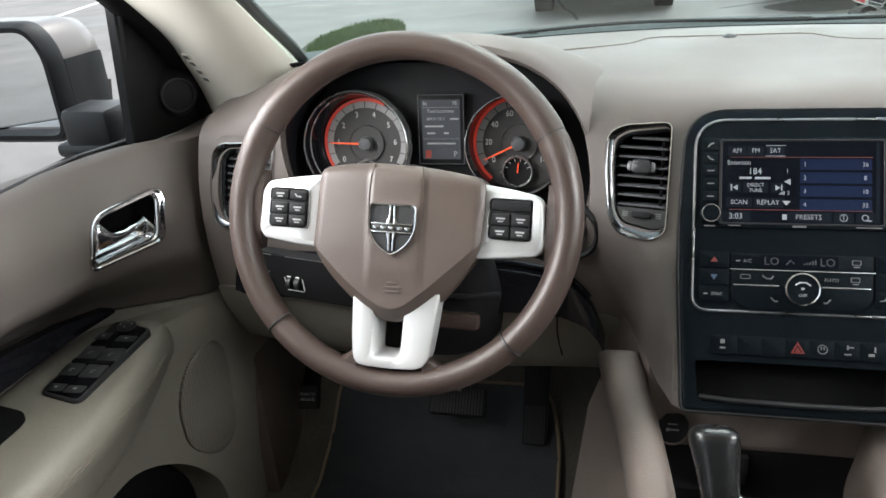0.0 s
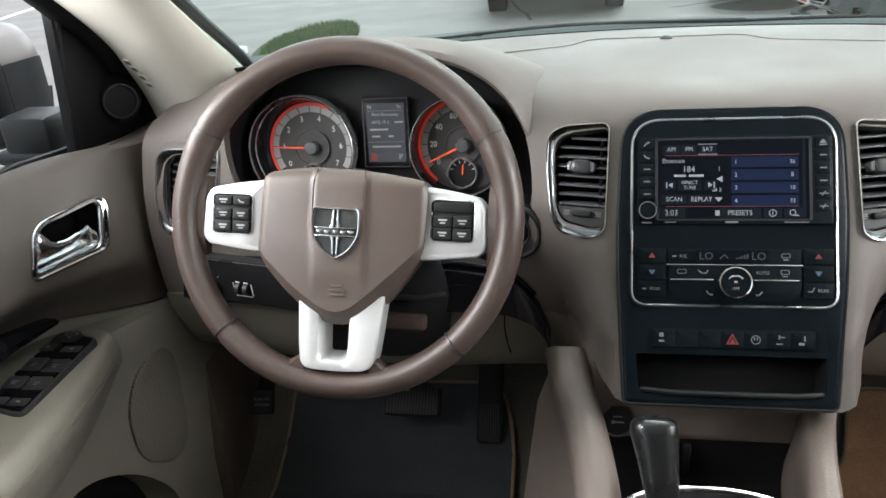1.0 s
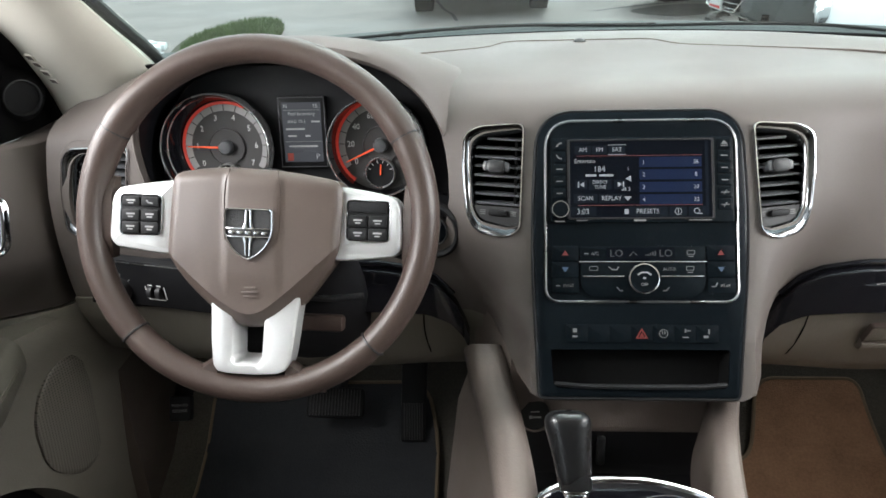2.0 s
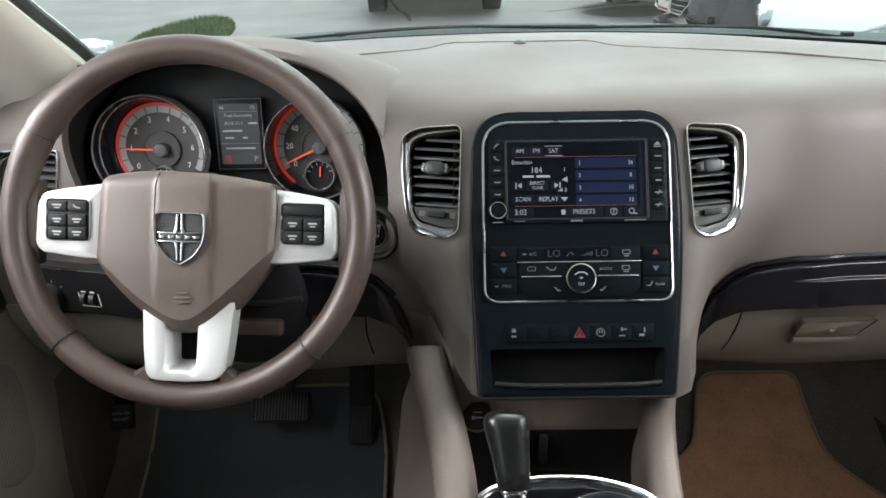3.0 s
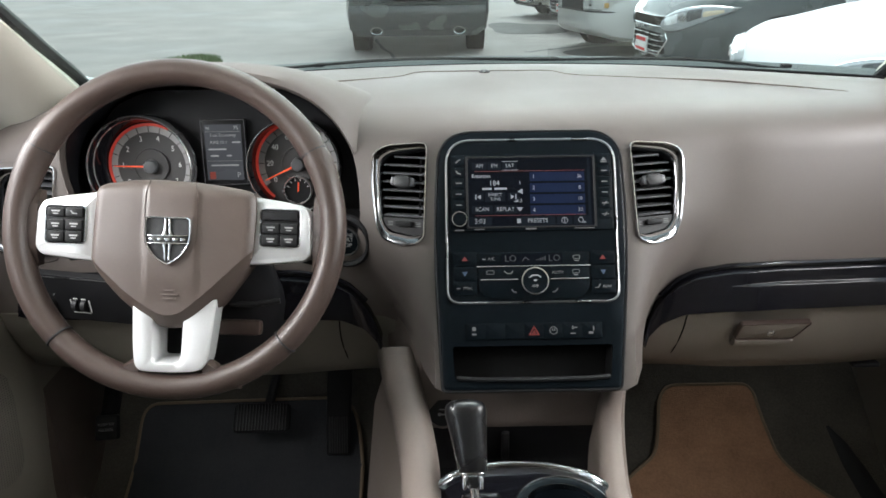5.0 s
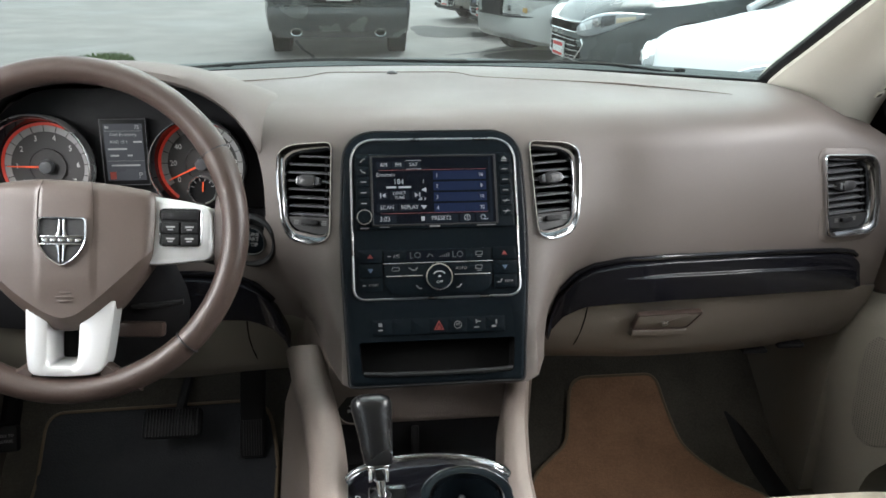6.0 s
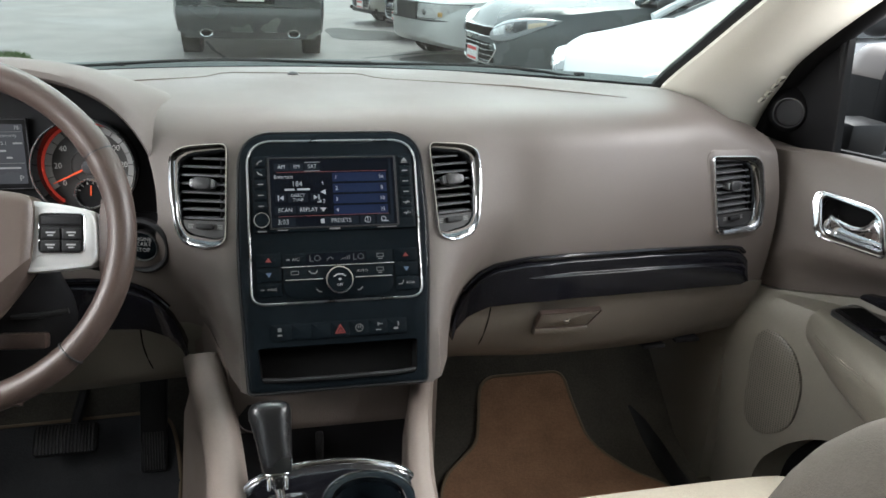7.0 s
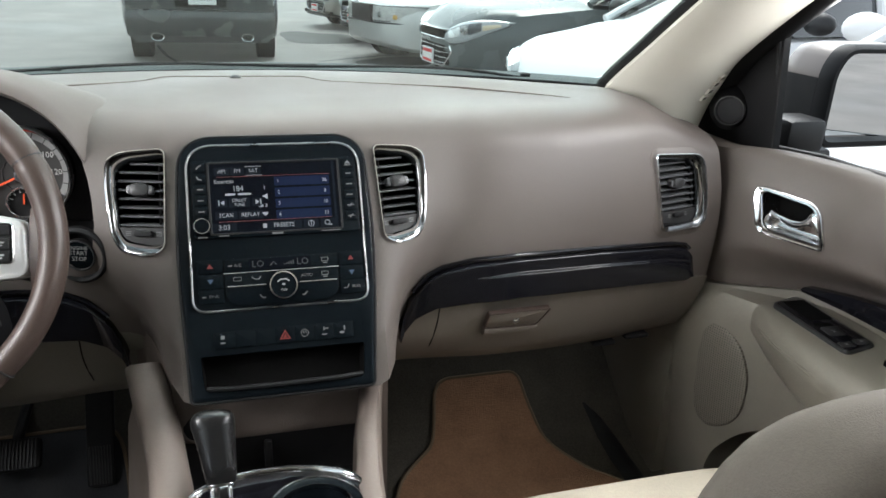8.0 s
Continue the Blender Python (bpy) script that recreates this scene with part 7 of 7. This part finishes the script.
AMBER = mat("amber_lens", (0.60, 0.38, 0.14), 0.2, vary=0.1, relief=0, coat=0.5)
LAMP_DARK = mat("lamp_housing", (0.10, 0.105, 0.11), 0.25, 0.3, vary=0.1, relief=0)
LAMP_GLASS = mat("headlamp_lens", (0.34, 0.36, 0.37), 0.12, 0.0, vary=0.1, relief=0, coat=1.0)
SQUARE_GLASS = mat("aged_headlamp_lens", (0.50, 0.50, 0.48), 0.22, 0.0, vary=0.25, relief=0, stain=14, coat=0.6)
LAMP_BRIGHT = mat("lamp_reflector", (0.82, 0.84, 0.85), 0.25, 0.3, vary=0.1, relief=0, coat=0.6)
LAMP_RED = mat("tail_lamp", (0.25, 0.01, 0.01), 0.15, vary=0.1, relief=0, coat=1.0)
CAR_GLASS = mat("car_window", (0.015, 0.018, 0.02), 0.04, vary=0.05, relief=0, coat=1.0)
RIM_MAT = mat("alloy_rim", (0.45, 0.45, 0.46), 0.3, 0.9, vary=0.05, relief=0)


def parked_car(name, label, at, colour, length=4.6, width=1.82, hood=0.92, belt=1.02, roof=1.48, nose=0.62, suv=False, taper=0.30, mirror_colour=None):
    """A car with its nose towards +y; the origin lies on the ground under its middle."""
    t = thing(name, label, "car", at, "parked cars")
    L, W = length / 2, width / 2
    stations = np.concatenate([np.linspace(-L, -L + 0.35, 7), np.linspace(-L + 0.5, L - 0.6, 16), np.linspace(L - 0.5, L, 12)])
    cowl_y = L - 1.25

    def top(y):
        if y > cowl_y:
            f = (y - cowl_y) / (L - cowl_y)
            return belt + (hood - belt) * min(1, f * 2.2) - (hood - nose) * max(0, f - 0.25) ** 3.0 * 1.6
        if y < -L + 0.30:
            return belt - 0.10 * (1 - smooth(-L, -L + 0.3, y)) ** 2
        return belt

    def half(y):
        f = max(0, (y - (L - 0.75)) / 0.75)
        r = max(0, (-L + 0.35 - y) / 0.35)
        return W * (1 - taper * f ** 2.2 - 0.07 * r ** 2.2)

    rows = []
    for y in stations:
        g = max(0, (y - (L - 0.45)) / 0.45)
        h = half(y) * (1 - 0.22 * max(0, (y - (L - 0.20)) / 0.20) ** 3)
        tp = top(y) - 0.20 * g ** 2.2
        lo = 0.20 + 0.14 * g ** 2 + (0.08 if suv else 0)
        e = tp - lo
        pts = [(0.0, lo), (h * 0.85, lo), (h * 0.97, lo + 0.08 * e), (h, lo + 0.33 * e), (h, lo + 0.60 * e), (h * 0.985, lo + 0.80 * e), (h * 0.93, lo + 0.93 * e), (h * 0.80, tp), (h * 0.45, tp + 0.025), (0, tp + 0.032)]
        rows.append([Vector((x, y, z)) for x, z in pts] + [Vector((-x, y, z)) for x, z in reversed(pts[1:-1])])
    body = part("body", loft(rows), colour, t)
    wr = 0.34 if not suv else 0.375
    axle = (L - 0.92, -L + 0.95)
    cuts = []
    for y in axle:
        for s in (-1, 1):
            cuts.append(cutter(turned([(wr + 0.055, -0.16), (wr + 0.055, 0.30)], 40), at @ Matrix.Translation((s * (W - 0.10), y, wr)) @ pose(0, 0, 0, 0, s * 90, 0)))
    carve(body, cuts)
    for y in axle:
        for s in (-1, 1):
            m = Matrix.Translation((s * (W - 0.13), y, wr)) @ pose(0, 0, 0, 0, s * 90, 0)
            w = part("wheel", turned([(wr - 0.09, -0.09), (wr - 0.01, -0.10), (wr, -0.07), (wr, 0.07), (wr - 0.01, 0.10), (wr - 0.09, 0.105), (wr - 0.10, 0.09)], 36), RUBBER, t, "black tyre on an alloy rim", True, m)
            part("rim", turned([(wr - 0.09, 0.085), (wr - 0.10, 0.10), (wr - 0.12, 0.07), (0.07, 0.085), (0.05, 0.10), (0.001, 0.10)], 36), RIM_MAT, w)
            part("arch", turned([(wr + 0.05, -0.14), (wr + 0.05, 0.09), (wr + 0.03, 0.09), (wr + 0.03, -0.14)], 36), VOID, w)
    # cabin
    rb = -L + (0.12 if suv else 0.55)
    cab = []
    for f in np.linspace(0, 1, 7):
        z = belt - 0.02 + (roof - 0.05 - belt) * f
        w = W * (0.94 - 0.20 * f)
        y1, y0 = cowl_y + 0.10 - 0.95 * f ** 0.9, rb + (0.18 if suv else 0.55) * f
        o = rpoly([(-w, y0, 0.2), (w, y0, 0.2), (w, y1 - 0.10, 0.25), (0, y1, 0.5), (-w, y1 - 0.10, 0.25)], 5)
        cab.append([Vector((p.x, p.y, z)) for p in o])
    part("cabin_glass", loft(cab), CAR_GLASS, t, "dark tinted cabin glass")
    last = cab[-1]
    c = sum(last, Vector()) / len(last)
    part("roof", loft([[v + Vector((0, 0, 0.0)) for v in last], [c + (v - c) * 0.98 + Vector((0, 0, 0.03)) for v in last], [c + (v - c) * 0.80 + Vector((0, 0, 0.055)) for v in last], [c + (v - c) * 0.3 + Vector((0, 0, 0.065)) for v in last]]), colour, t)
    for s in (-1, 1):
        part("pillar", tube([(s * W * 0.93, cowl_y - 0.02, belt - 0.01), (s * W * 0.76, cowl_y - 0.88, roof - 0.05)], 0.035, 8), colour, t)
        part("pillar", tube([(s * W * 0.945, -0.15, belt - 0.01), (s * W * 0.745, -0.22, roof - 0.05)], 0.04, 8), colour, t)
        part("pillar", tube([(s * W * 0.93, rb + 0.15, belt - 0.01), (s * W * 0.75, rb + (0.35 if suv else 0.75), roof - 0.05)], 0.06, 8), colour, t)
        shell = bmesh.new()
        bmesh.ops.create_uvsphere(shell, u_segments=16, v_segments=10, radius=1, matrix=Matrix.LocRotScale((0, 0, 0), None, (0.115, 0.075, 0.078)))
        part("mirror", shell, mirror_colour or colour, t, "", True, Matrix.Translation((s * (W + 0.08), cowl_y - 0.30, belt + 0.08)))
        part("door_line", tube([(s * (W + 0.001), cowl_y - 0.10, 0.32), (s * (W + 0.001), cowl_y - 0.14, belt - 0.25)], 0.004, 6), VOID, t)
        part("door_line", tube([(s * (W + 0.001), -0.18, 0.32), (s * (W + 0.001), -0.18, belt - 0.25)], 0.004, 6), VOID, t)
        part("sill", tube([(s * (W - 0.02), axle[0] - wr - 0.08, 0.24), (s * (W - 0.02), axle[1] + wr + 0.08, 0.24)], 0.05, 8), BLACK, t)
    return t, L, W, half


def front_end(t, L, W, half, nose_z, big_grille, chrome_bars, square=False, lamps_only=False):
    """Lamps, grille and bumper openings on a car's nose."""
    def nose(x, back=0.0):
        """How far forward the nose stands at a distance from the middle."""
        lo, hi = L - 0.80, L
        for _ in range(24):
            mid = (lo + hi) / 2
            lo, hi = (mid, hi) if half(mid) * (1 - 0.22 * max(0, (mid - (L - 0.20)) / 0.20) ** 3) > abs(x) + 0.03 else (lo, mid)
        return lo - back
    for s in (-1, 1):
        if square:
            x0, w = 0.33, W * 0.92 - 0.33
            sec = []
            for x in np.linspace(x0, x0 + w, 9):
                y = nose(x) + 0.020
                sec.append([Vector((s * x, y - 0.10, nose_z - 0.020)), Vector((s * x, y, nose_z - 0.016)), Vector((s * x, y + 0.004, nose_z + 0.06)), Vector((s * x, y - 0.008, nose_z + 0.165)), Vector((s * x, y - 0.10, nose_z + 0.170))])
            lamp = part("headlight", loft(sec), SQUARE_GLASS, t, "square clear headlight")
            part("lamp_edge", loft([[q + Vector((0, -0.006, 0.012 if k > 2 else -0.012)) for k, q in enumerate(r)] for r in sec]), LAMP_DARK, lamp, "dark edge of the housing")
            part("indicator", rbox(0.17, 0.02, 0.06, 0.008, (s * (x0 + w * 0.62), nose(x0 + w * 0.62) + 0.022, nose_z + 0.04)), AMBER, lamp, "amber indicator")
            part("reflector", rbox(0.10, 0.02, 0.07, 0.012, (s * (x0 + w * 0.25), nose(x0 + w * 0.25) + 0.022, nose_z + 0.06)), STEEL, lamp)
            strip_z = nose_z - 0.045
            part("bumper_strip", tube([(s * x, nose(x) + 0.020, strip_z) for x in np.linspace(0.0, W * 0.90, 16)], 0.012, 8), GREY_BLACK, t, "grey rubbing strip")
            continue

        def lamp_row(f, lift, grow, out):
            x = 0.40 + (W - 0.47) * f
            y = nose(x * 0.97) + 0.045 + out
            h = (0.010 + 0.082 * math.sin(math.pi * (0.10 + 0.88 * f ** 0.8)) ** 0.8) * grow
            zc = nose_z + 0.02 + 0.16 * f + lift
            return [Vector((s * x, y - 0.05 * (1 - math.cos(a)) * 0.5 - 0.03 * f, zc + h * math.sin(a))) for a in np.linspace(-math.pi / 2, math.pi / 2, 9)] + [Vector((s * x, y - 0.14, zc + h)), Vector((s * x, y - 0.14, zc - h))]
        lamp = part("headlight", loft([lamp_row(k / 12, 0.0, 1.0, 0.0) for k in range(13)]), LAMP_GLASS, t, "clear swept headlight")
        part("lamp_housing", loft([lamp_row(k / 12, -0.010, 1.08, -0.010) for k in range(13)]), LAMP_DARK, lamp, "dark edge of the housing")
        part("lamp_bowl", loft([lamp_row(0.50 + 0.20 * k / 5, 0.004, 0.78, 0.003) for k in range(6)]), LAMP_DARK, lamp, "dark projector bowl")
        part("reflector", loft([lamp_row(0.08 + 0.26 * k / 5, 0.006, 0.70, 0.003) for k in range(6)]), LAMP_BRIGHT, lamp, "bright reflector behind the lens")
        part("lamp_brow", loft([lamp_row(k / 12, 0.0, 1.0, 0.004)[6:9] + lamp_row(k / 12, 0.0, 1.05, -0.02)[6:9][::-1] for k in range(1, 13)]), CHROME, lamp, "bright upper edge of the lens")
        part("indicator", loft([lamp_row(0.72 + 0.22 * k / 5, -0.004, 0.62, 0.003) for k in range(6)]), mat("pale_amber_lens", (0.62, 0.52, 0.38), 0.2, vary=0.1, relief=0), lamp, "pale amber indicator")
        for f, r in ((0.43, 0.042),):
            x = 0.40 + (W - 0.47) * f
            part("bulb", domed(circle(r, 0, 0, 20), -0.03, 0.012, 0.01, lambda a, b: 0.0, 3), STEEL, lamp, "silver projector", True, Matrix.Translation((s * x, nose(x * 0.97) + 0.044 - 0.03 * f, nose_z + 0.03 + 0.16 * f)) @ pose(0, 0, 0, -90, 0, -s * 35))
        if lamps_only:
            continue
        part("fog_lamp", plate(rrect(0.16, 0.07, 0.03), -0.05, 0.01, 0.004), VOID, t, "", True, Matrix.Translation((s * W * 0.66, nose(W * 0.66) + 0.0, nose_z - 0.28)) @ pose(0, 0, 0, -90, 0, 0) @ pose(0, 0, 0, 0, -s * 25, 0) @ pose(0, 0, 0, 0, 0, 180))

    def strip(x0, z0, z1, name, material, proud, under=""):
        sec = []
        for x in np.linspace(-x0, x0, 17):
            y = nose(x) + proud
            sec.append([Vector((x, y - 0.10, z0)), Vector((x, y, z0)), Vector((x, y + 0.004, (z0 + z1) / 2)), Vector((x, y, z1)), Vector((x, y - 0.10, z1))])
        return part(name, loft(sec), material, t, under)
    if lamps_only:
        return
    gw = 0.29 if square else 0.40
    strip(gw, nose_z - 0.005 - (0.03 if square else 0), nose_z + 0.085 + (0.09 if square else 0), "upper_grille", GREY_BLACK if square else VOID, 0.012 + (0.02 if square else 0), "dark upper grille")
    for k in range(chrome_bars):
        strip(gw, nose_z + 0.09 * k / max(1, chrome_bars - 1) - 0.006, nose_z + 0.09 * k / max(1, chrome_bars - 1) + 0.004, "chrome_bar", CHROME, 0.022)
    if square:
        return
    strip(big_grille, nose_z - 0.25, nose_z - 0.06, "lower_grille", VOID, 0.010, "black lower grille")
    for k in range(4):
        strip(big_grille - 0.015 - 0.012 * abs(k - 2.5), nose_z - 0.235 + 0.05 * k, nose_z - 0.228 + 0.05 * k, "grille_bar", STEEL if chrome_bars else BLACK, 0.014)
    edge = [(-1, -0.06), (-1.07, -0.115), (-1.0, -0.17), (-0.86, -0.25), (0.86, -0.25), (1.0, -0.17), (1.07, -0.115), (1, -0.06)]
    around = [a.lerp(b, k / 6) for a, b in zip([Vector(p) for p in edge], [Vector(p) for p in edge[1:]]) for k in range(6)] + [Vector(edge[-1])]
    part("grille_edge", tube([(q.x * big_grille, nose(q.x * big_grille) + 0.014, nose_z + q.y) for q in around], 0.011, 6), CHROME, t, "chrome edge of the lower grille")
    strip(W * 0.80, 0.24, 0.29, "chin", BLACK, 0.015, "black chin spoiler")
    pl = part("number_plate", plate(rrect(0.30, 0.15, 0.01), -0.01, 0.008, 0.002), WHITE_CARD, t, "white dealer plate with red bars", True, Matrix.Translation((0, L + 0.03, nose_z - 0.19)) @ pose(0, 0, 0, 90, 0, 180))
    part("plate_bar", rbox(0.27, 0.035, 0.002, 0, (0, 0.045, 0.009)), RED_CARD, pl)
    part("plate_bar", rbox(0.27, 0.025, 0.002, 0, (0, -0.05, 0.009)), RED_CARD, pl)


WHITE_CARD = mat("white_card", (0.72, 0.72, 0.70), 0.6, vary=0.05, relief=0)
RED_CARD = mat("red_card", (0.55, 0.03, 0.03), 0.6, vary=0.05, relief=0)
# the black is lifted to grey-green: windscreen haze put into the paint colour
p_black, p_silver, p_grey = paint("black_paint_with_haze", (0.028, 0.033, 0.033), 0.0, 0.35, 0.5, 0.25), paint("silver_car_paint", (0.58, 0.58, 0.56), 0.3), paint("dark_grey_car_paint", (0.062, 0.076, 0.078), 0.0, 0.25, 0.35, 0.28)
p_white, p_blue, p_beige = paint("white_car_paint", (0.80, 0.81, 0.82), 0.0), paint("navy_car_paint", (0.02, 0.035, 0.09), 0.4), paint("champagne_car_paint", (0.35, 0.33, 0.29), 0.5)


def parked(x, y, heading):
    """heading: the way the nose points, in degrees from +y towards -x."""
    return Matrix.Translation((x, y, 0)) @ pose(0, 0, 0, 0, 0, heading)


# black sport utility ahead, seen from behind
lead, L, W, half = parked_car("car", "black sport utility car seen from behind, twin chrome exhausts", parked(-0.30, 13.05, 0), p_black, 4.9, 1.92, 1.06, 1.10, 1.75, 0.75, True)
part("rear_bumper", loft([[Vector((x, -L - 0.02 - d + 0.06 * (x / 0.9) ** 4, z)) for d, z in ((-0.10, 0.34), (0.02, 0.36), (0.05, 0.48), (0.06, 0.58), (0.04, 0.66), (-0.06, 0.69), (-0.15, 0.69))] for x in np.linspace(-0.90, 0.90, 25)]), p_black, lead, "black rear bumper")
part("bumper_valance", loft([[Vector((x, -L - 0.01 + 0.06 * (x / 0.9) ** 4, z)) for z in (0.27, 0.37)] + [Vector((x, -L + 0.12, z)) for z in (0.37, 0.27)] for x in np.linspace(-0.82, 0.82, 15)]), GREY_BLACK, lead, "matt black lower valance")
part("plate_recess", rbox(0.62, 0.05, 0.22, 0.02, (0, -L - 0.01, 0.82)), VOID, lead)
npl = part("number_plate", rbox(0.33, 0.01, 0.155, 0.004, (0.02, -L - 0.042, 0.818)), WHITE_CARD, lead, "white number plate")
part("plate_bar", rbox(0.22, 0.004, 0.05, 0, (0.02, -L - 0.048, 0.818)), DIM_INK, npl)
for s in (-1, 1):
    ex = part("exhaust", loft([lay(circle(r, 0, 0, 24, r * 0.62), z) for r, z in ((0.075, -0.15), (0.080, 0.0), (0.078, 0.006), (0.068, 0.004), (0.065, -0.12))], caps=False), CHROME, lead, "oval chrome exhaust tip", True, Matrix.Translation((s * 0.545, -L - 0.05, 0.345)) @ pose(0, 0, 0, 90))
    part("exhaust_bore", plate(circle(0.066, 0, 0, 24, 0.04), -0.10, -0.02), VOID, ex)
    part("tail_lamp", rbox(0.30, 0.06, 0.14, 0.03, (s * 0.74, -L + 0.02, 1.02)), LAMP_RED, lead, "red tail lamp")

# the row on the far side of the aisle
grey_car, L, W, half = parked_car("car", "dark grey metallic crossover with swept headlights", parked(4.30, 7.98, 94), p_grey, 4.7, 1.84, 0.98, 1.05, 1.62, 0.78, True, 0.55)
front_end(grey_car, L, W, half, 0.67, 0.42, 2)
white_car, L, W, half = parked_car("car", "white sedan with a broad smooth bonnet", parked(4.42, 5.88, 104), p_white, 4.75, 1.84, 0.86, 0.97, 1.45, 0.66, False, 0.5, GREY_BLACK)
front_end(white_car, L, W, half, 0.55, 0.45, 1, lamps_only=True)
silver_car, L, W, half = parked_car("car", "silver sedan with square headlights and a deep bumper", parked(4.30, 11.60, 106), p_silver, 5.2, 1.95, 0.88, 0.98, 1.46, 0.72, False, 0.40)
front_end(silver_car, L, W, half, 0.62, 0.40, 3, True)
blue_car, L, W, half = parked_car("car", "navy blue hatchback parked in the row", parked(4.10, 14.1, 106), p_blue, 4.2, 1.75, 0.90, 1.0, 1.5, 0.7, False)
front_end(blue_car, L, W, half, 0.58, 0.45, 1)
far_car, L, W, half = parked_car("car", "champagne sedan far along the row", parked(4.0, 17.0, 106), p_beige, 4.6, 1.8, 0.88, 0.98, 1.46, 0.68, False)
front_end(far_car, L, W, half, 0.58, 0.45, 3)
beside, L, W, half = parked_car("car", "white car parked close beside the mirror", parked(3.9, 2.6, 104), p_white, 4.6, 1.8, 0.95, 1.05, 1.5, 0.74, False)
front_end(beside, L, W, half, 0.60, 0.45, 3)
# added out of direct view, only to give the left mirror something grey
parked_car("car", "unseen dark grey car, added to fill the outside mirror", parked(-2.62, -3.3, 0), p_grey, 4.6, 1.8, 0.95, 1.05, 1.55, 0.74, True)
